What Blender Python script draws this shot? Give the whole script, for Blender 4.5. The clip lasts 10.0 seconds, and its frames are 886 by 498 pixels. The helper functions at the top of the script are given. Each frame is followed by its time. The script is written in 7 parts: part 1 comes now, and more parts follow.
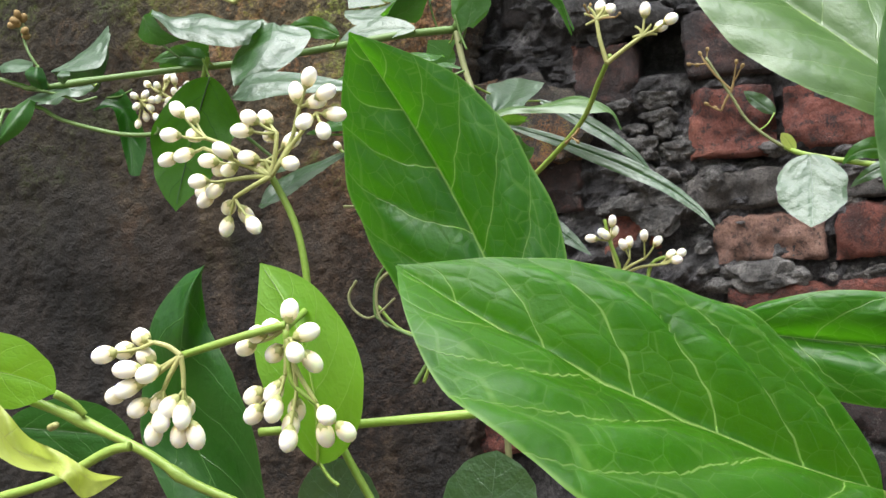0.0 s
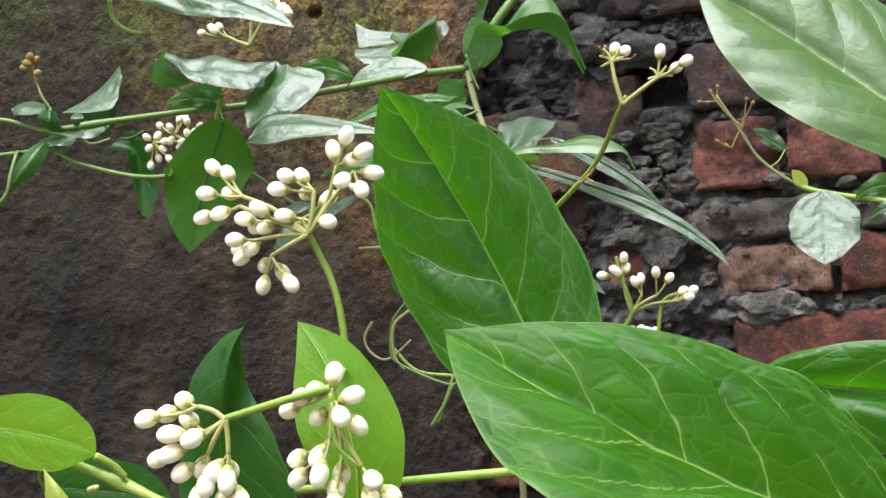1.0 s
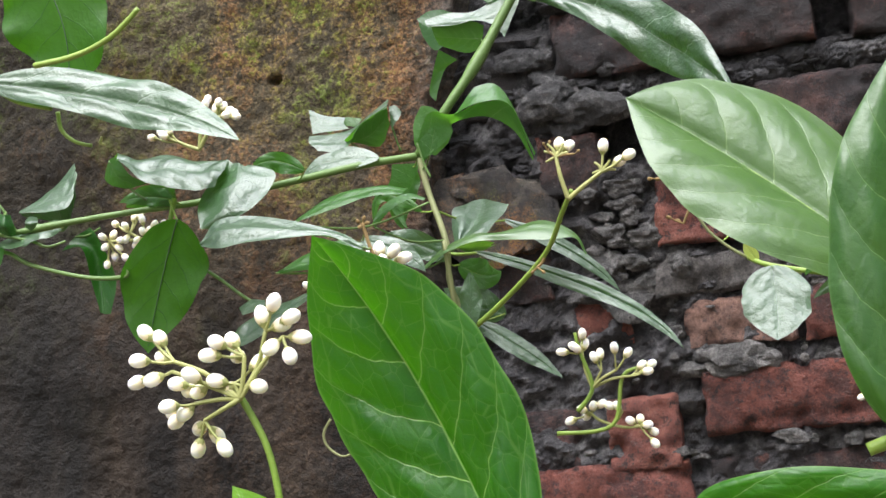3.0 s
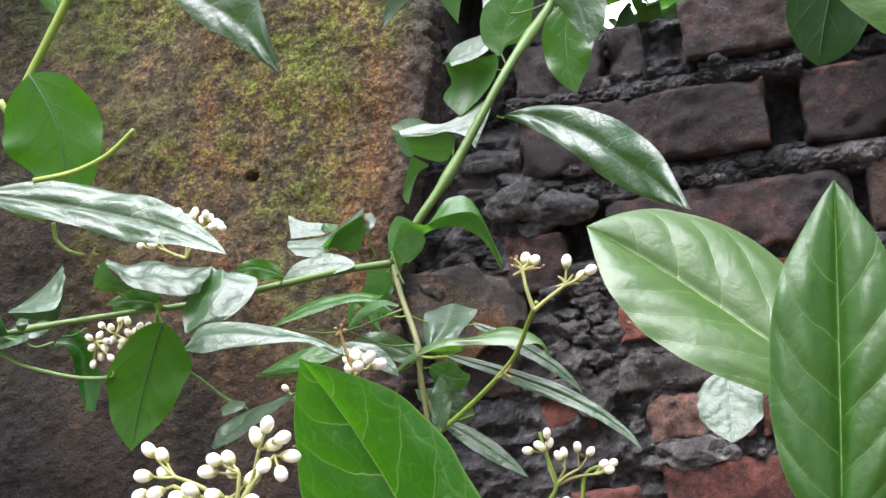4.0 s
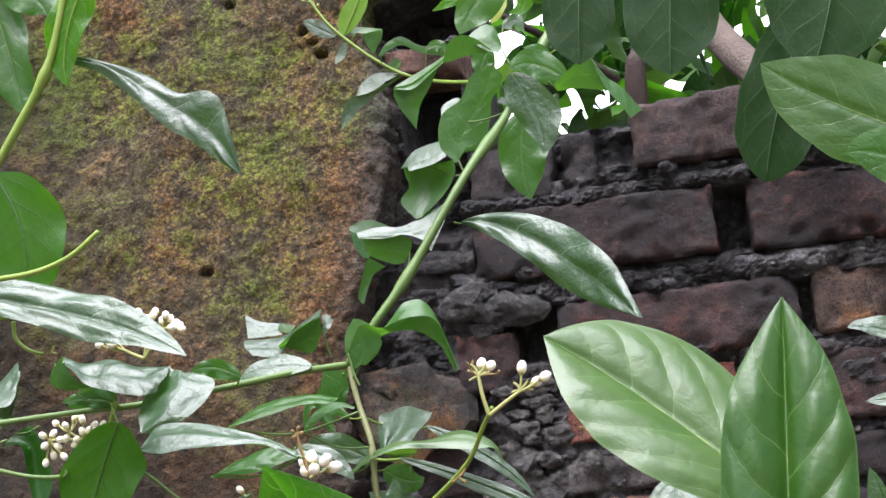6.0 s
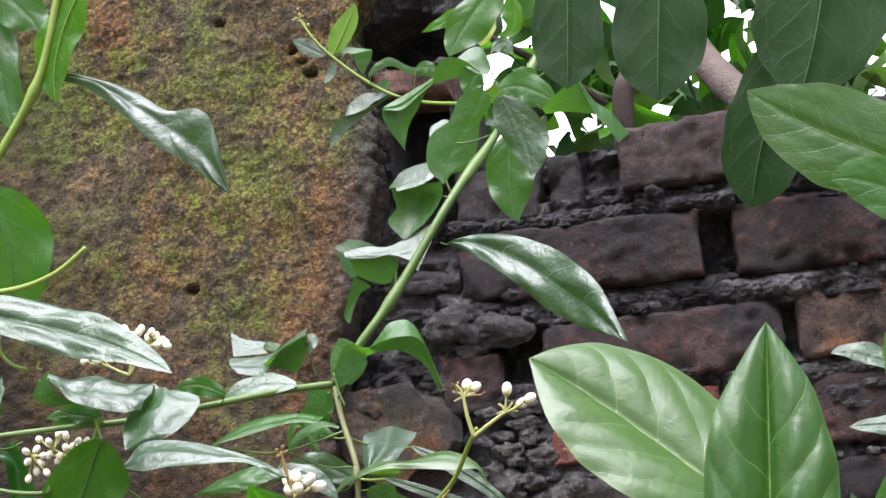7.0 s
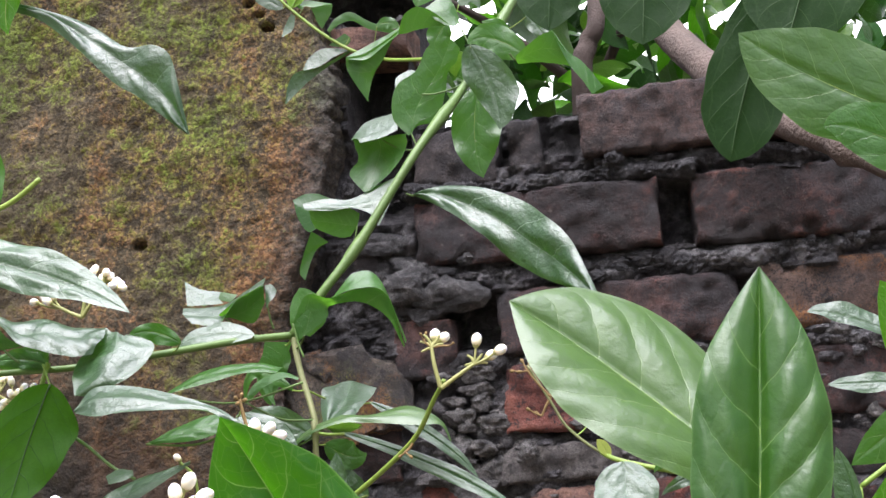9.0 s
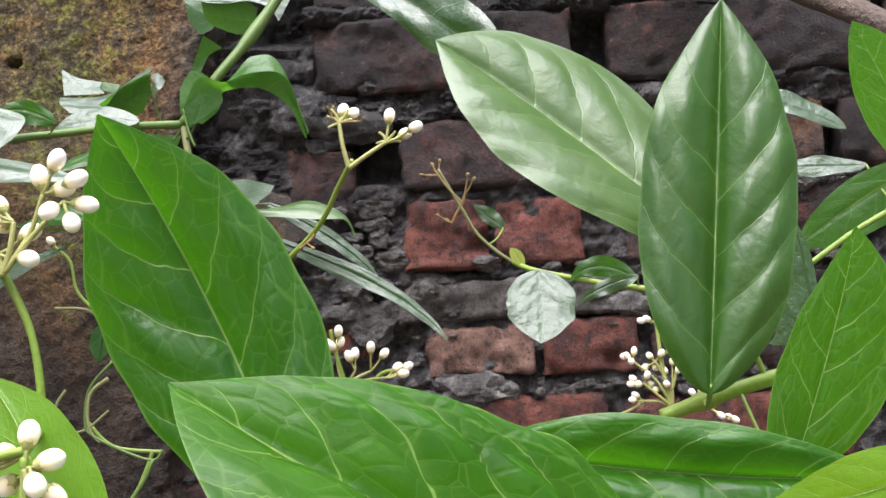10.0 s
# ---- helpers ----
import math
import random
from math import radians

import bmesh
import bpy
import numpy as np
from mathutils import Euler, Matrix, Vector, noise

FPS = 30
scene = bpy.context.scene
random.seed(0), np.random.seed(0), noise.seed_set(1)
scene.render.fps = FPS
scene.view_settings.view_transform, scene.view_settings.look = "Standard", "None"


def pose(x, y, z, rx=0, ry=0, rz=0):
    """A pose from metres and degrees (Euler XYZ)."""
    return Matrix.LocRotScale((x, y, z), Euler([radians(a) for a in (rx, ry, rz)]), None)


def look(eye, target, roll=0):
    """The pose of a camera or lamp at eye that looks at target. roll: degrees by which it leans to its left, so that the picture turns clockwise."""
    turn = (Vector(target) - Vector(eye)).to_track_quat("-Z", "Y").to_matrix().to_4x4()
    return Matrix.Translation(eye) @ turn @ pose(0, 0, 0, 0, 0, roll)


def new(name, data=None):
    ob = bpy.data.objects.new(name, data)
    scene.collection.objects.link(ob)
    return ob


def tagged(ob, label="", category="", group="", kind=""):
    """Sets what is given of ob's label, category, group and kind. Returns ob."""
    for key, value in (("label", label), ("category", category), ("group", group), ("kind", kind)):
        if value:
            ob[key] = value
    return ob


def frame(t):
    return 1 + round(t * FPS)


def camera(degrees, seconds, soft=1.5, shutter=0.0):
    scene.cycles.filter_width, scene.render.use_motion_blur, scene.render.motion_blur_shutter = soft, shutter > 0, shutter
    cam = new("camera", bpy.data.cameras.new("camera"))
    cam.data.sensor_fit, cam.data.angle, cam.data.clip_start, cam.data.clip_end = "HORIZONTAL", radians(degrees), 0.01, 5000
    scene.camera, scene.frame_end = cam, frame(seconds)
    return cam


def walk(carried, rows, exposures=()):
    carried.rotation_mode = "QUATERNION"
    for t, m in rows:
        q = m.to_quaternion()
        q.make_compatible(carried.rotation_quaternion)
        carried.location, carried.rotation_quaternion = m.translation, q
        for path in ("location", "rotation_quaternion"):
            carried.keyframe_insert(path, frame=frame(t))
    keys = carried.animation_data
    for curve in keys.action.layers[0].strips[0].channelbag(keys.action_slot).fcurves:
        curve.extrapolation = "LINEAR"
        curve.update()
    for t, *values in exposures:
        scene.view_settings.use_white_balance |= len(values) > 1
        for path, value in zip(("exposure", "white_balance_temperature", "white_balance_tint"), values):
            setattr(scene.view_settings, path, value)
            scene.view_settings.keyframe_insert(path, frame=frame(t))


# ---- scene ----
cam = camera(38.0, 10.0)
PATH = [
    (0, (0.221, -0.428, 1.474), (-0.368, 1.483, 1.511), -3.6),
    (0.5, (0.214, -0.434, 1.471), (-0.368, 1.479, 1.539), -3.7),
    (1, (0.212, -0.431, 1.482), (-0.365, 1.483, 1.557), -4.0),
    (1.5, (0.212, -0.432, 1.486), (-0.349, 1.486, 1.575), -4.4),
    (2, (0.205, -0.427, 1.495), (-0.361, 1.49, 1.564), -5.1),
    (2.5, (0.217, -0.42, 1.504), (-0.347, 1.497, 1.584), -6.0),
    (3.8, (0.236, -0.467, 1.519), (-0.259, 1.459, 1.73), -5.8),
    (4, (0.237, -0.469, 1.521), (-0.243, 1.458, 1.756), -5.7),
    (4.5, (0.236, -0.474, 1.525), (-0.21, 1.455, 1.813), -5.4),
    (5, (0.238, -0.476, 1.528), (-0.185, 1.451, 1.856), -5.3),
    (5.5, (0.236, -0.479, 1.525), (-0.165, 1.448, 1.877), -5.3),
    (7, (0.236, -0.484, 1.525), (-0.124, 1.442, 1.925), -4.5),
    (7.5, (0.233, -0.484, 1.524), (-0.119, 1.442, 1.931), -4.0),
    (8, (0.228, -0.482, 1.522), (-0.108, 1.446, 1.932), -3.7),
    (8.5, (0.224, -0.476, 1.521), (-0.083, 1.46, 1.921), -3.4),
    (9, (0.217, -0.463, 1.515), (-0.055, 1.485, 1.877), -3.4),
    (9.5, (0.215, -0.445, 1.508), (0.015, 1.526, 1.781), -3.1),
    (9.8, (0.206, -0.431, 1.49), (0.059, 1.551, 1.71), -2.7),
    (10, (0.198, -0.404, 1.477), (0.086, 1.585, 1.655), -2.5),
]
walk(cam, [(t, look(eye, target, roll)) for t, eye, target, roll in PATH], [(0, 0.71, 6500, 8), (2.5, 0.73, 6450, 9), (4.0, 0.87, 6250, 16), (5.0, 0.82, 6250, 17), (7.0, 0.78, 6250, 18), (8.5, 0.78, 6250, 18), (9.0, 0.82, 6300, 18), (9.5, 0.88, 6400, 18), (10.0, 0.76, 6500, 16)])

# ---- light ----
world = bpy.data.worlds.new("overcast_sky")
scene.world = world
world.use_nodes = True
wn = world.node_tree.nodes
sky = wn.new("ShaderNodeTexSky")
sky.sky_type, sky.sun_disc = "NISHITA", False
sky.sun_elevation, sky.sun_rotation = radians(62), radians(200)
sky.air_density, sky.dust_density, sky.ozone_density = 1.0, 6.0, 1.0
grey = wn.new("ShaderNodeHueSaturation")
grey.inputs["Saturation"].default_value = 0.45
wn["Background"].inputs[1].default_value = 0.14
world.node_tree.links.new(sky.outputs[0], grey.inputs["Color"])
world.node_tree.links.new(grey.outputs[0], wn["Background"].inputs[0])
sun = new("sun", bpy.data.lights.new("sun", "SUN"))
sun.data.energy, sun.data.angle, sun.data.color = 4.4, radians(55), (0.97, 0.98, 1.04)
sun.matrix_world = look((0, 0, 3), (0.15, 0.75, 0.0))


# ---- materials ----
def material(name):
    m = bpy.data.materials.new(name)
    m.use_nodes = True
    return m, m.node_tree.nodes, m.node_tree.links, m.node_tree.nodes["Principled BSDF"]


def math_node(nodes, links, op, a, b=None, c=None):
    n = nodes.new("ShaderNodeMath")
    n.operation = op
    for i, v in enumerate((a, b, c)):
        if v is None:
            continue
        if isinstance(v, (int, float)):
            n.inputs[i].default_value = v
        else:
            links.new(v, n.inputs[i])
    return n.outputs[0]


def ramp_node(nodes, links, fac, stops):
    n = nodes.new("ShaderNodeValToRGB")
    e = n.color_ramp.elements
    while len(e) < len(stops):
        e.new(0.5)
    for el, (p, c) in zip(e, stops):
        el.position, el.color = p, (*c, 1) if len(c) == 3 else c
    links.new(fac, n.inputs[0])
    return n.outputs[0]


def noise_node(nodes, links, vec, scale, detail=4, rough=0.55):
    n = nodes.new("ShaderNodeTexNoise")
    n.inputs["Scale"].default_value, n.inputs["Detail"].default_value, n.inputs["Roughness"].default_value = scale, detail, rough
    links.new(vec, n.inputs["Vector"])
    return n.outputs["Fac"]


def mix_node(nodes, links, fac, a, b, blend="MIX"):
    n = nodes.new("ShaderNodeMix")
    n.data_type, n.blend_type = "RGBA", blend
    for sock, v in ((n.inputs[0], fac), (n.inputs[6], a), (n.inputs[7], b)):
        if isinstance(v, (int, float)):
            sock.default_value = v
        elif isinstance(v, tuple):
            sock.default_value = (*v, 1)
        else:
            links.new(v, sock)
    return n.outputs[2]


def bump_node(nodes, links, height, strength, distance, normal=None):
    n = nodes.new("ShaderNodeBump")
    n.inputs["Strength"].default_value, n.inputs["Distance"].default_value = strength, distance
    links.new(height, n.inputs["Height"])
    if normal is not None:
        links.new(normal, n.inputs["Normal"])
    return n.outputs[0]


VEINS = {}


def leaf_material(name, dark, light, vein, glow, through_light, gloss, veins=5.0, netting=0.3, spec=0.7, crease=0.3, coat=0.0, puffs=0.10, ribs=0.45):
    """Leaf blade: UV x runs from -1 to 1 across, y from base to tip."""
    m, nodes, links, bsdf = material(name)
    VEINS[m] = veins

    def op(kind, a, b=None, c=None):
        return math_node(nodes, links, kind, a, b, c)

    def band(value, wide, thin, high):
        n = nodes.new("ShaderNodeMapRange")
        n.interpolation_type = "SMOOTHSTEP"
        for i, x in ((1, wide), (2, thin), (3, 0.0), (4, high)):
            n.inputs[i].default_value = x
        links.new(value, n.inputs[0])
        return n.outputs[0]

    def vector(kind, a, b):
        n = nodes.new("ShaderNodeVectorMath")
        n.operation = kind
        for i, x in enumerate((a, b)):
            if isinstance(x, tuple):
                n.inputs[i].default_value = x
            else:
                links.new(x, n.inputs[i])
        return n.outputs[0]
    uv_map, shape_map = nodes.new("ShaderNodeUVMap"), nodes.new("ShaderNodeUVMap")
    uv_map.uv_map, shape_map.uv_map = "leaf", "shape"
    uv = uv_map.outputs[0]
    form = nodes.new("ShaderNodeSeparateXYZ")
    links.new(shape_map.outputs[0], form.inputs[0])
    slim, width = form.outputs[0], form.outputs[1]
    rand = nodes.new("ShaderNodeObjectInfo").outputs["Random"]
    obj = nodes.new("ShaderNodeTexCoord").outputs["Object"]
    # every leaf has its own wavering of the veins
    shift = nodes.new("ShaderNodeCombineXYZ")
    links.new(op("MULTIPLY", rand, 37.0), shift.inputs[0])
    links.new(op("MULTIPLY", rand, 11.0), shift.inputs[2])
    sep = nodes.new("ShaderNodeSeparateXYZ")
    links.new(uv, sep.inputs[0])
    u, v = sep.outputs[0], sep.outputs[1]
    flat = nodes.new("ShaderNodeCombineXYZ")
    links.new(op("MULTIPLY", u, op("MULTIPLY", slim, width)), flat.inputs[0])
    links.new(op("MULTIPLY", v, 3.4), flat.inputs[1])
    own = vector("ADD", flat.outputs[0], shift.outputs[0])
    wobble = op("SUBTRACT", noise_node(nodes, links, own, 2.2, 2), 0.5)
    au = op("ABSOLUTE", u)
    side = op("GREATER_THAN", u, 0.0)
    # lateral veins leave the midrib, sweep towards the tip and loop into the next one
    sweep = op("MULTIPLY_ADD", au, 0.20, op("MULTIPLY", op("POWER", au, 3.0), 0.09))
    run = op("SUBTRACT", op("MULTIPLY_ADD", wobble, 0.06, v), op("MULTIPLY", sweep, op("MULTIPLY", slim, op("MULTIPLY_ADD", width, 0.7, 0.3))))
    run = op("MULTIPLY_ADD", run, veins, op("MULTIPLY", side, 0.38))
    cell = op("ABSOLUTE", op("SUBTRACT", op("FRACT", run), 0.5))
    fade = op("SUBTRACT", 1.0, op("MULTIPLY", au, 0.62))
    lateral = op("MULTIPLY", band(cell, 0.024, 0.005, 1.0), fade)
    halo = op("MULTIPLY", band(cell, 0.13, 0.0, 0.16), fade)
    loop = op("ABSOLUTE", op("SUBTRACT", au, op("MULTIPLY_ADD", op("SUBTRACT", 0.5, cell), 0.17, 0.74)))
    loop = band(loop, 0.022, 0.005, 0.55)
    mid = band(au, 0.017, 0.005, 1.0)
    rim = band(au, 0.965, 0.992, 0.8)
    # rungs and a fine net between the laterals
    warp = vector("MULTIPLY", own, (2.5, 2.1, 1.0))
    vor = nodes.new("ShaderNodeTexVoronoi")
    vor.feature = "DISTANCE_TO_EDGE"
    vor.inputs["Scale"].default_value = 2.1
    vor.inputs["Randomness"].default_value = 0.85
    links.new(warp, vor.inputs["Vector"])
    tint = nodes.new("ShaderNodeTexVoronoi")
    tint.inputs["Scale"].default_value = 2.1
    tint.inputs["Randomness"].default_value = 0.85
    links.new(warp, tint.inputs["Vector"])
    small = nodes.new("ShaderNodeTexVoronoi")
    small.feature = "DISTANCE_TO_EDGE"
    small.inputs["Scale"].default_value = 7.5
    links.new(warp, small.inputs["Vector"])
    fine_net = op("MAXIMUM", band(vor.outputs[0], 0.026, 0.006, netting), band(small.outputs[0], 0.05, 0.006, netting * 0.28))
    main = op("MULTIPLY", op("MAXIMUM", lateral, mid), 0.36)
    net = op("MAXIMUM", op("MAXIMUM", op("MAXIMUM", lateral, halo), op("MULTIPLY", loop, netting * 2)), op("MAXIMUM", fine_net, op("MAXIMUM", mid, rim)))
    blotch = noise_node(nodes, links, obj, 60, 3)
    fine = noise_node(nodes, links, obj, 900, 2)
    grey = nodes.new("ShaderNodeSeparateColor")
    links.new(tint.outputs["Color"], grey.inputs[0])
    tone = op("MULTIPLY_ADD", blotch, 0.7, op("MULTIPLY", rand, 0.45))
    tone = op("MULTIPLY_ADD", grey.outputs[0], 0.30, op("SUBTRACT", tone, 0.30))
    tone = op("MULTIPLY_ADD", fine, 0.12, tone)
    base = mix_node(nodes, links, tone, dark, light)
    col = mix_node(nodes, links, op("MULTIPLY_ADD", net, 0.42, op("MULTIPLY", main, 0.8)), base, vein)
    links.new(col, bsdf.inputs["Base Color"])
    links.new(op("MULTIPLY_ADD", blotch, 0.16, gloss - 0.08), bsdf.inputs["Roughness"])
    bsdf.inputs["Specular IOR Level"].default_value = spec
    bsdf.inputs["Coat Weight"].default_value = coat
    bsdf.inputs["Coat Roughness"].default_value = 0.48
    b = bump_node(nodes, links, op("MAXIMUM", lateral, mid), ribs, -0.0006)
    b = bump_node(nodes, links, band(vor.outputs[0], 0.0, 0.20, 1.0), puffs, 0.0003, b)
    wrinkle = noise_node(nodes, links, obj, 260, 3, 0.6)
    b = bump_node(nodes, links, blotch, 0.3, 0.002, b)
    b = bump_node(nodes, links, wrinkle, crease, 0.0013, b)
    b = bump_node(nodes, links, fine, 0.10, 0.0006, b)
    links.new(b, bsdf.inputs["Normal"])
    tr = nodes.new("ShaderNodeBsdfTranslucent")
    lit = mix_node(nodes, links, op("MULTIPLY", grey.outputs[0], 0.35), glow, tuple(c * 0.62 for c in glow))
    links.new(mix_node(nodes, links, op("MULTIPLY_ADD", net, 0.36, main), lit, vein), tr.inputs[0])
    links.new(b, tr.inputs[1])
    mx = nodes.new("ShaderNodeMixShader")
    mx.inputs[0].default_value = through_light
    links.new(bsdf.outputs[0], mx.inputs[1])
    links.new(tr.outputs[0], mx.inputs[2])
    links.new(mx.outputs[0], nodes["Material Output"].inputs[0])
    return m


def plain_material(name, a, b, scale, rough, bump=0.3, dist=0.001, sss=0.0):
    m, nodes, links, bsdf = material(name)
    obj = nodes.new("ShaderNodeTexCoord").outputs["Object"]
    rand = nodes.new("ShaderNodeObjectInfo").outputs["Random"]
    n1, n2 = noise_node(nodes, links, obj, scale, 4), noise_node(nodes, links, obj, scale * 7, 3)
    tone = math_node(nodes, links, "MULTIPLY_ADD", n2, 0.35, math_node(nodes, links, "MULTIPLY_ADD", n1, 0.8, math_node(nodes, links, "MULTIPLY_ADD", rand, 0.3, -0.2)))
    links.new(mix_node(nodes, links, tone, a, b), bsdf.inputs["Base Color"])
    bsdf.inputs["Roughness"].default_value = rough
    if sss:
        bsdf.inputs["Subsurface Weight"].default_value = sss
        bsdf.inputs["Subsurface Radius"].default_value = (0.002, 0.002, 0.001)
    links.new(bump_node(nodes, links, n2, bump, dist), bsdf.inputs["Normal"])
    return m


LEAF = leaf_material("leaf_green", (0.016, 0.080, 0.008), (0.040, 0.140, 0.014), (0.14, 0.28, 0.06), (0.14, 0.42, 0.02), 0.38, 0.36, 5.0, 0.25, 0.7, 0.3)
LEAF_BRIGHT = leaf_material("leaf_young", (0.008, 0.068, 0.002), (0.048, 0.200, 0.004), (0.34, 0.56, 0.13), (0.22, 0.64, 0.008), 0.50, 0.40, 6.0, 0.36, 0.34, 0.10, 0.0, 0.30, 0.35)
LEAF_LIME = leaf_material("leaf_lime", (0.10, 0.27, 0.012), (0.17, 0.38, 0.02), (0.32, 0.50, 0.08), (0.40, 0.70, 0.02), 0.5, 0.42, 5.0, 0.5, 0.5, 0.1)
LEAF_YELLOW = leaf_material("leaf_yellowing", (0.34, 0.43, 0.07), (0.48, 0.56, 0.13), (0.40, 0.42, 0.14), (0.62, 0.74, 0.12), 0.5, 0.5)
LEAF_DARK = leaf_material("leaf_dark_green", (0.007, 0.050, 0.004), (0.018, 0.090, 0.006), (0.08, 0.20, 0.04), (0.05, 0.24, 0.006), 0.25, 0.34, 5.0, 0.20, 0.5, 0.12, 0.0, 0.10)
LEAF_DEEP = leaf_material("leaf_deep_green", (0.012, 0.047, 0.012), (0.028, 0.084, 0.024), (0.13, 0.23, 0.11), (0.13, 0.40, 0.012), 0.24, 0.40, 5.0, 0.32, 0.9, 0.75, 0.55, 0.14)
LEAF_SATIN = leaf_material("leaf_satin_green", (0.026, 0.080, 0.009), (0.062, 0.138, 0.020), (0.16, 0.26, 0.08), (0.15, 0.34, 0.022), 0.27, 0.40, 5.4, 0.16, 0.80, 0.16, 0.10, 0.12, 0.30)
LEAF_GLOSSY = leaf_material("leaf_glossy_green", (0.016, 0.070, 0.006), (0.044, 0.120, 0.012), (0.13, 0.25, 0.06), (0.12, 0.31, 0.018), 0.27, 0.37, 6.2, 0.16, 0.66, 0.16, 0.06, 0.16, 0.30)
LEAF_BACKLIT = leaf_material("leaf_backlit", (0.020, 0.095, 0.004), (0.045, 0.150, 0.008), (0.025, 0.090, 0.006), (0.16, 0.50, 0.012), 0.5, 0.45, 4.6, 0.35, 0.35, 0.10, 0.0, 0.08)
LEAF_MID = leaf_material("leaf_mid_green", (0.006, 0.060, 0.003), (0.032, 0.145, 0.005), (0.26, 0.48, 0.10), (0.13, 0.49, 0.008), 0.45, 0.36, 6.0, 0.36, 0.42, 0.10, 0.0, 0.30, 0.35)
# hanging leaves seen from below: their shade is painted in as near-black green
LEAF_SHADED = leaf_material("leaf_shaded_underside", (0.007, 0.025, 0.005), (0.014, 0.043, 0.009), (0.048, 0.105, 0.030), (0.040, 0.15, 0.013), 0.16, 0.5, 4.6, 0.62, 0.2, 0.12, 0.0, 0.07)
STEM = plain_material("stem_green", (0.12, 0.22, 0.025), (0.26, 0.36, 0.06), 90, 0.5)
MIDRIB = plain_material("midrib_dull_green", (0.03, 0.075, 0.02), (0.06, 0.12, 0.035), 90, 0.55)
STEM_DEEP = plain_material("stem_deep_green", (0.05, 0.11, 0.02), (0.12, 0.20, 0.045), 90, 0.5)
STEM_TAN = plain_material("stem_tan", (0.12, 0.15, 0.05), (0.26, 0.26, 0.12), 120, 0.65)
STALK = plain_material("flower_stalk", (0.22, 0.26, 0.07), (0.40, 0.38, 0.15), 200, 0.55)
BUD, nodes, links, bsdf = material("bud_cream")
up = nodes.new("ShaderNodeSeparateXYZ")
links.new(nodes.new("ShaderNodeTexCoord").outputs["Generated"], up.inputs[0])
links.new(ramp_node(nodes, links, up.outputs[2], [(0.04, (0.62, 0.52, 0.26)), (0.30, (0.86, 0.80, 0.62)), (0.62, (0.94, 0.91, 0.82)), (1.0, (0.93, 0.90, 0.78))]), bsdf.inputs["Base Color"])
bsdf.inputs["Roughness"].default_value = 0.48
bsdf.inputs["Subsurface Weight"].default_value = 0.5
bsdf.inputs["Subsurface Radius"].default_value = (0.002, 0.0018, 0.001)
DRY = plain_material("dry_bud", (0.16, 0.10, 0.03), (0.32, 0.22, 0.09), 300, 0.8)
BARK_DARK = plain_material("bark_dark", (0.04, 0.03, 0.025), (0.12, 0.09, 0.075), 60, 0.9, 0.6, 0.003)
BARK = plain_material("bark_tan", (0.040, 0.030, 0.024), (0.185, 0.135, 0.108), 38, 0.85, 0.9, 0.004)
EARTH = plain_material("earth", (0.05, 0.04, 0.025), (0.12, 0.09, 0.06), 8, 0.95, 0.8, 0.02)
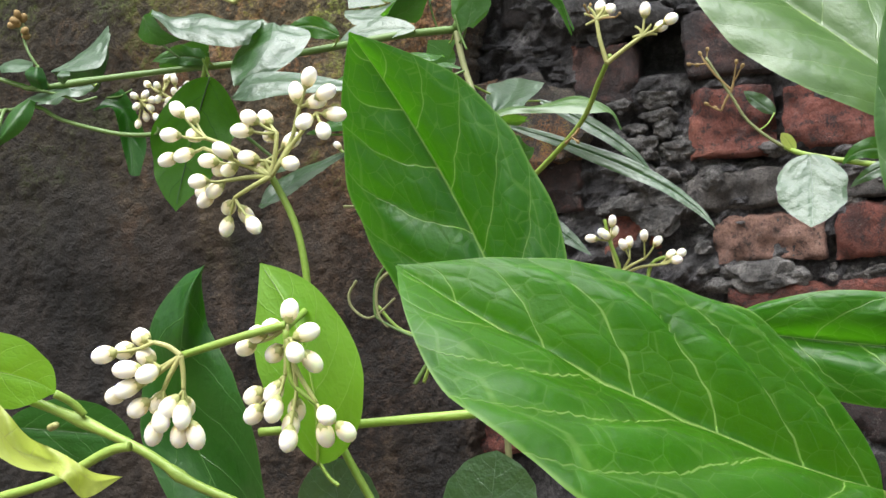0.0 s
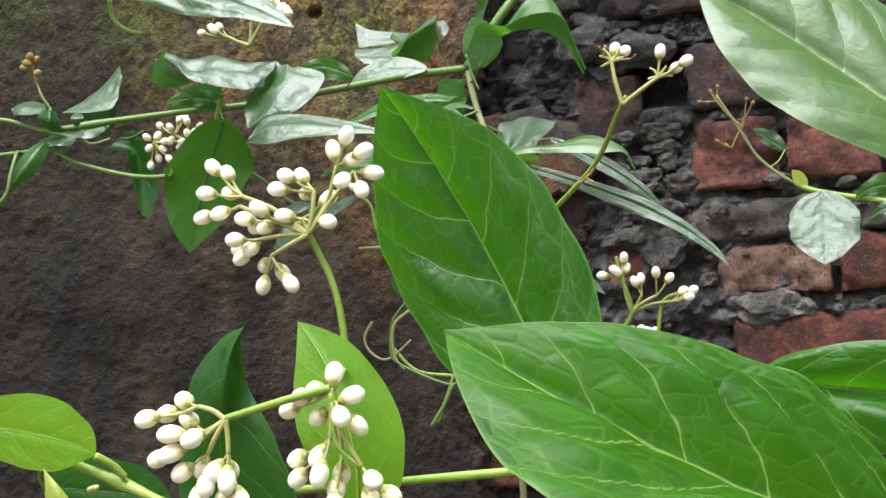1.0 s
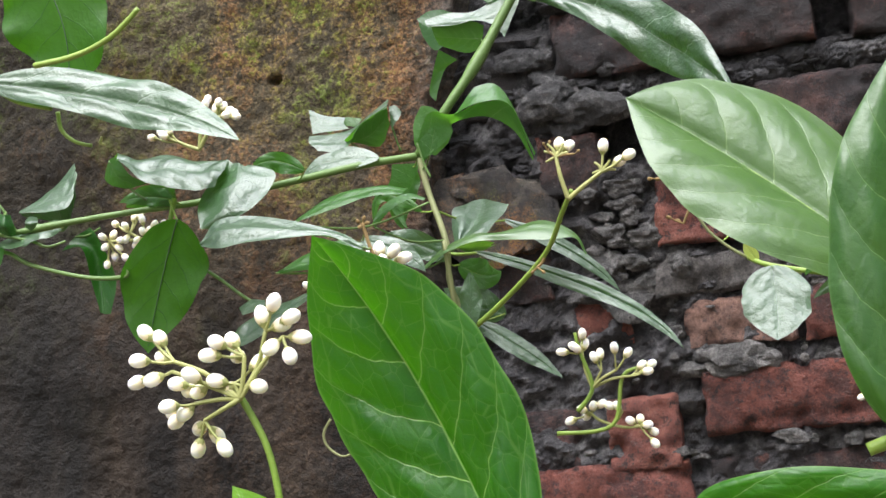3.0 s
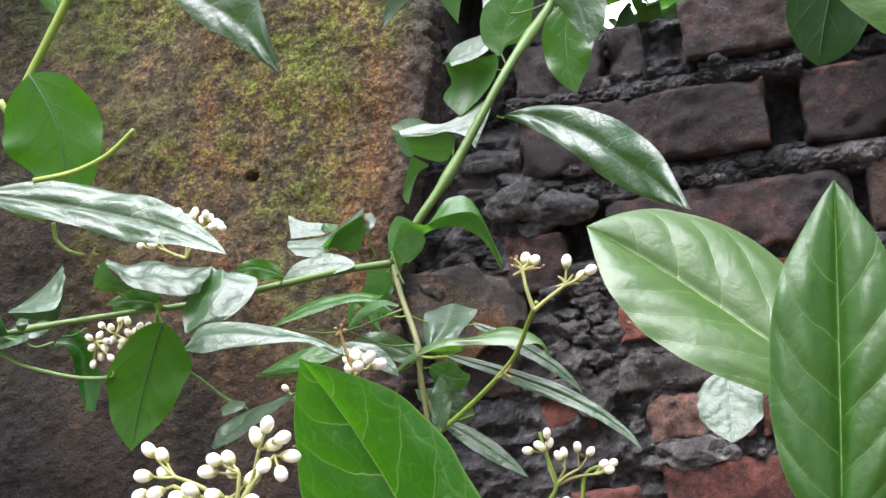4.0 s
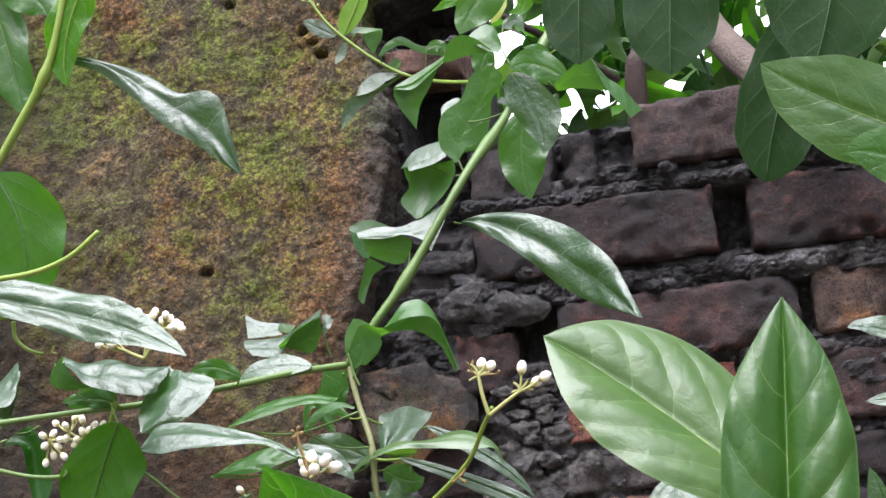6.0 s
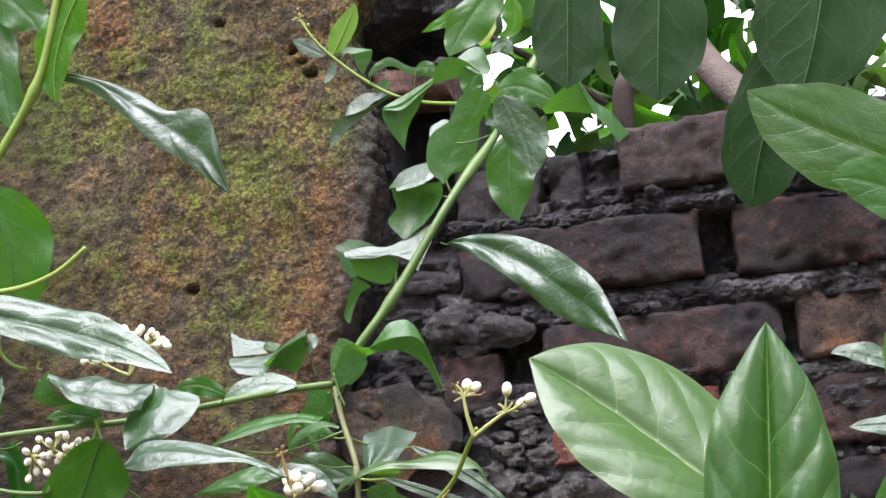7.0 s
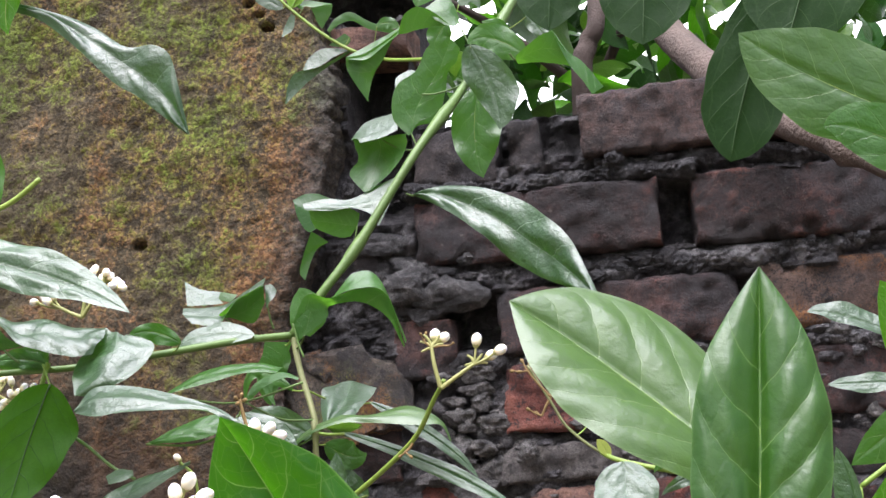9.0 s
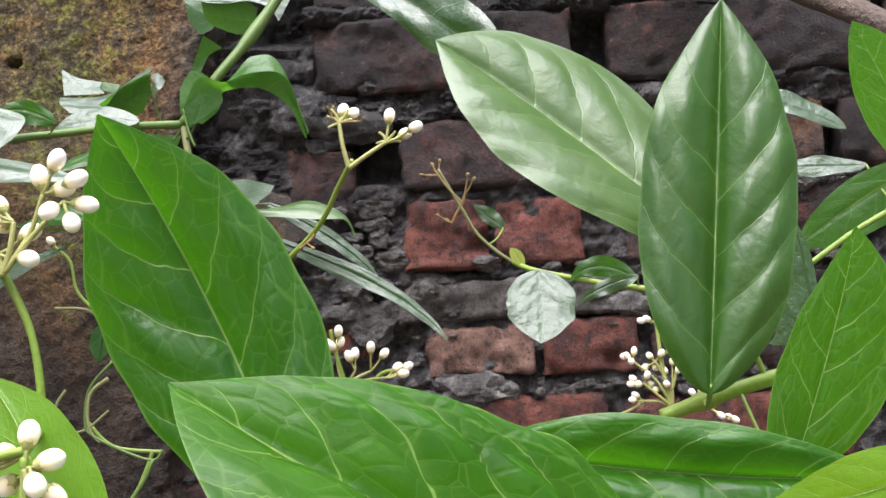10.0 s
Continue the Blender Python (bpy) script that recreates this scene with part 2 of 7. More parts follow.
def wall_material(name, stops, scale, soot, moss=0, orange=0, rough=0.8, red=0, worn=False):
    """Weathered masonry: base tones at three scales, black soot, green moss and orange lichen, each with its own patches."""
    m, nodes, links, bsdf = material(name)

    def op(kind, a, b=None, c=None):
        return math_node(nodes, links, kind, a, b, c)
    geo = nodes.new("ShaderNodeNewGeometry").outputs["Position"]
    rand = nodes.new("ShaderNodeObjectInfo").outputs["Random"]
    big, mid = noise_node(nodes, links, geo, scale, 5), noise_node(nodes, links, geo, scale * 5, 6, 0.7)
    fine = noise_node(nodes, links, geo, scale * 34, 5, 0.75)
    tone = op("MULTIPLY_ADD", mid, 1.2, op("MULTIPLY_ADD", fine, 0.9, op("MULTIPLY_ADD", big, 0.9, op("MULTIPLY_ADD", rand, 0.3, -1.15))))
    col = ramp_node(nodes, links, tone, stops)

    def patch(col, colour, sc, lo, hi, grain, most=1.0):
        n = noise_node(nodes, links, geo, sc, 6, 0.66)
        k = op("ADD", n, op("MULTIPLY_ADD", fine, grain, -0.5 * grain))
        f = ramp_node(nodes, links, k, [(lo, (0, 0, 0)), (hi, (most, most, most))])
        return mix_node(nodes, links, f, col, colour)
    if red:
        col = patch(col, (0.20, 0.055, 0.034), 26, red, red + 0.16, 0.5)
    if orange:
        col = patch(col, (0.27, 0.110, 0.026), 16, orange, orange + 0.16, 0.9)
    if moss:
        col = patch(col, (0.15, 0.175, 0.020), 11, moss, moss + 0.16, 0.9)
    if worn:
        f = ramp_node(nodes, links, op("MULTIPLY_ADD", fine, 0.10, op("MULTIPLY_ADD", big, 0.35, nodes.new("ShaderNodeNewGeometry").outputs["Pointiness"])), [(0.775, (0, 0, 0)), (0.86, (0.6, 0.6, 0.6))])
        col = mix_node(nodes, links, f, col, (0.26, 0.085, 0.050))
    col = patch(col, (0.020, 0.019, 0.021), 17, soot, soot + 0.10, 0.9, 0.85)
    col = patch(col, (0.17, 0.140, 0.125), 150, 0.62, 0.70, 0.5, 0.5)
    col = patch(col, (0.012, 0.011, 0.011), 95, 0.55, 0.64, 0.6, 0.8)
    links.new(col, bsdf.inputs["Base Color"])
    links.new(op("MULTIPLY_ADD", mid, 0.3, rough - 0.15), bsdf.inputs["Roughness"])
    b = bump_node(nodes, links, mid, 0.7, 0.005)
    b = bump_node(nodes, links, noise_node(nodes, links, geo, 210, 4, 0.7), 0.8, 0.004, b)
    b = bump_node(nodes, links, fine, 1.0, 0.004, b)
    links.new(b, bsdf.inputs["Normal"])
    return m


def plaster_material(name):
    """Brown cement render: granular, with olive moss and orange lichen above, damp black below and bare grey along the break."""
    m, nodes, links, bsdf = material(name)

    def op(kind, a, b=None, c=None):
        return math_node(nodes, links, kind, a, b, c)
    geo = nodes.new("ShaderNodeNewGeometry").outputs["Position"]
    xyz = nodes.new("ShaderNodeSeparateXYZ")
    links.new(geo, xyz.inputs[0])
    x, z = xyz.outputs[0], xyz.outputs[2]
    mid = noise_node(nodes, links, geo, 55, 6, 0.68)
    grain = noise_node(nodes, links, geo, 230, 4, 0.72)
    dust = noise_node(nodes, links, geo, 640, 2, 0.6)
    warp = nodes.new("ShaderNodeVectorMath")
    warp.operation = "MULTIPLY_ADD"
    warp.inputs[1].default_value = (0.007, 0.007, 0.007)
    links.new(mid, warp.inputs[0])
    links.new(geo, warp.inputs[2])
    crust = nodes.new("ShaderNodeTexVoronoi")
    crust.inputs["Scale"].default_value = 330
    links.new(warp.outputs[0], crust.inputs["Vector"])
    hue = nodes.new("ShaderNodeSeparateColor")
    links.new(crust.outputs["Color"], hue.inputs[0])
    dome = op("SUBTRACT", 0.8, crust.outputs["Distance"])
    speck = op("MULTIPLY_ADD", hue.outputs[0], 0.40, op("MULTIPLY_ADD", grain, 1.0, op("MULTIPLY_ADD", dome, 0.35, -0.36)))
    tone = op("MULTIPLY_ADD", mid, 1.5, op("MULTIPLY_ADD", speck, 0.8, -0.65))
    col = ramp_node(nodes, links, tone, [(0.20, (0.046, 0.038, 0.023)), (0.48, (0.098, 0.078, 0.045)), (0.80, (0.185, 0.146, 0.088))])

    def growth(col, dark, light, sc, lo, hi, off, most, lean=None):
        shift = nodes.new("ShaderNodeVectorMath")
        shift.operation = "ADD"
        shift.inputs[1].default_value = (off, 0, off)
        links.new(geo, shift.inputs[0])
        n = noise_node(nodes, links, shift.outputs[0], sc, 5, 0.6)
        k = op("ADD", n, op("MULTIPLY_ADD", grain, 0.8, op("MULTIPLY_ADD", mid, 0.95, -0.875)))
        if lean is not None:
            k = op("ADD", k, lean)
        f = ramp_node(nodes, links, k, [(lo, (0, 0, 0)), (hi, (most, most, most))])
        return mix_node(nodes, links, f, col, ramp_node(nodes, links, speck, [(0.30, dark), (0.70, light)]))
    rise = op("MULTIPLY_ADD", x, -0.25, op("MULTIPLY_ADD", z, 0.35, -0.71))
    col = growth(col, (0.115, 0.056, 0.024), (0.38, 0.190, 0.080), 9, 0.50, 0.70, 3.7, 0.9, op("MULTIPLY_ADD", x, 0.35, 0.13))
    col = growth(col, (0.074, 0.092, 0.020), (0.165, 0.255, 0.034), 8, 0.50, 0.72, 8.2, 0.85, rise)
    # bare grey cement along the broken edge
    k = op("MULTIPLY_ADD", mid, 0.06, op("MULTIPLY_ADD", z, -0.16, x))
    f = ramp_node(nodes, links, op("MULTIPLY_ADD", k, 5.0, 2.06), [(0.30, (0, 0, 0)), (0.48, (0.85, 0.85, 0.85))])
    col = mix_node(nodes, links, f, col, mix_node(nodes, links, tone, (0.025, 0.024, 0.023), (0.12, 0.115, 0.105)))
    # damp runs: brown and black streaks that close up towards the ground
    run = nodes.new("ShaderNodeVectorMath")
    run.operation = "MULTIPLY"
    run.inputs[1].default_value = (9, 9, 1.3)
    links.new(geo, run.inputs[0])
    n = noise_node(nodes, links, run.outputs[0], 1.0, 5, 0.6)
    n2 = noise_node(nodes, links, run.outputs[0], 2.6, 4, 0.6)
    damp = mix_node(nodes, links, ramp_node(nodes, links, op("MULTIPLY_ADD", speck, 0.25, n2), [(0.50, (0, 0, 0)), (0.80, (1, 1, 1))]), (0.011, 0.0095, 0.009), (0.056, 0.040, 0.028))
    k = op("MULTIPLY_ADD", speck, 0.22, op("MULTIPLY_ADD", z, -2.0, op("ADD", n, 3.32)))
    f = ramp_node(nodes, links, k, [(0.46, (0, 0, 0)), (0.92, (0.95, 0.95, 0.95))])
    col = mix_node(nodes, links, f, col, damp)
    # a sooty band further along the pier
    k = op("MULTIPLY_ADD", x, -4.0, op("MULTIPLY_ADD", n, 1.4, op("MULTIPLY_ADD", speck, 0.6, -2.05)))
    f = ramp_node(nodes, links, k, [(0.38, (0, 0, 0)), (0.80, (0.7, 0.7, 0.7))])
    col = mix_node(nodes, links, f, col, (0.016, 0.015, 0.014))
    # black pits
    f = ramp_node(nodes, links, op("MULTIPLY_ADD", grain, 0.5, noise_node(nodes, links, geo, 42, 5, 0.7)), [(0.88, (0, 0, 0)), (0.98, (0.8, 0.8, 0.8))])
    col = mix_node(nodes, links, f, col, (0.014, 0.012, 0.010))
    links.new(col, bsdf.inputs["Base Color"])
    bsdf.inputs["Roughness"].default_value = 0.92
    bsdf.inputs["Specular IOR Level"].default_value = 0.3
    b = bump_node(nodes, links, mid, 0.8, 0.006)
    b = bump_node(nodes, links, dome, 0.55, 0.0024, b)
    b = bump_node(nodes, links, grain, 0.75, 0.0060, b)
    b = bump_node(nodes, links, dust, 0.8, 0.0014, b)
    links.new(b, bsdf.inputs["Normal"])
    return m


BRICK_RED = wall_material("brick_red", [(0.26, (0.060, 0.019, 0.014)), (0.5, (0.175, 0.052, 0.037)), (0.78, (0.30, 0.115, 0.082))], 14, 0.60, red=0.55, worn=True)
BRICK_DARK = wall_material("brick_sooty", [(0.26, (0.016, 0.011, 0.010)), (0.5, (0.042, 0.022, 0.020)), (0.78, (0.120, 0.062, 0.052))], 14, 0.47, red=0.60, worn=True)
BRICK_BLACK = wall_material("brick_blackened", [(0.26, (0.010, 0.009, 0.009)), (0.5, (0.022, 0.018, 0.018)), (0.78, (0.070, 0.054, 0.050))], 14, 0.50)
BRICK_PALE = wall_material("brick_pale", [(0.26, (0.12, 0.066, 0.050)), (0.5, (0.27, 0.150, 0.112)), (0.78, (0.40, 0.250, 0.195))], 14, 0.66)
BRICK_GREY = wall_material("brick_mortared", [(0.26, (0.05, 0.045, 0.042)), (0.5, (0.14, 0.127, 0.118)), (0.78, (0.28, 0.260, 0.245))], 16, 0.63)
MORTAR = wall_material("mortar", [(0.26, (0.018, 0.017, 0.019)), (0.5, (0.050, 0.047, 0.050)), (0.78, (0.17, 0.165, 0.165))], 20, 0.54)
LUMP = wall_material("mortar_crumb", [(0.26, (0.045, 0.043, 0.041)), (0.5, (0.135, 0.129, 0.122)), (0.78, (0.33, 0.315, 0.298))], 22, 0.60)
SOOTY_LUMP = wall_material("mortar_sooty", [(0.26, (0.016, 0.016, 0.018)), (0.5, (0.060, 0.058, 0.060)), (0.78, (0.20, 0.196, 0.198))], 22, 0.56)
GREY_LUMP = wall_material("mortar_grey", [(0.26, (0.026, 0.026, 0.027)), (0.5, (0.072, 0.070, 0.070)), (0.78, (0.24, 0.234, 0.228))], 22, 0.60)
BRICK_BROWN = wall_material("brick_brown", [(0.26, (0.026, 0.018, 0.016)), (0.5, (0.078, 0.048, 0.041)), (0.78, (0.17, 0.110, 0.092))], 14, 0.56, red=0.62)
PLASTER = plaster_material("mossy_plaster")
BRICK_OCHRE = wall_material("brick_ochre", [(0.26, (0.026, 0.018, 0.015)), (0.5, (0.078, 0.048, 0.036)), (0.78, (0.17, 0.110, 0.08))], 14, 0.55, 0, 0.50, red=0.60)
BRICK_MOSSY = wall_material("cement_mossy", [(0.26, (0.030, 0.026, 0.021)), (0.5, (0.105, 0.086, 0.066)), (0.78, (0.25, 0.21, 0.17))], 18, 0.60, 0.56, 0.50)


# ---- builders ----
def part(name, bm, mat, parent=None, label="", smooth=True):
    me = bpy.data.meshes.new(name)
    bm.to_mesh(me)
    bm.free()
    me.materials.append(mat)
    if smooth:
        me.shade_smooth()
    ob = new(name, me)
    ob.parent = parent
    if label:
        ob["label"] = label
    return ob


def thing(name, label, category, group="", kind=""):
    return tagged(new(name), label, category, group, kind)


def tube_into(bm, pts, r0, r1, sides=8, bulge=()):
    """A tapered round stem through a few points, smoothed between them."""
    p = [Vector(q) for q in pts]
    line = []
    for i in range(len(p) - 1):
        a, b, c, d = p[max(i - 1, 0)], p[i], p[i + 1], p[min(i + 2, len(p) - 1)]
        n = 6
        for k in range(n):
            t = k / n
            line.append(0.5 * ((2 * b) + (c - a) * t + (2 * a - 5 * b + 4 * c - d) * t * t + (3 * b - a - 3 * c + d) * t ** 3))
    line.append(p[-1])
    side = Vector((0.31, 0.77, 0.2))
    rings = []
    for i, q in enumerate(line):
        f = i / (len(line) - 1)
        tan = (line[min(i + 1, len(line) - 1)] - line[max(i - 1, 0)]).normalized()
        x = tan.cross(side).normalized()
        side = x.cross(tan).normalized()
        r = r0 + (r1 - r0) * f
        r *= 1 + sum(0.45 * math.exp(-((f - g) * len(line) / 1.2) ** 2) for g in bulge)
        r *= 1 + 0.06 * noise.noise(q * 140)
        rings.append([bm.verts.new(q + r * (math.cos(6.2832 * k / sides) * x + math.sin(6.2832 * k / sides) * side)) for k in range(sides)])
    for a, b in zip(rings, rings[1:]):
        for k in range(sides):
            bm.faces.new((a[k], a[(k + 1) % sides], b[(k + 1) % sides], b[k]))
    bm.faces.new(rings[0][::-1])
    bm.faces.new(rings[-1])


def stem(parent, pts, r0, r1, mat=None, name="stem", bulge=(), label=""):
    bm = bmesh.new()
    tube_into(bm, pts, r0, r1, bulge=bulge)
    return part(name, bm, mat or STEM, parent, label)


LEAF_SEED = [0]


def leaf(parent, base, mid, tip, left, right, mat=None, at=0.42, point=1.2, wave=0.008, cup=0.0, rows=46, cols=11, stalk=None, quilt=0.35, twist=0.0, label=""):
    """A leaf blade on a curved midrib from base over mid to tip; left and right are its edges abreast of mid."""
    LEAF_SEED[0] += 1
    sd = LEAF_SEED[0]
    base, mid, tip, left, right = (Vector(p) for p in (base, mid, tip, left, right))
    span = (tip - base).length

    def rib(s):
        l0 = (s - at) * (s - 1) / at
        l1 = s * (s - 1) / (at * (at - 1))
        l2 = s * (s - at) / (1 - at)
        return base * l0 + mid * l1 + tip * l2

    def tangent(s):
        return (rib(s + 0.01) - rib(s - 0.01)).normalized()

    t0 = tangent(at)
    vl, vr = left - mid, right - mid
    vl, vr = vl - t0 * (vl @ t0) * 0.6, vr - t0 * (vr @ t0) * 0.6
    face = vr.cross(t0).normalized() if vr.length > vl.length else t0.cross(vl).normalized()
    bm = bmesh.new()
    uvl, uvs = bm.loops.layers.uv.new("leaf"), bm.loops.layers.uv.new("shape")
    slim = max(0.3, min(1.4, (vl.length + vr.length) / 2 / span / 0.21))
    grid, coords = [], {}
    for i in range(rows + 1):
        s = i / rows
        s = s * 0.65 + 0.35 * (0.5 - 0.5 * math.cos(math.pi * s))
        p, q = rib(s), t0.rotation_difference(tangent(s))
        if s < at:
            w = (1 - ((at - s) / at) ** 2.3) ** 0.62
        else:
            w = 1 - ((s - at) / (1 - at)) ** (2.05 / point)
        w = max(w, 0.012)
        row = []
        n = q @ face
        sv = s + 0.035 * noise.noise(Vector((s * 3.5, sd * 2.3, 0)))
        for j in range(-cols, cols + 1):
            f = abs(j) / cols
            v = q @ (vl if j < 0 else vr)
            if twist:
                v = Matrix.Rotation(twist * (s - at), 3, tangent(s)) @ v
            edge = wave * span * f ** 2 * math.sin(s * 13 + sd * 1.7 + (2 if j < 0 else 0)) * min(1, 4 * (1 - s))
            edge += 0.012 * span * f ** 2 * noise.noise(Vector((s * 5, sd * 1.9, 2.0 * (j > 0))))
            jag = 1 + 0.07 * f * noise.noise(Vector((s * 7, sd * 3.1, 4.0 * (j > 0))))
            bow = cup * span * (f * (1 - f)) * 4 * w
            run = (sv - (0.20 * f + 0.09 * f ** 3) * slim * (0.3 + 0.7 * w)) * VEINS.get(mat, 5.0) + (0.38 if j > 0 else 0)
            puff = quilt * 0.013 * span * w * min(1, 3.5 * (1 - s)) * abs(math.cos(math.pi * run)) ** 0.6 * math.sin(math.pi * min(1, 0.03 + f * 0.95)) ** 0.6
            cell = math.floor(run + 0.5) * 2.7 + sd + (40 if j > 0 else 0)
            puff *= 0.85 + 0.5 * noise.noise(Vector((cell, 0.3, 0))) + 0.28 * math.cos(f * 11 + cell * 1.9)
            dent = -0.012 * span * math.exp(-(f / 0.08) ** 2) * w
            row.append(bm.verts.new(p + v * (w * f * jag) + n * (edge * w + bow + puff + dent)))
            coords[row[-1]] = (j / cols, sv, w)
        grid.append(row)
    for i in range(rows):
        for j in range(2 * cols):
            fc = bm.faces.new((grid[i][j], grid[i][j + 1], grid[i + 1][j + 1], grid[i + 1][j]))
            for lo in fc.loops:
                u, v, w = coords[lo.vert]
                lo[uvl].uv, lo[uvs].uv = (u, v), (slim, w)
    ob = part("leaf", bm, mat or LEAF, parent, label)
    r = max(0.00035, 0.006 * span)
    bm = bmesh.new()
    tube_into(bm, [rib(s) - t0.rotation_difference(tangent(s)) @ face * (0.010 * span + 0.6 * r) for s in (0.0, 0.25, 0.5, 0.75, 0.95)], r, r * 0.25, 6)
    part("midrib", bm, MIDRIB if mat in (LEAF_SHADED, LEAF_DEEP, LEAF_DARK, LEAF_BACKLIT) else STEM, ob)
    if stalk:
        bm = bmesh.new()
        tube_into(bm, [Vector(stalk), (Vector(stalk) + base) / 2 + Vector((0, 0, -0.08 * (Vector(stalk) - base).length)), base + (tip - base) * 0.02], r * 1.3, r * 1.1, 8)
        part("leaf_stalk", bm, STEM, ob)
    return ob


def spline(points, s):
    """A smooth curve through the points, s from 0 to 1."""
    n = len(points) - 1
    k = min(int(s * n), n - 1)
    f = s * n - k
    p1, p2 = points[k], points[k + 1]
    p0 = points[k - 1] if k else p1 * 2 - p2
    p3 = points[k + 2] if k + 2 <= n else p2 * 2 - p1
    return 0.5 * (2 * p1 + (p2 - p0) * f + (2 * p0 - 5 * p1 + 4 * p2 - p3) * f * f + (3 * p1 - p0 - 3 * p2 + p3) * f ** 3)


def curled_leaf(parent, folds, mat=None, rough=1.0, stalk=None):
    """A leaf with turned-over margins: each fold is a surface stretched over guide curves that run from base to tip."""
    LEAF_SEED[0] += 1
    sd = LEAF_SEED[0]
    bm = bmesh.new()
    uvl, uvs = bm.loops.layers.uv.new("leaf"), bm.loops.layers.uv.new("shape")
    for fold in folds:
        guides = [[Vector(p) for p in g] for g in fold]
        span = (guides[0][-1] - guides[0][0]).length
        across = 7 * (len(guides) - 1)
        wide = max((spline(guides[-1], x) - spline(guides[0], x)).length for x in (0.3, 0.5, 0.7)) / (2 if len(guides) > 2 else 1)
        slim = max(0.3, min(1.4, wide / span / 0.21))
        grid, coords = [], {}
        for i in range(33):
            s = i / 32
            ribs = [spline(g, s) for g in guides]
            along = (spline(guides[len(guides) // 2], min(1, s + 0.02)) - spline(guides[len(guides) // 2], max(0, s - 0.02))).normalized()
            row = []
            for j in range(across + 1):
                f = j / across
                u = 2 * f - 1 if len(guides) > 2 else 0.12 + 0.88 * f
                p = spline(ribs, f)
                n = (ribs[-1] - ribs[0]).cross(along).normalized()
                sv = s + 0.03 * noise.noise(Vector((s * 4, sd * 2.3, 0)))
                puff = abs(math.cos(math.pi * (sv - (0.20 * abs(u) + 0.09 * abs(u) ** 3) * slim) * VEINS.get(mat, 5.0))) ** 0.5 * math.sin(math.pi * min(1, abs(u))) * 0.012
                puff += 0.012 * noise.noise(Vector((s * 5, u * 1.5, sd * 1.7)))
                jag = 0.02 * (abs(u) ** 3) * noise.noise(Vector((s * 9, sd * 3.1, f)))
                row.append(bm.verts.new(p + n * (puff * rough * span) + (ribs[-1] - ribs[0]) * jag))
                coords[row[-1]] = (u, sv, min(1.0, (ribs[-1] - ribs[0]).length / (2 * wide)))
            grid.append(row)
        for i in range(32):
            for j in range(across):
                fc = bm.faces.new((grid[i][j], grid[i][j + 1], grid[i + 1][j + 1], grid[i + 1][j]))
                for lo in fc.loops:
                    u, v, w = coords[lo.vert]
                    lo[uvl].uv, lo[uvs].uv = (u, v), (slim, w)
    ob = part("leaf", bm, mat or LEAF, parent)
    if stalk:
        a, c = Vector(stalk), Vector(folds[0][len(folds[0]) // 2][0])
        bm = bmesh.new()
        tube_into(bm, [a, (a + c) / 2 + Vector((0, 0, -0.1 * (a - c).length)), c], 0.0006, 0.0005, 8)
        part("leaf_stalk", bm, STEM_DEEP, ob)
    return ob


def bud_bmesh(size):
    """An egg-shaped closed bud along z, foot at the origin."""
    bm = bmesh.new()
    prof = [(0.0, 0.0), (0.17, 0.03), (0.29, 0.14), (0.375, 0.34), (0.40, 0.54), (0.37, 0.74), (0.285, 0.91), (0.15, 1.02), (0.0, 1.07)]
    rings = []
    for r, z in prof[1:-1]:
        rings.append([bm.verts.new((size * r * math.cos(k * 0.4488) * (1 + 0.03 * math.cos(k * 2.2440)), size * r * math.sin(k * 0.4488), size * z)) for k in range(14)])
    lo, hi = bm.verts.new((0, 0, 0)), bm.verts.new((0, 0, size * 1.07))
    for k in range(14):
        bm.faces.new((lo, rings[0][(k + 1) % 14], rings[0][k]))
        bm.faces.new((hi, rings[-1][k], rings[-1][(k + 1) % 14]))
    for a, b in zip(rings, rings[1:]):
        for k in range(14):
            bm.faces.new((a[k], a[(k + 1) % 14], b[(k + 1) % 14], b[k]))
    return bm


BUD_MESH = {}


def flower_bud(parent, foot, way, size=0.004, mat=None):
    key = (round(size, 4), mat)
    if key not in BUD_MESH:
        ob = part("bud", bud_bmesh(size), mat or BUD, parent)
        BUD_MESH[key] = ob.data
    else:
        ob = new("bud", BUD_MESH[key])
        ob.parent = parent
    q = Vector(way).normalized().to_track_quat("Z", "X")
    ob.matrix_basis = Matrix.LocRotScale(Vector(foot), q, Vector((1, 1, random.uniform(0.92, 1.1))))
    return ob


def cup_into(bm, foot, way, size):
    """The small green calyx under a bud."""
    q = Vector(way).normalized().to_track_quat("Z", "X")
    rings = []
    for r, z in ((0.10, -0.12), (0.22, 0.0), (0.30, 0.16), (0.31, 0.24)):
        rings.append([bm.verts.new(Vector(foot) + q @ Vector((size * r * math.cos(k * 1.0472), size * r * math.sin(k * 1.0472), size * z))) for k in range(6)])
    for a, b in zip(rings, rings[1:]):
        for k in range(6):
            bm.faces.new((a[k], a[(k + 1) % 6], b[(k + 1) % 6], b[k]))


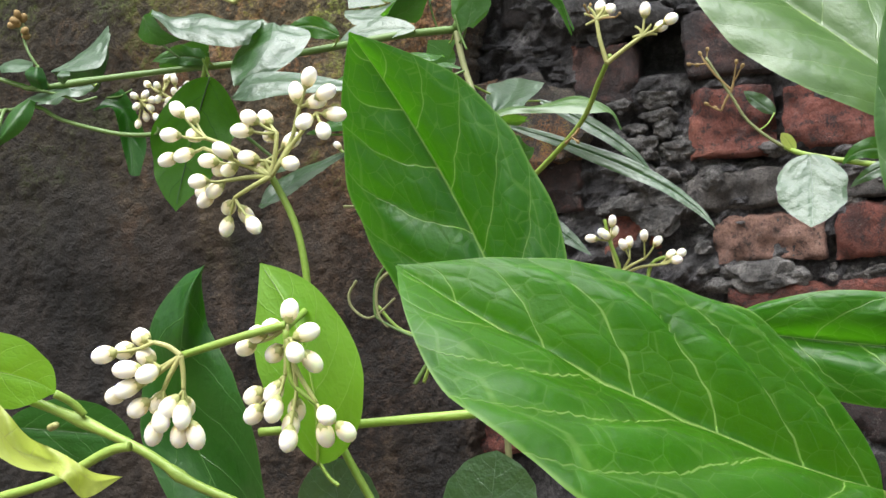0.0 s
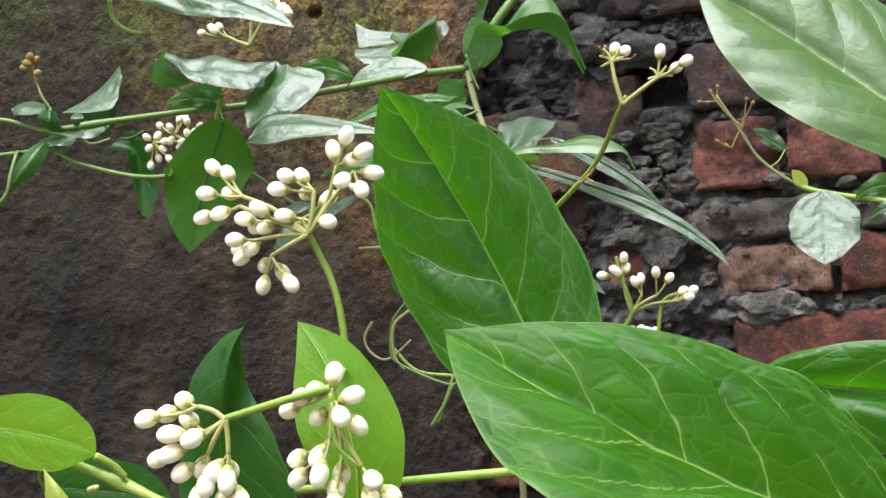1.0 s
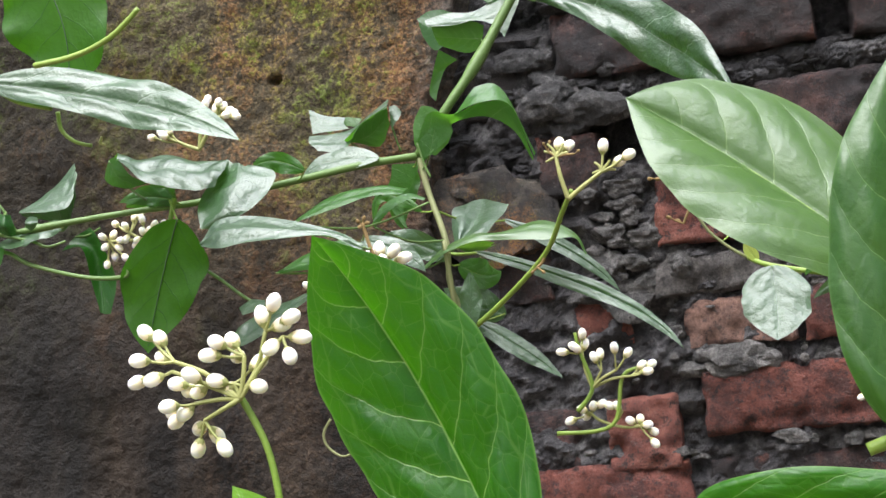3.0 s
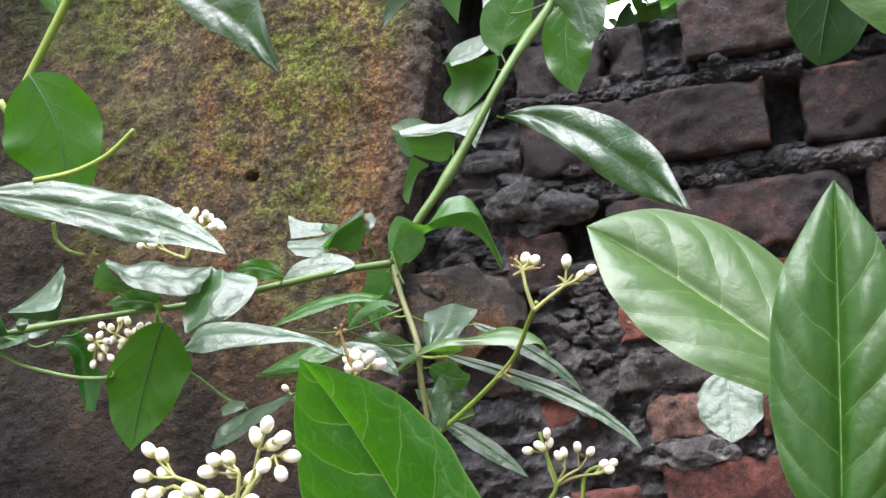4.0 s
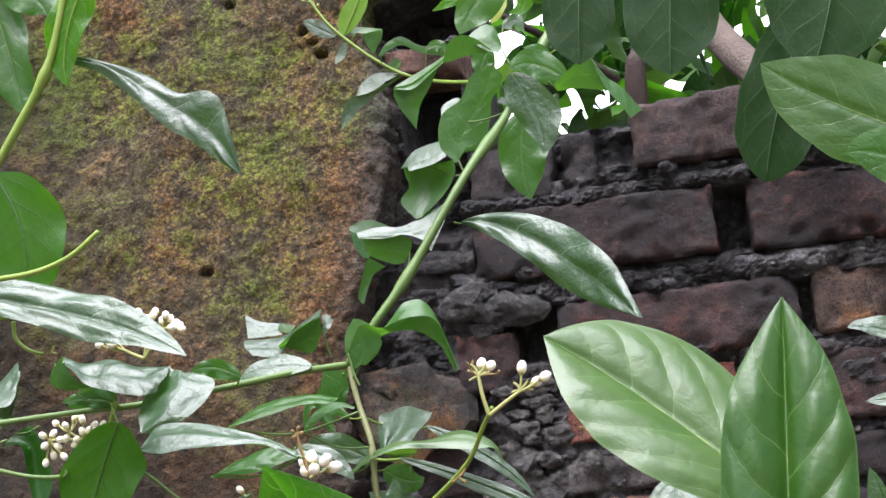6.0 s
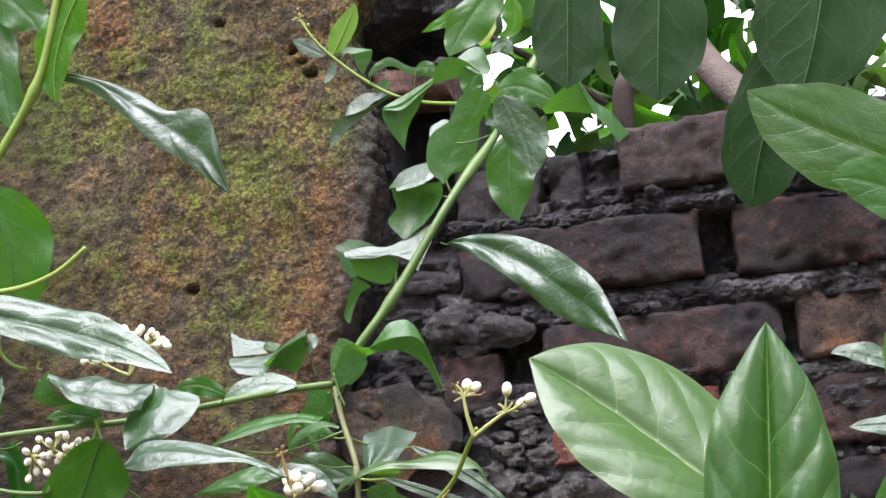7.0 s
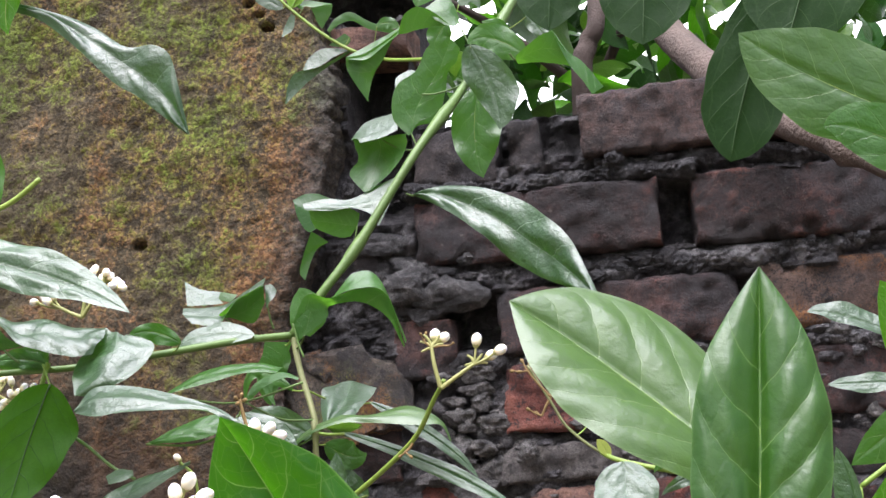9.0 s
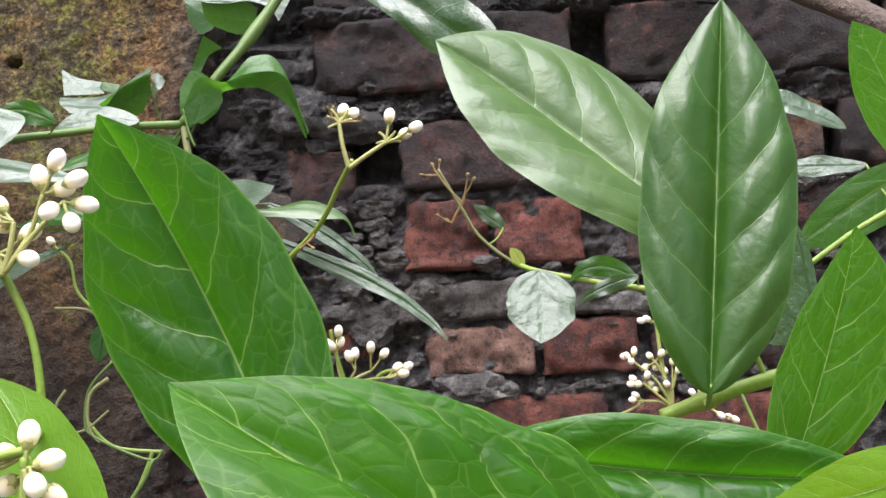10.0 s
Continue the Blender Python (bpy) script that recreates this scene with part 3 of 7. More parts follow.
def flower_cluster(parent, root, arms, size=0.004, r=0.0009, mat=None, label=""):
    """A branching head: arms are (branch point, bud feet...) from the root; each bud points away from its branch."""
    bm = bmesh.new()
    root = Vector(root)
    ends = []
    for fork, *feet in arms:
        fork = Vector(fork)
        bend = (root + fork) / 2 + Vector((random.uniform(-1, 1), random.uniform(-1, 1), random.uniform(-1, 1))) * 0.08 * (fork - root).length
        tube_into(bm, [root, bend, fork], r, r * 0.75, 7)
        for f in feet:
            f = Vector(f)
            f = f - (f - fork).normalized() * min(size * 0.5, 0.6 * (f - fork).length)
            tube_into(bm, [fork, (fork + f) / 2 + Vector((0, 0, -0.06 * (f - fork).length)), f], r * 0.62, r * 0.5, 6)
            way = (f - fork).normalized()
            cup_into(bm, f, way, size)
            ends.append((f, way))
    ob = part("flower_head", bm, mat or STALK, parent, label)
    for f, way in ends:
        flower_bud(ob, f, way, size, mat)
    return ob


# ---- setting ----
bm = bmesh.new()
bmesh.ops.create_grid(bm, x_segments=60, y_segments=60, size=300)
for v in bm.verts:
    v.co.z = 0.02 * noise.noise(v.co * 0.7)
tagged(part("ground", bm, EARTH), "bare dark earth ground at the foot of the wall", "ground", kind="structure")
SKYGLOW, nodes, links, bsdf = material("bright_overcast")
bsdf.inputs["Base Color"].default_value = (0.8, 0.8, 0.8, 1)
bsdf.inputs["Emission Color"].default_value = (0.97, 0.98, 1.0, 1)
bsdf.inputs["Emission Strength"].default_value = 1.35
bm = bmesh.new()
bmesh.ops.create_grid(bm, x_segments=1, y_segments=1, size=20)
ob = tagged(part("backdrop", bm, SKYGLOW, smooth=False), "bright white overcast sky far beyond the wall", "sky", kind="structure")
ob.matrix_basis = pose(0, 26, 17, 90, 0, 0)
wall = thing("brick_wall", "old sooty red brick wall with crumbling mortar and a ragged top", "wall", kind="structure")


def sheet(xs, zs, depth, back):
    """A wall face over a grid, pushed in and out by depth(x, z), with a closed body behind it down to y = back."""
    bm = bmesh.new()
    g = [[bm.verts.new((x, depth(x, z), z)) for z in zs] for x in xs]
    for i in range(len(xs) - 1):
        for j in range(len(zs) - 1):
            bm.faces.new((g[i][j], g[i + 1][j], g[i + 1][j + 1], g[i][j + 1]))
    edge = [g[i][0] for i in range(len(xs))] + [g[-1][j] for j in range(1, len(zs))] + [g[i][-1] for i in range(len(xs) - 2, -1, -1)] + [g[0][j] for j in range(len(zs) - 2, 0, -1)]
    rear = [bm.verts.new((v.co.x, back, v.co.z)) for v in edge]
    for k in range(len(edge)):
        n = (k + 1) % len(edge)
        bm.faces.new((edge[n], edge[k], rear[k], rear[n]))
    bm.faces.new(rear)
    return bm


def steps(a, b, fine_a, fine_b, d, coarse=0.05):
    out, x = [], a
    while x < b - 1e-6:
        out.append(x)
        x += d if fine_a <= x < fine_b else coarse
    return out + [b]


def mortar_depth(x, z):
    p = Vector((x, 0.3, z))
    f = noise.fractal(p * 38, 0.8, 2.1, 5)
    ledge = max(0.0, noise.noise(Vector((x * 16, 5.1, z * 70)))) + 0.6 * max(0.0, noise.noise(Vector((x * 60, 1.7, z * 120))))
    y = 0.713 - 0.012 * f - 0.012 * ledge - 0.006 * noise.noise(p * 16)
    y = max(y, 0.691)
    # raked upright joints in the upper courses
    for lo, hi in ((1.635, 1.688), (1.718, 1.780), (1.806, 1.866)):
        if x > 0.03 and lo < z < hi:
            y += 0.03 * min(1, (min(z - lo, hi - z)) / 0.006)
    # the cavity beside the plaster, high on the wall
    a = math.hypot((x + 0.004) / 0.052, (z - 1.990) / 0.033) + 0.35 * noise.noise(p * 24) + 0.12 * noise.noise(p * 80)
    if a < 1:
        y += 0.085 * min(1, (1 - a) * 4)
    # the narrow shaft along the plaster's broken edge
    b = max(abs(x - 0.0) / 0.03, abs(z - 1.86) / 0.10)
    if b < 1:
        y += 0.06 * min(1, (1 - b) * 4)
    return y


part("mortar", sheet(steps(-0.2, 2.4, -0.12, 0.52, 0.0032), steps(0.0, 1.858, 1.30, 1.858, 0.0032), mortar_depth, 0.94), MORTAR, wall, smooth=False)
part("mortar", sheet(steps(-0.2, 0.032, -0.2, 0.032, 0.005), steps(1.858, 2.5, 1.858, 2.12, 0.006), mortar_depth, 0.94), MORTAR, wall, smooth=False)


def brick_bmesh(w, h, d, seed, fine):
    bm = bmesh.new()
    nx, nz = (max(3, int(w / 0.0042)), max(3, int(h / 0.0042))) if fine else (3, 2)
    bmesh.ops.create_grid(bm, x_segments=nx, y_segments=nz, size=0.5)
    for v in bm.verts:
        v.co = Vector((v.co.x * w, 0, v.co.y * h))
    rim = [e for e in bm.edges if e.is_boundary]
    ext = bmesh.ops.extrude_edge_only(bm, edges=rim)
    for v in ext["geom"]:
        if isinstance(v, bmesh.types.BMVert):
            v.co.y = d
    for v in bm.verts:
        if v.co.y < d * 0.5:
            ex, ez = w / 2 - abs(v.co.x), h / 2 - abs(v.co.z)
            e = min(ex, ez)
            p = Vector((v.co.x, seed * 1.37, v.co.z))
            worn = max(0.0, 1 - e / (0.0035 + 0.006 * max(0, noise.noise(p * 30))))
            chip = max(0.0, noise.noise(p * 42 + Vector((3, 1, 0))) - 0.08) * 0.030 * max(0, 1 - e / 0.022)
            spall = 0.0030 * max(0.0, min(1.0, (noise.noise(p * 17 + Vector((8, 2, 5))) + 0.35 * noise.noise(p * 70) - 0.22) * 7))
            flake = 0.0014 * max(0.0, min(1.0, (noise.noise(p * 46 + Vector((1, 6, 2))) + 0.4 * noise.noise(p * 150) - 0.1) * 5))
            v.co.y += 0.0045 * worn ** 1.5 + chip + spall + flake + 0.0030 * noise.noise(p * 26) + 0.0016 * noise.noise(p * 90) + 0.0010 * noise.noise(p * 220)
            if e < 0.002:
                v.co.x -= math.copysign(0.0030 * (0.5 + noise.noise(p * 22) + 1.1 * noise.noise(p * 90)), v.co.x) if ex < 0.002 else 0
                v.co.z -= math.copysign(0.0030 * (0.5 + noise.noise(p * 22) + 1.1 * noise.noise(p * 90)), v.co.z) if ez < 0.002 else 0
    bmesh.ops.recalc_face_normals(bm, faces=bm.faces)
    for f in bm.faces:
        f.smooth = True
    for e in rim:
        e.smooth = False
    return bm


BRICKS = [0]


def brick(x0, x1, z0, z1, mat, proud=0.0, tilt=0.0, fine=True):
    BRICKS[0] += 1
    ob = part("brick", brick_bmesh(x1 - x0, z1 - z0, 0.06, BRICKS[0], fine), mat, wall, smooth=False)
    ob.matrix_basis = pose((x0 + x1) / 2, 0.700 - proud, (z0 + z1) / 2, 0, tilt, 0)


brick(0.030, 0.112, 1.790, 1.848, BRICK_BLACK, -0.004, 2)
brick(0.119, 0.152, 1.800, 1.852, BRICK_BLACK, -0.006, -3)
brick(-0.046, 0.036, 1.924, 1.957, BRICK_PALE, 0.008, 2)
brick(0.188, 0.405, 1.806, 1.871, BRICK_BROWN, 0.006, -1.0)
brick(0.418, 0.640, 1.803, 1.868, BRICK_BLACK, 0.0, 0.6)
brick(0.027, 0.258, 1.716, 1.783, BRICK_DARK, 0.003, -0.8)
brick(0.284, 0.515, 1.714, 1.784, BRICK_DARK, 0.004)
brick(0.526, 0.750, 1.716, 1.780, BRICK_DARK)
brick(-0.062, -0.004, 1.690, 1.745, BRICK_BLACK, -0.006)
brick(0.100, 0.320, 1.627, 1.690, BRICK_DARK, 0.002, -1.0)
brick(0.331, 0.470, 1.634, 1.697, BRICK_OCHRE, -0.003)
brick(0.480, 0.700, 1.630, 1.692, BRICK_DARK)
brick(0.002, 0.062, 1.610, 1.669, BRICK_DARK, 0.002, 1)
brick(-0.080, 0.006, 1.520, 1.585, BRICK_DARK, -0.004)
brick(0.101, 0.176, 1.556, 1.620, BRICK_RED, 0.004)
brick(0.180, 0.257, 1.558, 1.618, BRICK_RED, 0.001, -1)
brick(0.290, 0.500, 1.556, 1.620, BRICK_DARK, -0.002)
brick(0.094, 0.285, 1.512, 1.550, BRICK_GREY, 0.002, -1)
brick(0.300, 0.520, 1.505, 1.546, BRICK_DARK)
brick(0.116, 0.213, 1.464, 1.509, BRICK_PALE, 0.003)
brick(0.217, 0.300, 1.463, 1.514, BRICK_RED, 0.002, 1)
brick(0.310, 0.530, 1.455, 1.498, BRICK_DARK)
brick(0.018, 0.072, 1.476, 1.524, BRICK_RED, -0.005, 2)
brick(0.125, 0.270, 1.388, 1.448, BRICK_RED, 0.004)
brick(0.282, 0.480, 1.385, 1.443, BRICK_RED, 0.0, 1)
brick(0.038, 0.105, 1.362, 1.430, BRICK_RED, 0.002)
brick(-0.120, 0.020, 1.360, 1.425, BRICK_DARK, -0.006)
rng = random.Random(11)
for k in range(5):
    for z0, z1 in ((1.806, 1.866), (1.716, 1.780), (1.630, 1.690), (1.556, 1.618), (1.463, 1.520), (1.386, 1.445)):
        x = 0.76 + 0.25 * k + rng.uniform(-0.02, 0.02)
        brick(x, x + 0.225, z0, z1, rng.choice((BRICK_DARK, BRICK_DARK, BRICK_RED)), rng.uniform(-0.004, 0.004), 0, False)
z = 1.372
row = 0
while z > 0.06:
    h = rng.uniform(0.058, 0.066)
    x = -0.12 + 0.12 * (row % 2)
    while x < 1.9:
        w = rng.uniform(0.205, 0.23)
        brick(x, x + w, z - h, z, rng.choice((BRICK_DARK, BRICK_RED, BRICK_RED, BRICK_PALE)), rng.uniform(-0.005, 0.004), rng.uniform(-1, 1), z > 1.2 and x < 0.5)
        x += w + rng.uniform(0.010, 0.02)
    z -= h + rng.uniform(0.012, 0.02)
    row += 1

# crumbs of mortar standing out of the joints
rng = random.Random(5)


BALLS = []
for level in (2, 3):
    ball = bmesh.new()
    bmesh.ops.create_icosphere(ball, subdivisions=level, radius=1.0)
    BALLS.append(([v.co.copy() for v in ball.verts], [[v.index for v in f.verts] for f in ball.faces]))
    ball.free()
crumb_v, crumb_f = [], []


def crumb(x, z, r, y=0.700, wide=0.0, high=0.0):
    """A broken lump: a ball cut by random planes, then roughened."""
    first = len(crumb_v)
    verts, faces = BALLS[r > 0.005]
    crumb_f.extend([[first + i for i in f] for f in faces])
    s = Vector((r * (wide or rng.uniform(0.9, 1.9)), r * rng.uniform(0.6, 0.9), r * (high or rng.uniform(0.6, 1.0))))
    off = Vector((rng.random() * 9, rng.random() * 9, rng.random() * 9))
    cuts = [(Vector((rng.gauss(0, 1), rng.gauss(0, 1), rng.gauss(0, 1))).normalized(), rng.uniform(0.5, 0.95)) for _ in range(11)]
    for c in verts:
        k = min([1.15] + [d / (c @ n) for n, d in cuts if c @ n > 0.3])
        k += 0.22 * noise.noise(c * 1.9 + off) + 0.14 * noise.noise(c * 4.5 + off) + 0.10 * noise.noise(c * 11 + off)
        crumb_v.append(Vector((x, y, z)) + Vector((c.x * s.x, c.y * s.y, c.z * s.z)) * k)


def crumbs(mat, label):
    me = bpy.data.meshes.new("mortar_crumbs")
    me.from_pydata(crumb_v, [], crumb_f)
    me.materials.append(mat)
    ob = tagged(new("mortar_crumbs", me), label, kind="stuff")
    ob.parent = wall
    crumb_v.clear()
    crumb_f.clear()


def mortar_bed(z, a, b, high, proud, mat, seed):
    """A ragged ridge of mortar squeezed out of a bed joint."""
    bm = bmesh.new()
    rows, cols = 22, int((b - a) / 0.0017)
    g = []
    for i in range(cols + 1):
        x = a + (b - a) * i / cols
        g.append([])
        for j in range(rows + 1):
            v = 2 * j / rows - 1
            p = Vector((x, seed, z + v * high))
            swell = 0.55 + 0.8 * noise.noise(Vector((x * 24, seed * 2.7, 0.4))) + 0.3 * noise.noise(Vector((x * 70, seed, 3.0)))
            lump = 0.006 * noise.noise(p * 75) + 0.0045 * abs(noise.noise(p * 150)) + 0.003 * noise.noise(p * 300) - 0.006 * max(0, noise.noise(p * 48) - 0.2)
            lift = high * v * (1 + 0.35 * noise.noise(Vector((x * 55, seed, 7 * (v > 0))))) + 0.003 * noise.noise(Vector((x * 18, seed * 1.3, 0)))
            g[-1].append(bm.verts.new((x, 0.716 - max(0, 1 - v * v) ** 0.5 * (proud * max(-0.25, swell - 0.1) + lump), z + lift)))
    for i in range(cols):
        for j in range(rows):
            bm.faces.new((g[i][j], g[i + 1][j], g[i + 1][j + 1], g[i][j + 1]))
    part("mortar_bed", bm, mat, wall, smooth=False)


mortar_bed(1.789, 0.02, 0.29, 0.010, 0.026, SOOTY_LUMP, 1.3)
mortar_bed(1.797, 0.20, 0.66, 0.010, 0.020, SOOTY_LUMP, 2.9)
mortar_bed(1.704, 0.24, 0.66, 0.012, 0.026, SOOTY_LUMP, 4.1)
mortar_bed(1.701, 0.02, 0.28, 0.011, 0.020, SOOTY_LUMP, 5.7)
mortar_bed(1.623, 0.26, 0.60, 0.008, 0.020, SOOTY_LUMP, 6.2)
mortar_bed(1.538, 0.095, 0.33, 0.015, 0.024, LUMP, 7.4)
mortar_bed(1.454, 0.110, 0.52, 0.010, 0.022, LUMP, 8.8)
# sooty crumbs in the upper beds
for z, a, b, n in ((1.797, 0.16, 0.7, 40), (1.704, 0.03, 0.7, 50)):
    for k in range(n):
        crumb(rng.uniform(a, b), z + rng.uniform(-0.010, 0.010), 0.0025 + 0.008 * rng.random() ** 2, rng.uniform(0.698, 0.712))
for k in range(30):
    crumb(rng.uniform(-0.10, 0.02), rng.uniform(1.58, 1.68), rng.uniform(0.004, 0.010), rng.uniform(0.704, 0.715))
crumbs(SOOTY_LUMP, "sooty crumbling mortar")
crumb(0.004, 1.740, 0.0156, 0.706)
crumb(0.019, 1.716, 0.0129, 0.706)
crumb(-0.002, 1.706, 0.0129, 0.706)
crumb(0.056, 1.692, 0.0202, 0.706)
crumb(0.037, 1.670, 0.0156, 0.706)
crumb(0.074, 1.721, 0.0129, 0.706)
crumb(0.012, 1.683, 0.0110, 0.706)
crumb(-0.023, 1.710, 0.0129, 0.706)
crumb(0.020, 1.700, 0.0180, 0.700, 1.7, 1.0)
crumb(0.062, 1.688, 0.0200, 0.698, 1.9, 0.9)
crumbs(GREY_LUMP, "grey crumbling mortar")
# pale lumps in the lower beds and in the open joint
crumb(0.072, 1.615, 0.0184, 0.706)
crumb(0.064, 1.575, 0.0184, 0.706)
crumb(0.090, 1.566, 0.0129, 0.706)
crumb(0.080, 1.546, 0.0138, 0.706)
crumb(0.058, 1.543, 0.0161, 0.706)
crumb(0.081, 1.589, 0.0115, 0.706)
crumb(0.038, 1.556, 0.0120, 0.706)
crumb(0.046, 1.525, 0.0156, 0.706)
crumb(0.088, 1.527, 0.0138, 0.706)
crumb(0.153, 1.454, 0.0175, 0.706)
crumb(0.134, 1.460, 0.0120, 0.706)
crumb(0.172, 1.451, 0.0138, 0.706)
crumb(0.119, 1.451, 0.0110, 0.706)
crumb(0.268, 1.541, 0.0092, 0.706)
crumb(0.089, 1.569, 0.0120, 0.706)
crumb(0.076, 1.599, 0.0138, 0.706)
crumb(0.054, 1.551, 0.0101, 0.706)
crumb(0.087, 1.520, 0.0138, 0.706)
crumb(0.067, 1.506, 0.0101, 0.706)
crumb(0.300, 1.520, 0.0138, 0.706)
crumb(0.160, 1.453, 0.0150, 0.698, 2.4, 0.8)
crumb(0.066, 1.512, 0.0150, 0.704, 1.6, 1.1)
crumb(0.110, 1.480, 0.0101, 0.706)
for k in range(26):
    crumb(rng.uniform(0.040, 0.100), rng.uniform(1.50, 1.62), rng.uniform(0.003, 0.008), rng.uniform(0.698, 0.712))
for z, a, b, n in ((1.622, 0.26, 0.7, 18), (1.552, 0.10, 0.55, 26), (1.509, 0.10, 0.5, 16), (1.452, 0.02, 0.5, 34), (1.376, 0.0, 0.5, 30)):
    for k in range(n):
        crumb(rng.uniform(a, b), z + rng.uniform(-0.009, 0.009), 0.0025 + 0.008 * rng.random() ** 2, rng.uniform(0.698, 0.712))
crumbs(LUMP, "pale grey crumbling mortar")
# the mossy cement lump at the plaster's edge
crumb(-0.046, 1.604, 0.0300, 0.704, 1.9, 1.65)
crumb(-0.072, 1.632, 0.0180, 0.700, 1.4, 1.0)
crumb(-0.012, 1.578, 0.0150, 0.700, 1.6, 1.0)
crumbs(BRICK_MOSSY, "dark cement lump with moss and orange lichen")


# plaster coat on the pier, broken off along a ragged line
def plaster_edge(z):
    base = np.interp(z, [1.0, 1.45, 1.60, 1.69, 1.77, 1.83, 1.89, 1.96, 2.0, 2.05, 2.4], [-0.10, -0.10, -0.094, -0.085, -0.058, -0.040, -0.034, -0.052, -0.06, -0.03, -0.03])
    p = Vector((0, 7, z))
    return float(base) + 0.005 * noise.noise(p * 34) + 0.0045 * noise.noise(p * 90) + 0.003 * noise.noise(p * 230)


bm = bmesh.new()
zs = steps(0.0, 2.5, 1.2, 2.15, 0.0030)
xs = [-2.75 + 0.1 * k for k in range(20)] + [-0.80 + 0.0032 * k for k in range(206)]
g = []
for z in zs:
    e = plaster_edge(z)
    row = []
    for x in xs + [-0.14 + (e + 0.14) * (k / 36) for k in range(37)]:
        p = Vector((x, 0.9, z))
        y = 0.668 - 0.007 * noise.noise(p * 9) - 0.0035 * noise.noise(p * 33) - 0.0020 * noise.noise(p * 120) - 0.0016 * noise.noise(p * 240)
        y += 0.004 * max(0, 1 - (e - x) / 0.006) ** 2
        near_edge = max(0, 1 - (e - x) / 0.035)
        y += 0.010 * near_edge * max(0, noise.noise(p * 75) - 0.12)
        for hx, hz, hr in ((-0.228, 1.753, 0.0036), (-0.115, 1.980, 0.003), (-0.19, 2.02, 0.0026), (-0.098, 1.955, 0.0035), (-0.105, 1.968, 0.0025)):
            d = math.hypot((x - hx) * 0.6, z - hz) / hr
            y += 0.016 * math.exp(-d ** 4)
        row.append(bm.verts.new((x, y, z)))
    row.append(bm.verts.new((e - 0.003, 0.690, z)))
    row.append(bm.verts.new((e + 0.004, 0.705, z)))
    row.append(bm.verts.new((e + 0.001, 0.74, z)))
    g.append(row)
for a, b in zip(g, g[1:]):
    for k in range(len(a) - 1):
        bm.faces.new((a[k], a[k + 1], b[k + 1], b[k]))
top = [bm.verts.new((v.co.x, 0.94, 2.5)) for v in g[-1]]
for k in range(len(top) - 1):
    bm.faces.new((g[-1][k], g[-1][k + 1], top[k + 1], top[k]))
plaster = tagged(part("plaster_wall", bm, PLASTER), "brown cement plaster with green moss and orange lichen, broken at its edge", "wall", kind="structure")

# the masonry that the plaster covers
bm = bmesh.new()
bmesh.ops.create_cube(bm, size=1.0, matrix=Matrix.Translation((-1.44, 0.82, 1.245)) @ Matrix.Diagonal((2.58, 0.23, 2.49, 1)))
part("pier_core", bm, MORTAR, wall, smooth=False)

# the hedge and tree beyond the wall
tree = thing("tree", "leafy tree beyond the wall with sky showing between its leaves", "tree")
stem(tree, [(0.30, 1.25, 0.0), (0.26, 1.15, 0.9), (0.19, 1.02, 1.7), (0.19, 0.955, 1.95), (0.20, 0.95, 2.0), (0.213, 0.96, 2.06), (0.20, 1.1, 2.4), (0.16, 1.3, 3.0)], 0.017, 0.008, BARK_DARK, "trunk")
TW = [((0.30, 1.15, 1.7), (0.45, 1.1, 2.0), (0.75, 1.0, 2.3)), ((0.20, 1.10, 1.98), (0.28, 0.98, 2.08), (0.42, 0.95, 2.14)), ((0.20, 1.10, 1.98), (0.1, 1.02, 2.05), (-0.05, 1.0, 2.15)), ((0.34, 1.2, 1.5), (0.6, 1.2, 1.8), (0.9, 1.2, 2.1))]
for tw in TW:
    stem(tree, tw, 0.008, 0.003, BARK_DARK, "limb")


def small_leaf_mesh(mat, seed):
    bm = bmesh.new()
    uvl, uvs = bm.loops.layers.uv.new("leaf"), bm.loops.layers.uv.new("shape")
    g, co = [], {}
    for i in range(8):
        s = i / 7
        w = 0.0 if i in (0, 7) else math.sin(math.pi * s ** 0.85) * 0.24
        g.append([])
        for j in (-1, 0, 1):
            v = bm.verts.new((w * j, s, -0.25 * (s - 0.3) ** 2 + 0.07 * abs(j) * math.sin(s * 6 + seed)))
            co[v] = (j, s)
            g[-1].append(v)
    for i in range(7):
        for j in range(2):
            f = bm.faces.new((g[i][j], g[i][j + 1], g[i + 1][j + 1], g[i + 1][j]))
            for lo in f.loops:
                lo[uvl].uv, lo[uvs].uv = co[lo.vert], (1.0, 1.0)
    me = bpy.data.meshes.new("leaf")
    bm.to_mesh(me)
    bm.free()
    me.materials.append(mat)
    me.shade_smooth()
    return me


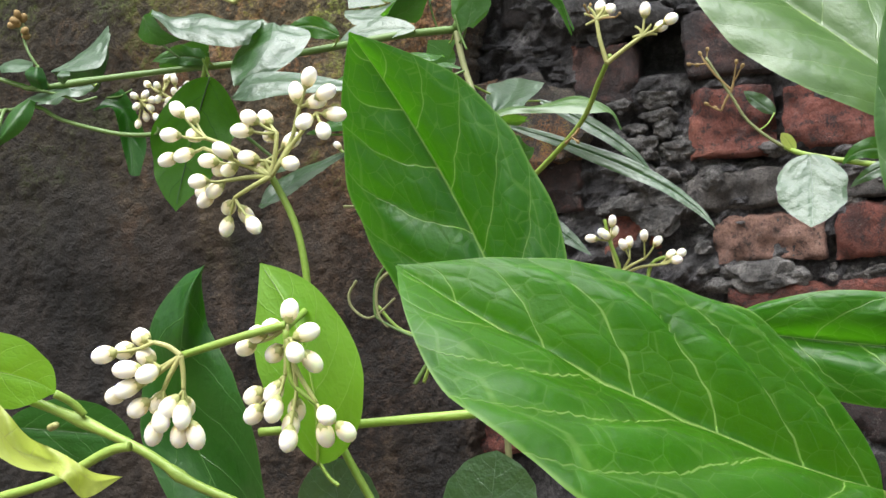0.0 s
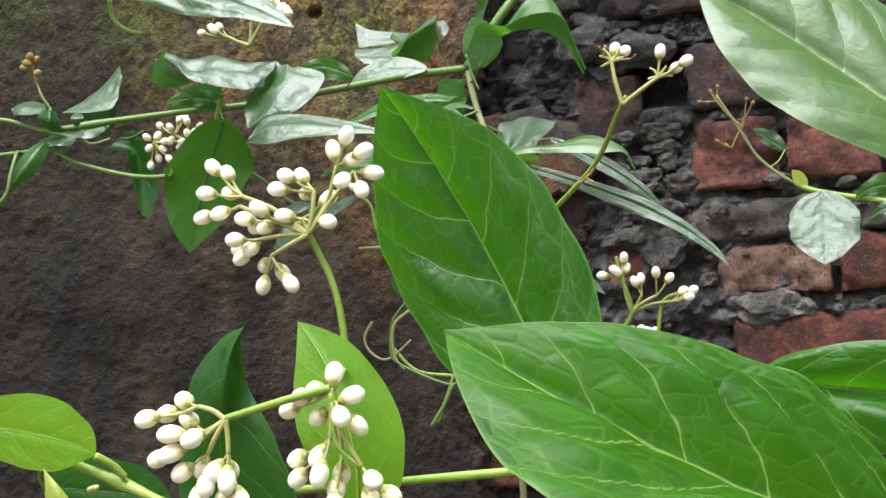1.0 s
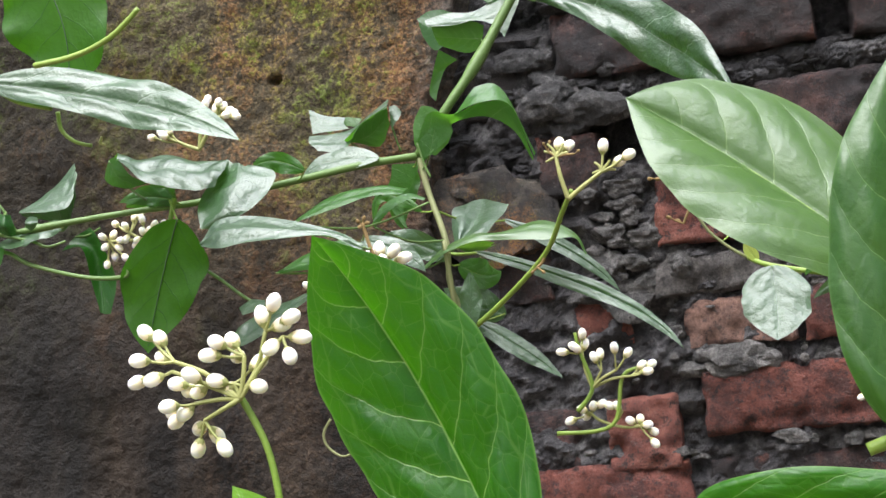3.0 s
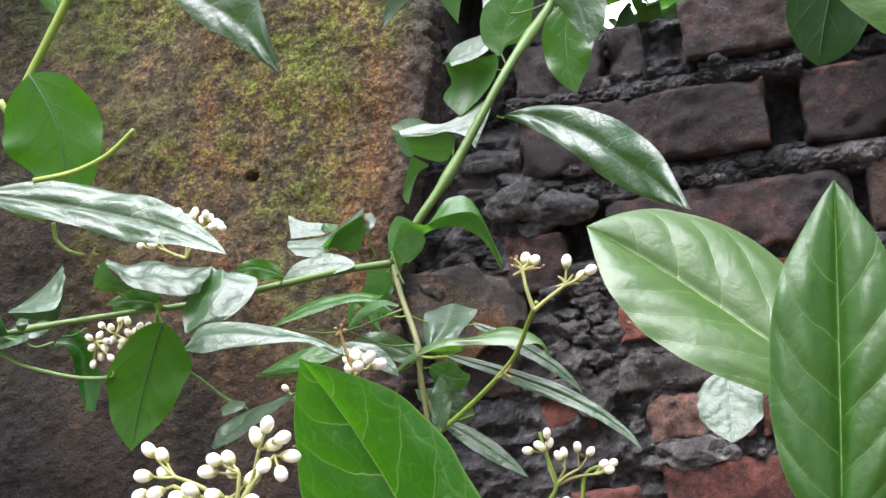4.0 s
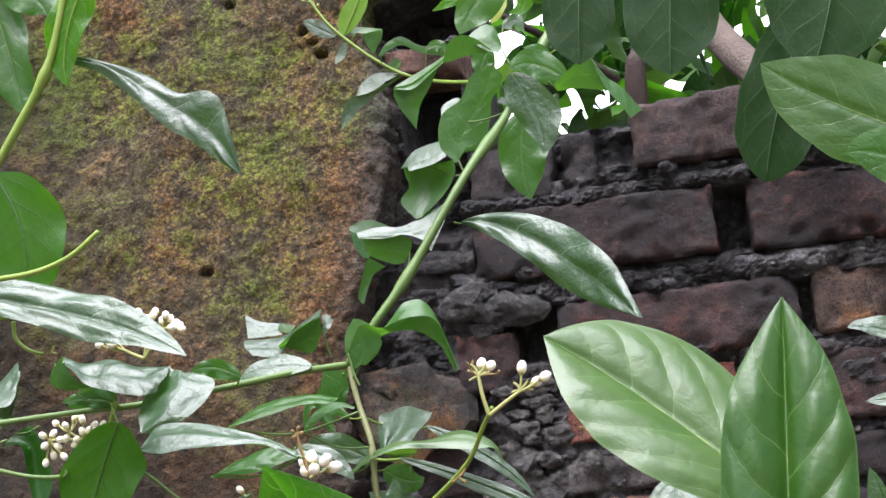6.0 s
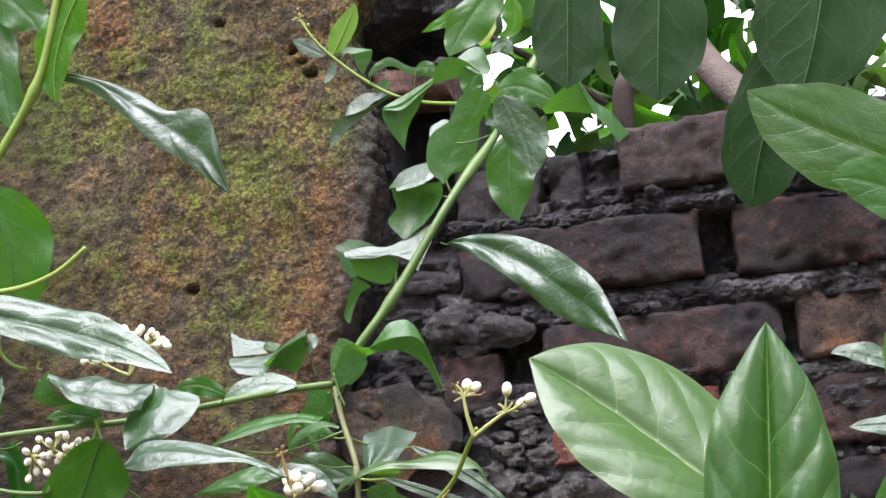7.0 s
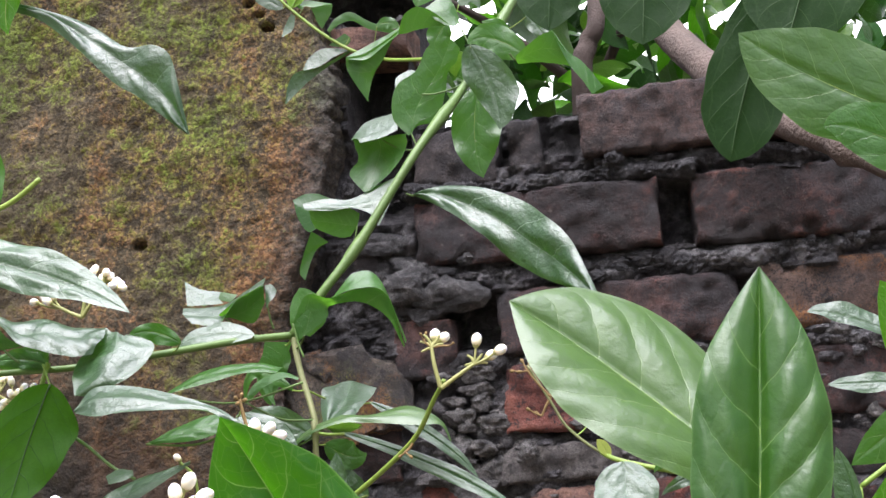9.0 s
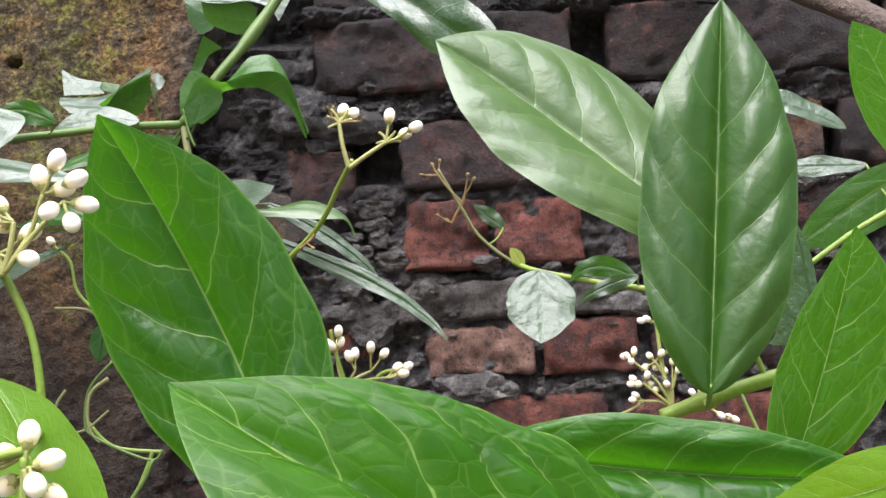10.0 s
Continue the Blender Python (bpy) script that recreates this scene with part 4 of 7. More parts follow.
SMALL = [small_leaf_mesh(m, k) for k, m in enumerate((LEAF, LEAF_MID, LEAF_DARK, LEAF_DEEP, LEAF_SATIN, LEAF_DARK, LEAF_SHADED, LEAF_DEEP, LEAF_SHADED))]
rng = random.Random(21)
spots = []
for k in range(1050):
    s = rng.uniform(0.045, 0.10)
    m = pose(rng.uniform(0.0, 0.95), rng.uniform(0.97, 1.45), rng.triangular(1.80, 2.55, 2.0), rng.uniform(-110, 10), rng.uniform(-50, 50), rng.uniform(0, 360)) @ Matrix.Diagonal((s, s, s, 1))
    c = m @ Vector((0, 0.5, 0))
    u, v = (c.x - 0.236) / (c.y + 0.484), (c.z - 1.525) / (c.y + 0.484)
    # gaps in the crown where the sky shows
    if abs(u - (-0.025)) < 0.010 and abs(v - 0.383) < 0.030 or abs(u + 0.084) < 0.012 and abs(v - 0.290) < 0.018 or abs(u + 0.117) < 0.012 and abs(v - 0.385) < 0.010 or abs(u - 0.062) < 0.013 and abs(v - 0.354) < 0.010:
        continue
    spots.append((c.y, k, m, rng.randrange(len(SMALL))))
spots.sort(key=lambda q: q[:2])
for _, k, m, kind in spots[:300]:
    ob = new("leaf", SMALL[kind])
    ob.parent = tree
    ob.matrix_basis = m
# the leaves behind them, joined
far_v, far_f, far_uv, far_m = [], [], [], []
for _, k, m, kind in spots[300:]:
    first, me = len(far_v), SMALL[kind]
    far_v.extend(m @ v.co for v in me.vertices)
    for p in me.polygons:
        far_f.append([first + i for i in p.vertices])
        far_m.append(kind)
        far_uv.extend(me.uv_layers[0].data[i].uv[:] for i in p.loop_indices)
me = bpy.data.meshes.new("foliage")
me.from_pydata(far_v, [], far_f)
for q in SMALL:
    me.materials.append(q.materials[0])
me.polygons.foreach_set("material_index", far_m)
me.uv_layers.new(name="leaf").data.foreach_set("uv", [c for q in far_uv for c in q])
me.shade_smooth()
tagged(new("foliage", me), "dense green leaves further back in the crown", kind="stuff").parent = tree

# ---- vines ----
near = thing("flowering_vine", "flowering vine with broad green leaves and cream bud clusters", "vine", "vines")
leaf(near, (0.1479, -0.115, 1.4434), (0.1251, -0.105, 1.494), (0.1043, -0.119, 1.5372), (0.1015, -0.105, 1.483), (0.1474, -0.105, 1.5005), mat=LEAF_MID, at=0.5, quilt=1.8, point=1, cup=0.02, rows=70, cols=18, stalk=(0.1482, -0.15, 1.4421))
leaf(near, (0.2255, -0.18, 1.4294), (0.1871, -0.2, 1.4489), (0.1425, -0.203, 1.4759), (0.1821, -0.232, 1.4359), (0.195, -0.188, 1.4675), mat=LEAF_BRIGHT, at=0.5, quilt=2.4, point=1, cup=0.02, stalk=(0.2331, -0.17, 1.422), rows=70, cols=18)
leaf(near, (0.1096, -0.168, 1.434), (0.1087, -0.168, 1.4553), (0.0951, -0.161, 1.4788), (0.1207, -0.168, 1.456), (0.0952, -0.168, 1.4596), mat=LEAF_LIME, stalk=(0.1139, -0.168, 1.4293))
curled_leaf(near, [[[(0.09, -0.178, 1.479), (0.083, -0.176, 1.476), (0.074, -0.174, 1.467), (0.071, -0.174, 1.454), (0.071, -0.176, 1.442), (0.078, -0.178, 1.428)], [(0.09, -0.178, 1.479), (0.088, -0.182, 1.473), (0.085, -0.181, 1.463), (0.081, -0.175, 1.453), (0.082, -0.172, 1.44), (0.089, -0.174, 1.427)], [(0.09, -0.178, 1.479), (0.088, -0.176, 1.475), (0.088, -0.174, 1.466), (0.095, -0.178, 1.455), (0.101, -0.182, 1.445), (0.102, -0.18, 1.428)]]], mat=LEAF_DARK, rough=0.7)
leaf(near, (0.19, -0.075, 1.4545), (0.2394, -0.075, 1.447), (0.2907, -0.075, 1.4437), (0.2377, -0.078, 1.4617), (0.2363, -0.079, 1.4308), mat=LEAF_MID, at=0.5, quilt=1.4, wave=0.014, cup=0.03)
leaf(near, (0.0245, -0.189, 1.4616), (0.0449, -0.189, 1.4584), (0.0584, -0.189, 1.4534), (0.0483, -0.189, 1.4668), (0.0415, -0.189, 1.4511), mat=LEAF_LIME, stalk=(0.0417, -0.185, 1.4544))
leaf(near, (0.028, -0.165, 1.4439), (0.0465, -0.165, 1.4421), (0.0625, -0.165, 1.4405), (0.05, -0.165, 1.4497), (0.046, -0.165, 1.4346), mat=LEAF_DARK, stalk=(0.0417, -0.185, 1.4544))
curled_leaf(near, [[[(0.071, -0.226, 1.456), (0.076, -0.228, 1.452), (0.081, -0.23, 1.449), (0.086, -0.228, 1.446), (0.093, -0.23, 1.443), (0.099, -0.23, 1.442)], [(0.075, -0.232, 1.452), (0.076, -0.228, 1.447), (0.081, -0.227, 1.445), (0.089, -0.231, 1.444), (0.092, -0.228, 1.441), (0.099, -0.23, 1.442)], [(0.076, -0.234, 1.447), (0.08, -0.232, 1.444), (0.084, -0.23, 1.443), (0.089, -0.233, 1.442), (0.09, -0.228, 1.438), (0.099, -0.23, 1.442)]]], mat=LEAF_YELLOW, rough=0.6)
leaf(near, (0.108, -0.15, 1.4066), (0.1062, -0.15, 1.421), (0.1049, -0.15, 1.4333), (0.0956, -0.15, 1.4224), (0.1162, -0.15, 1.4248), mat=LEAF_DEEP, stalk=(0.1161, -0.1588, 1.4061))
leaf(near, (0.1348, -0.13, 1.4021), (0.1373, -0.13, 1.4183), (0.1395, -0.13, 1.4308), (0.1253, -0.13, 1.4198), (0.1492, -0.13, 1.4195), mat=LEAF_DEEP, stalk=(0.1343, -0.135, 1.3939))
leaf(near, (0.2664, -0.2, 1.4601), (0.2506, -0.2, 1.4547), (0.2347, -0.2, 1.4534), (0.255, -0.2, 1.4442), (0.2494, -0.2, 1.4607), mat=LEAF_LIME)
stem(near, [(0.1172, -0.155, 1.4219), (0.1093, -0.155, 1.4374), (0.1046, -0.155, 1.4517), (0.1039, -0.155, 1.466), (0.1035, -0.155, 1.4777), (0.1014, -0.155, 1.4883), (0.0964, -0.155, 1.4989)], 0.00095, 0.0008)
flower_cluster(near, (0.0982, -0.159, 1.4985), [((0.1062, -0.159, 1.5135), (0.1098, -0.1611, 1.5196), (0.1056, -0.1586, 1.5164), (0.113, -0.16, 1.5159), (0.1101, -0.1582, 1.5145)), ((0.1103, -0.159, 1.5118), (0.1142, -0.158, 1.5112), (0.1131, -0.1625, 1.5072), (0.109, -0.1629, 1.5097)), ((0.1003, -0.159, 1.5083), (0.0965, -0.1563, 1.5121), (0.0944, -0.1609, 1.5121), (0.0926, -0.1611, 1.5092), (0.0968, -0.155, 1.5083)), ((0.0971, -0.159, 1.5021), (0.093, -0.1592, 1.5031), (0.1025, -0.1563, 1.5063), (0.1034, -0.1592, 1.5009), (0.0959, -0.1579, 1.5013)), ((0.0907, -0.159, 1.502), (0.0879, -0.1618, 1.5049), (0.0872, -0.1579, 1.501), (0.0841, -0.1561, 1.5014), (0.0827, -0.1588, 1.5033)), ((0.0824, -0.159, 1.5086), (0.0781, -0.1571, 1.5145), (0.0748, -0.1576, 1.5161), (0.0749, -0.1625, 1.5097), (0.0785, -0.1569, 1.5098)), ((0.0815, -0.159, 1.5064), (0.0719, -0.1583, 1.5046), (0.0772, -0.1606, 1.505)), ((0.0868, -0.159, 1.4984), (0.0815, -0.1628, 1.4984), (0.0794, -0.1561, 1.4967), (0.0842, -0.1592, 1.4966), (0.0806, -0.1572, 1.4947)), ((0.0887, -0.159, 1.4943), (0.0856, -0.156, 1.4923), (0.0855, -0.1573, 1.4878), (0.0897, -0.1556, 1.4904), (0.0934, -0.1598, 1.4877))], 0.0044, 0.00065)
stem(near, [(0.1046, -0.157, 1.468), (0.1101, -0.175, 1.4667), (0.1152, -0.193, 1.4651), (0.1158, -0.195, 1.463)], 0.0008, 0.0007)
stem(near, [(0.1158, -0.195, 1.4658), (0.1077, -0.195, 1.4642), (0.0924, -0.195, 1.4606)], 0.0008, 0.0008)
flower_cluster(near, (0.0951, -0.2, 1.4609), [((0.0893, -0.2, 1.4638), (0.0851, -0.1976, 1.4649), (0.0782, -0.2004, 1.4618), (0.0807, -0.1965, 1.4623)), ((0.0906, -0.2, 1.4588), (0.0858, -0.197, 1.4608), (0.0849, -0.2032, 1.4588), (0.0897, -0.2029, 1.458)), ((0.0886, -0.2, 1.4566), (0.0843, -0.2023, 1.455), (0.0777, -0.1963, 1.4532)), ((0.0909, -0.2, 1.4543), (0.0853, -0.2005, 1.4509), (0.0892, -0.199, 1.452), (0.0908, -0.2016, 1.4483), (0.0881, -0.1999, 1.4459)), ((0.0953, -0.2, 1.4542), (0.0925, -0.2009, 1.451), (0.0953, -0.2012, 1.4493), (0.0934, -0.1993, 1.4452), (0.0969, -0.1993, 1.4451), (0.0939, -0.1968, 1.4505))], 0.0047, 0.0006)
flower_cluster(near, (0.1158, -0.195, 1.463), [((0.1161, -0.195, 1.4652), (0.1161, -0.1935, 1.4681), (0.1114, -0.1916, 1.4652), (0.1082, -0.1921, 1.464), (0.105, -0.1911, 1.4615)), ((0.1168, -0.195, 1.4629), (0.1187, -0.1936, 1.4636), (0.1187, -0.1977, 1.4603), (0.1197, -0.1921, 1.4581), (0.1116, -0.1913, 1.4601)), ((0.1151, -0.195, 1.4558), (0.1066, -0.1918, 1.4518), (0.1122, -0.1944, 1.4525), (0.1068, -0.1933, 1.448), (0.1133, -0.1973, 1.4494)), ((0.1173, -0.195, 1.4529), (0.1159, -0.1923, 1.4487), (0.1154, -0.1944, 1.446), (0.1157, -0.1967, 1.4434)), ((0.1214, -0.195, 1.45), (0.1247, -0.1985, 1.4481), (0.1216, -0.1922, 1.4438), (0.1257, -0.1911, 1.4438))], 0.0047, 0.0006)
stem(near, [(0.1158, -0.195, 1.463), (0.1159, -0.195, 1.4585), (0.1168, -0.195, 1.454), (0.1214, -0.195, 1.45)], 0.0006, 0.0005)
stem(near, [(0.0417, -0.185, 1.4544), (0.0586, -0.185, 1.4483), (0.0768, -0.185, 1.44), (0.0865, -0.185, 1.4338), (0.098, -0.185, 1.429)], 0.0011, 0.001, bulge=(0.3, 0.7))
stem(near, [(0.0872, -0.15, 1.4391), (0.1103, -0.15, 1.4403), (0.1366, -0.15, 1.4418), (0.1482, -0.15, 1.4421), (0.1732, -0.15, 1.4377)], 0.0011, 0.0012)
stem(near, [(0.0513, -0.2, 1.4333), (0.0651, -0.2, 1.4367), (0.0773, -0.2, 1.4422), (0.0826, -0.2, 1.4432)], 0.001, 0.001)
stem(near, [(0.056, -0.185, 1.4527), (0.0615, -0.185, 1.45), (0.0599, -0.185, 1.4464)], 0.0006, 0.0006)
right = thing("broad_leaved_vine", "climbing vine with large glossy green leaves beside the brick wall", "vine", "vines")
leaf(right, (0.2576, -0.018, 1.5092), (0.2128, -0.006, 1.551), (0.1761, -0.006, 1.5789), (0.198, -0.028, 1.534), (0.231, 0.014, 1.57), mat=LEAF_SATIN, at=0.5, quilt=0.7, cup=0.03, rows=80, cols=24, point=0.95, stalk=(0.2698, -0.02, 1.4682))
leaf(right, (0.249, -0.048, 1.4656), (0.2557, -0.038, 1.5221), (0.2622, -0.028, 1.5808), (0.234, -0.041, 1.5211), (0.2779, -0.041, 1.5217), mat=LEAF_GLOSSY, at=0.52, cup=0.03, rows=90, cols=24, quilt=1.05, point=0.92, stalk=(0.2515, -0.02, 1.463))
leaf(right, (0.3494, 0.033, 1.6328), (0.306, 0.033, 1.6569), (0.27, 0.033, 1.6833), (0.293, 0.033, 1.6411), (0.3151, 0.033, 1.6757), mat=LEAF_GLOSSY, quilt=0.6)
leaf(right, (0.3476, 0.02, 1.6103), (0.32, 0.02, 1.6312), (0.2959, 0.02, 1.6388), (0.3125, 0.02, 1.6222), (0.3239, 0.02, 1.6442), mat=LEAF)
leaf(right, (0.3082, 0.14, 1.7525), (0.2874, 0.14, 1.7059), (0.2722, 0.144, 1.6581), (0.2633, 0.14, 1.6977), (0.2986, 0.14, 1.6786), mat=LEAF_SHADED, point=0.8)
leaf(right, (0.3254, 0.12, 1.7943), (0.3136, 0.12, 1.744), (0.2976, 0.12, 1.7012), (0.2799, 0.12, 1.7378), (0.3431, 0.12, 1.7338), mat=LEAF_SHADED)
leaf(right, (0.1996, 0.09, 1.776), (0.1961, 0.09, 1.7397), (0.1935, 0.09, 1.713), (0.1792, 0.09, 1.7451), (0.2128, 0.09, 1.7399), mat=LEAF_SHADED, point=1)
leaf(right, (0.2431, 0.075, 1.7679), (0.2375, 0.075, 1.7279), (0.2341, 0.075, 1.6969), (0.2169, 0.075, 1.731), (0.2592, 0.075, 1.7273), mat=LEAF_SHADED, point=1)
leaf(right, (0.3253, -0.017, 1.5203), (0.3139, -0.017, 1.5485), (0.3025, -0.017, 1.5745), (0.303, -0.017, 1.5473), (0.3284, -0.017, 1.5512), mat=LEAF_BRIGHT, stalk=(0.31, -0.02, 1.4785))
leaf(right, (0.2691, -0.048, 1.4418), (0.2812, -0.048, 1.4747), (0.2912, -0.048, 1.5097), (0.2642, -0.048, 1.4624), (0.3018, -0.048, 1.4784), mat=LEAF_BRIGHT, quilt=0.9, stalk=(0.2616, -0.02, 1.4659))
leaf(right, (0.3525, 0.08, 1.5453), (0.3272, 0.08, 1.5312), (0.3015, 0.08, 1.5137), (0.3326, 0.08, 1.5197), (0.3189, 0.08, 1.5362), mat=LEAF, stalk=(0.3339, 0.05, 1.5258))
leaf(right, (0.3418, 0.15, 1.5701), (0.319, 0.15, 1.5807), (0.3003, 0.15, 1.5846), (0.3194, 0.1475, 1.5765), (0.3214, 0.1538, 1.5871), mat=LEAF_DEEP, wave=0.02)
leaf(right, (0.3363, 0.1, 1.5469), (0.317, 0.1, 1.5475), (0.2986, 0.1, 1.5477), (0.3138, 0.0973, 1.5432), (0.3155, 0.1024, 1.5515), mat=LEAF_DEEP, wave=0.02, stalk=(0.3339, 0.05, 1.5258))
leaf(right, (0.293, 0.02, 1.4799), (0.2917, 0.02, 1.502), (0.2875, 0.02, 1.5207), (0.2852, 0.02, 1.4986), (0.2952, 0.02, 1.5), mat=LEAF_DEEP, stalk=(0.2995, 0.05, 1.5057))
leaf(right, (0.2901, 0.05, 1.4963), (0.2914, 0.05, 1.4864), (0.2841, 0.05, 1.4792), (0.2961, 0.05, 1.4842), (0.2876, 0.05, 1.4875), mat=LEAF_DEEP, stalk=(0.2995, 0.05, 1.5057))
leaf(right, (0.3012, 0.06, 1.4702), (0.3103, 0.06, 1.4878), (0.3263, 0.06, 1.4911), (0.3044, 0.06, 1.4881), (0.3134, 0.06, 1.4757), mat=LEAF, stalk=(0.2995, 0.05, 1.5057))
stem(right, [(0.2383, -0.02, 1.4588), (0.2534, -0.02, 1.4636), (0.2752, -0.02, 1.4698), (0.31, -0.02, 1.4785)], 0.0021, 0.0024, bulge=(0.3,))
stem(right, [(0.2995, 0.05, 1.5057), (0.3178, 0.05, 1.5177), (0.3339, 0.05, 1.5258)], 0.001, 0.0011)
wallvine = thing("wall_vine", "tangled climbing vine with glossy leaves hanging before the wall", "vine", "vines")
leaf(wallvine, (-0.0861, 0.17, 1.8433), (-0.1017, 0.17, 1.8107), (-0.1052, 0.17, 1.7726), (-0.1174, 0.17, 1.8096), (-0.0896, 0.17, 1.8123), mat=LEAF_BRIGHT, wave=0.04, stalk=(-0.101, 0.17, 1.8475))
leaf(wallvine, (-0.1804, 0.2, 1.882), (-0.1615, 0.2, 1.8195), (-0.1507, 0.2, 1.7703), (-0.1421, 0.2, 1.8057), (-0.1844, 0.2, 1.8266), mat=LEAF, wave=0.04)
leaf(wallvine, (-0.1667, 0.19, 1.8681), (-0.1405, 0.19, 1.8455), (-0.1277, 0.19, 1.8272), (-0.119, 0.19, 1.8421), (-0.1518, 0.19, 1.8363), mat=LEAF, wave=0.04)
leaf(wallvine, (-0.0897, 0.065, 1.6948), (-0.0771, 0.065, 1.6681), (-0.0751, 0.065, 1.6331), (-0.1073, 0.065, 1.6691), (-0.0525, 0.065, 1.6608), mat=LEAF_BACKLIT, point=0.75, wave=0.04, stalk=(-0.1107, 0.08, 1.6804))
leaf(wallvine, (-0.1079, 0.048, 1.637), (-0.0442, 0.048, 1.6195), (0.0154, 0.038, 1.5927), (-0.0391, 0.0551, 1.6297), (-0.0452, 0.0413, 1.6097), mat=LEAF_DEEP, wave=0.02, quilt=1.3, stalk=(-0.0757, 0.05, 1.6207))
curled_leaf(wallvine, [[[(-0.014, 0.13, 1.543), (-0.001, 0.135, 1.55), (0.017, 0.136, 1.555), (0.032, 0.133, 1.552)], [(-0.014, 0.13, 1.543), (0.005, 0.13, 1.547), (0.02, 0.13, 1.55), (0.033, 0.13, 1.551)], [(-0.014, 0.13, 1.543), (0.01, 0.127, 1.543), (0.024, 0.127, 1.546), (0.033, 0.13, 1.55)]]], mat=LEAF, rough=0.9, stalk=(0.036, 0.134, 1.55))
curled_leaf(wallvine, [[[(-0.179, 0.174, 1.596), (-0.168, 0.178, 1.602), (-0.158, 0.182, 1.61), (-0.151, 0.188, 1.62)], [(-0.176, 0.17, 1.595), (-0.161, 0.17, 1.598), (-0.149, 0.172, 1.603), (-0.147, 0.182, 1.616)], [(-0.174, 0.166, 1.594), (-0.151, 0.162, 1.592), (-0.142, 0.165, 1.595), (-0.143, 0.176, 1.612)]], [[(-0.174, 0.166, 1.594), (-0.151, 0.162, 1.592), (-0.143, 0.165, 1.595), (-0.142, 0.174, 1.61)], [(-0.172, 0.17, 1.592), (-0.159, 0.17, 1.588), (-0.15, 0.171, 1.582), (-0.142, 0.171, 1.599)]]], mat=LEAF_DEEP, rough=1.4, stalk=(-0.152, 0.172, 1.582))
curled_leaf(wallvine, [[[(-0.099, 0.14, 1.612), (-0.087, 0.142, 1.608), (-0.072, 0.144, 1.609), (-0.055, 0.142, 1.604), (-0.038, 0.14, 1.602)], [(-0.092, 0.13, 1.609), (-0.081, 0.132, 1.602), (-0.063, 0.132, 1.6), (-0.047, 0.131, 1.597), (-0.036, 0.132, 1.596)], [(-0.089, 0.126, 1.607), (-0.077, 0.124, 1.596), (-0.059, 0.122, 1.59), (-0.047, 0.122, 1.587), (-0.039, 0.125, 1.588)]]], mat=LEAF_DEEP, rough=2.4)
curled_leaf(wallvine, [[[(-0.093, 0.131, 1.61), (-0.085, 0.128, 1.6), (-0.075, 0.127, 1.594)], [(-0.099, 0.134, 1.609), (-0.094, 0.133, 1.6), (-0.083, 0.131, 1.594)], [(-0.104, 0.137, 1.601), (-0.1, 0.136, 1.597), (-0.091, 0.135, 1.594)]]], mat=LEAF, rough=0.8, stalk=(-0.081, 0.135, 1.587))
curled_leaf(wallvine, [[[(-0.039, 0.142, 1.602), (-0.047, 0.138, 1.592), (-0.05, 0.13, 1.581), (-0.045, 0.118, 1.568)], [(-0.031, 0.138, 1.599), (-0.028, 0.125, 1.587), (-0.032, 0.116, 1.574), (-0.042, 0.114, 1.567)], [(-0.026, 0.138, 1.597), (-0.011, 0.134, 1.591), (-0.017, 0.12, 1.575), (-0.034, 0.115, 1.567)]]], mat=LEAF_DEEP, rough=2.6)
curled_leaf(wallvine, [[[(-0.038, 0.253, 1.626), (-0.015, 0.255, 1.626), (0.0, 0.253, 1.633), (0.013, 0.251, 1.64)], [(-0.036, 0.247, 1.621), (-0.013, 0.247, 1.619), (-0.002, 0.248, 1.629), (0.013, 0.248, 1.637)], [(-0.029, 0.241, 1.615), (-0.013, 0.241, 1.613), (-0.003, 0.243, 1.626), (0.013, 0.245, 1.634)]]], mat=LEAF_DEEP, rough=0.9)
curled_leaf(wallvine, [[[(-0.014, 0.244, 1.619), (-0.002, 0.243, 1.627), (0.013, 0.245, 1.635)], [(-0.012, 0.249, 1.618), (0.001, 0.249, 1.621), (0.012, 0.248, 1.63)], [(-0.011, 0.251, 1.619), (0.004, 0.252, 1.614), (0.012, 0.25, 1.625)]]], mat=LEAF, rough=0.8, stalk=(0.008, 0.251, 1.606))
curled_leaf(wallvine, [[[(-0.04, 0.262, 1.643), (-0.031, 0.262, 1.638), (-0.018, 0.262, 1.635)], [(-0.038, 0.258, 1.634), (-0.029, 0.258, 1.632), (-0.018, 0.258, 1.631)], [(-0.036, 0.254, 1.627), (-0.027, 0.254, 1.627), (-0.014, 0.254, 1.627)]]], mat=LEAF_DEEP, rough=0.8)
curled_leaf(wallvine, [[[(-0.032, 0.262, 1.629), (-0.021, 0.262, 1.635), (-0.008, 0.262, 1.633)], [(-0.028, 0.26, 1.627), (-0.019, 0.26, 1.63), (-0.011, 0.26, 1.628)]]], mat=LEAF, rough=0.6)
curled_leaf(wallvine, [[[(0.011, 0.255, 1.636), (0.015, 0.255, 1.636), (0.018, 0.255, 1.632)], [(0.012, 0.252, 1.628), (0.014, 0.252, 1.629), (0.017, 0.252, 1.628)], [(0.013, 0.249, 1.621), (0.014, 0.249, 1.623), (0.015, 0.249, 1.625)]]], mat=LEAF_DEEP, rough=0.6, stalk=(0.015, 0.256, 1.61))
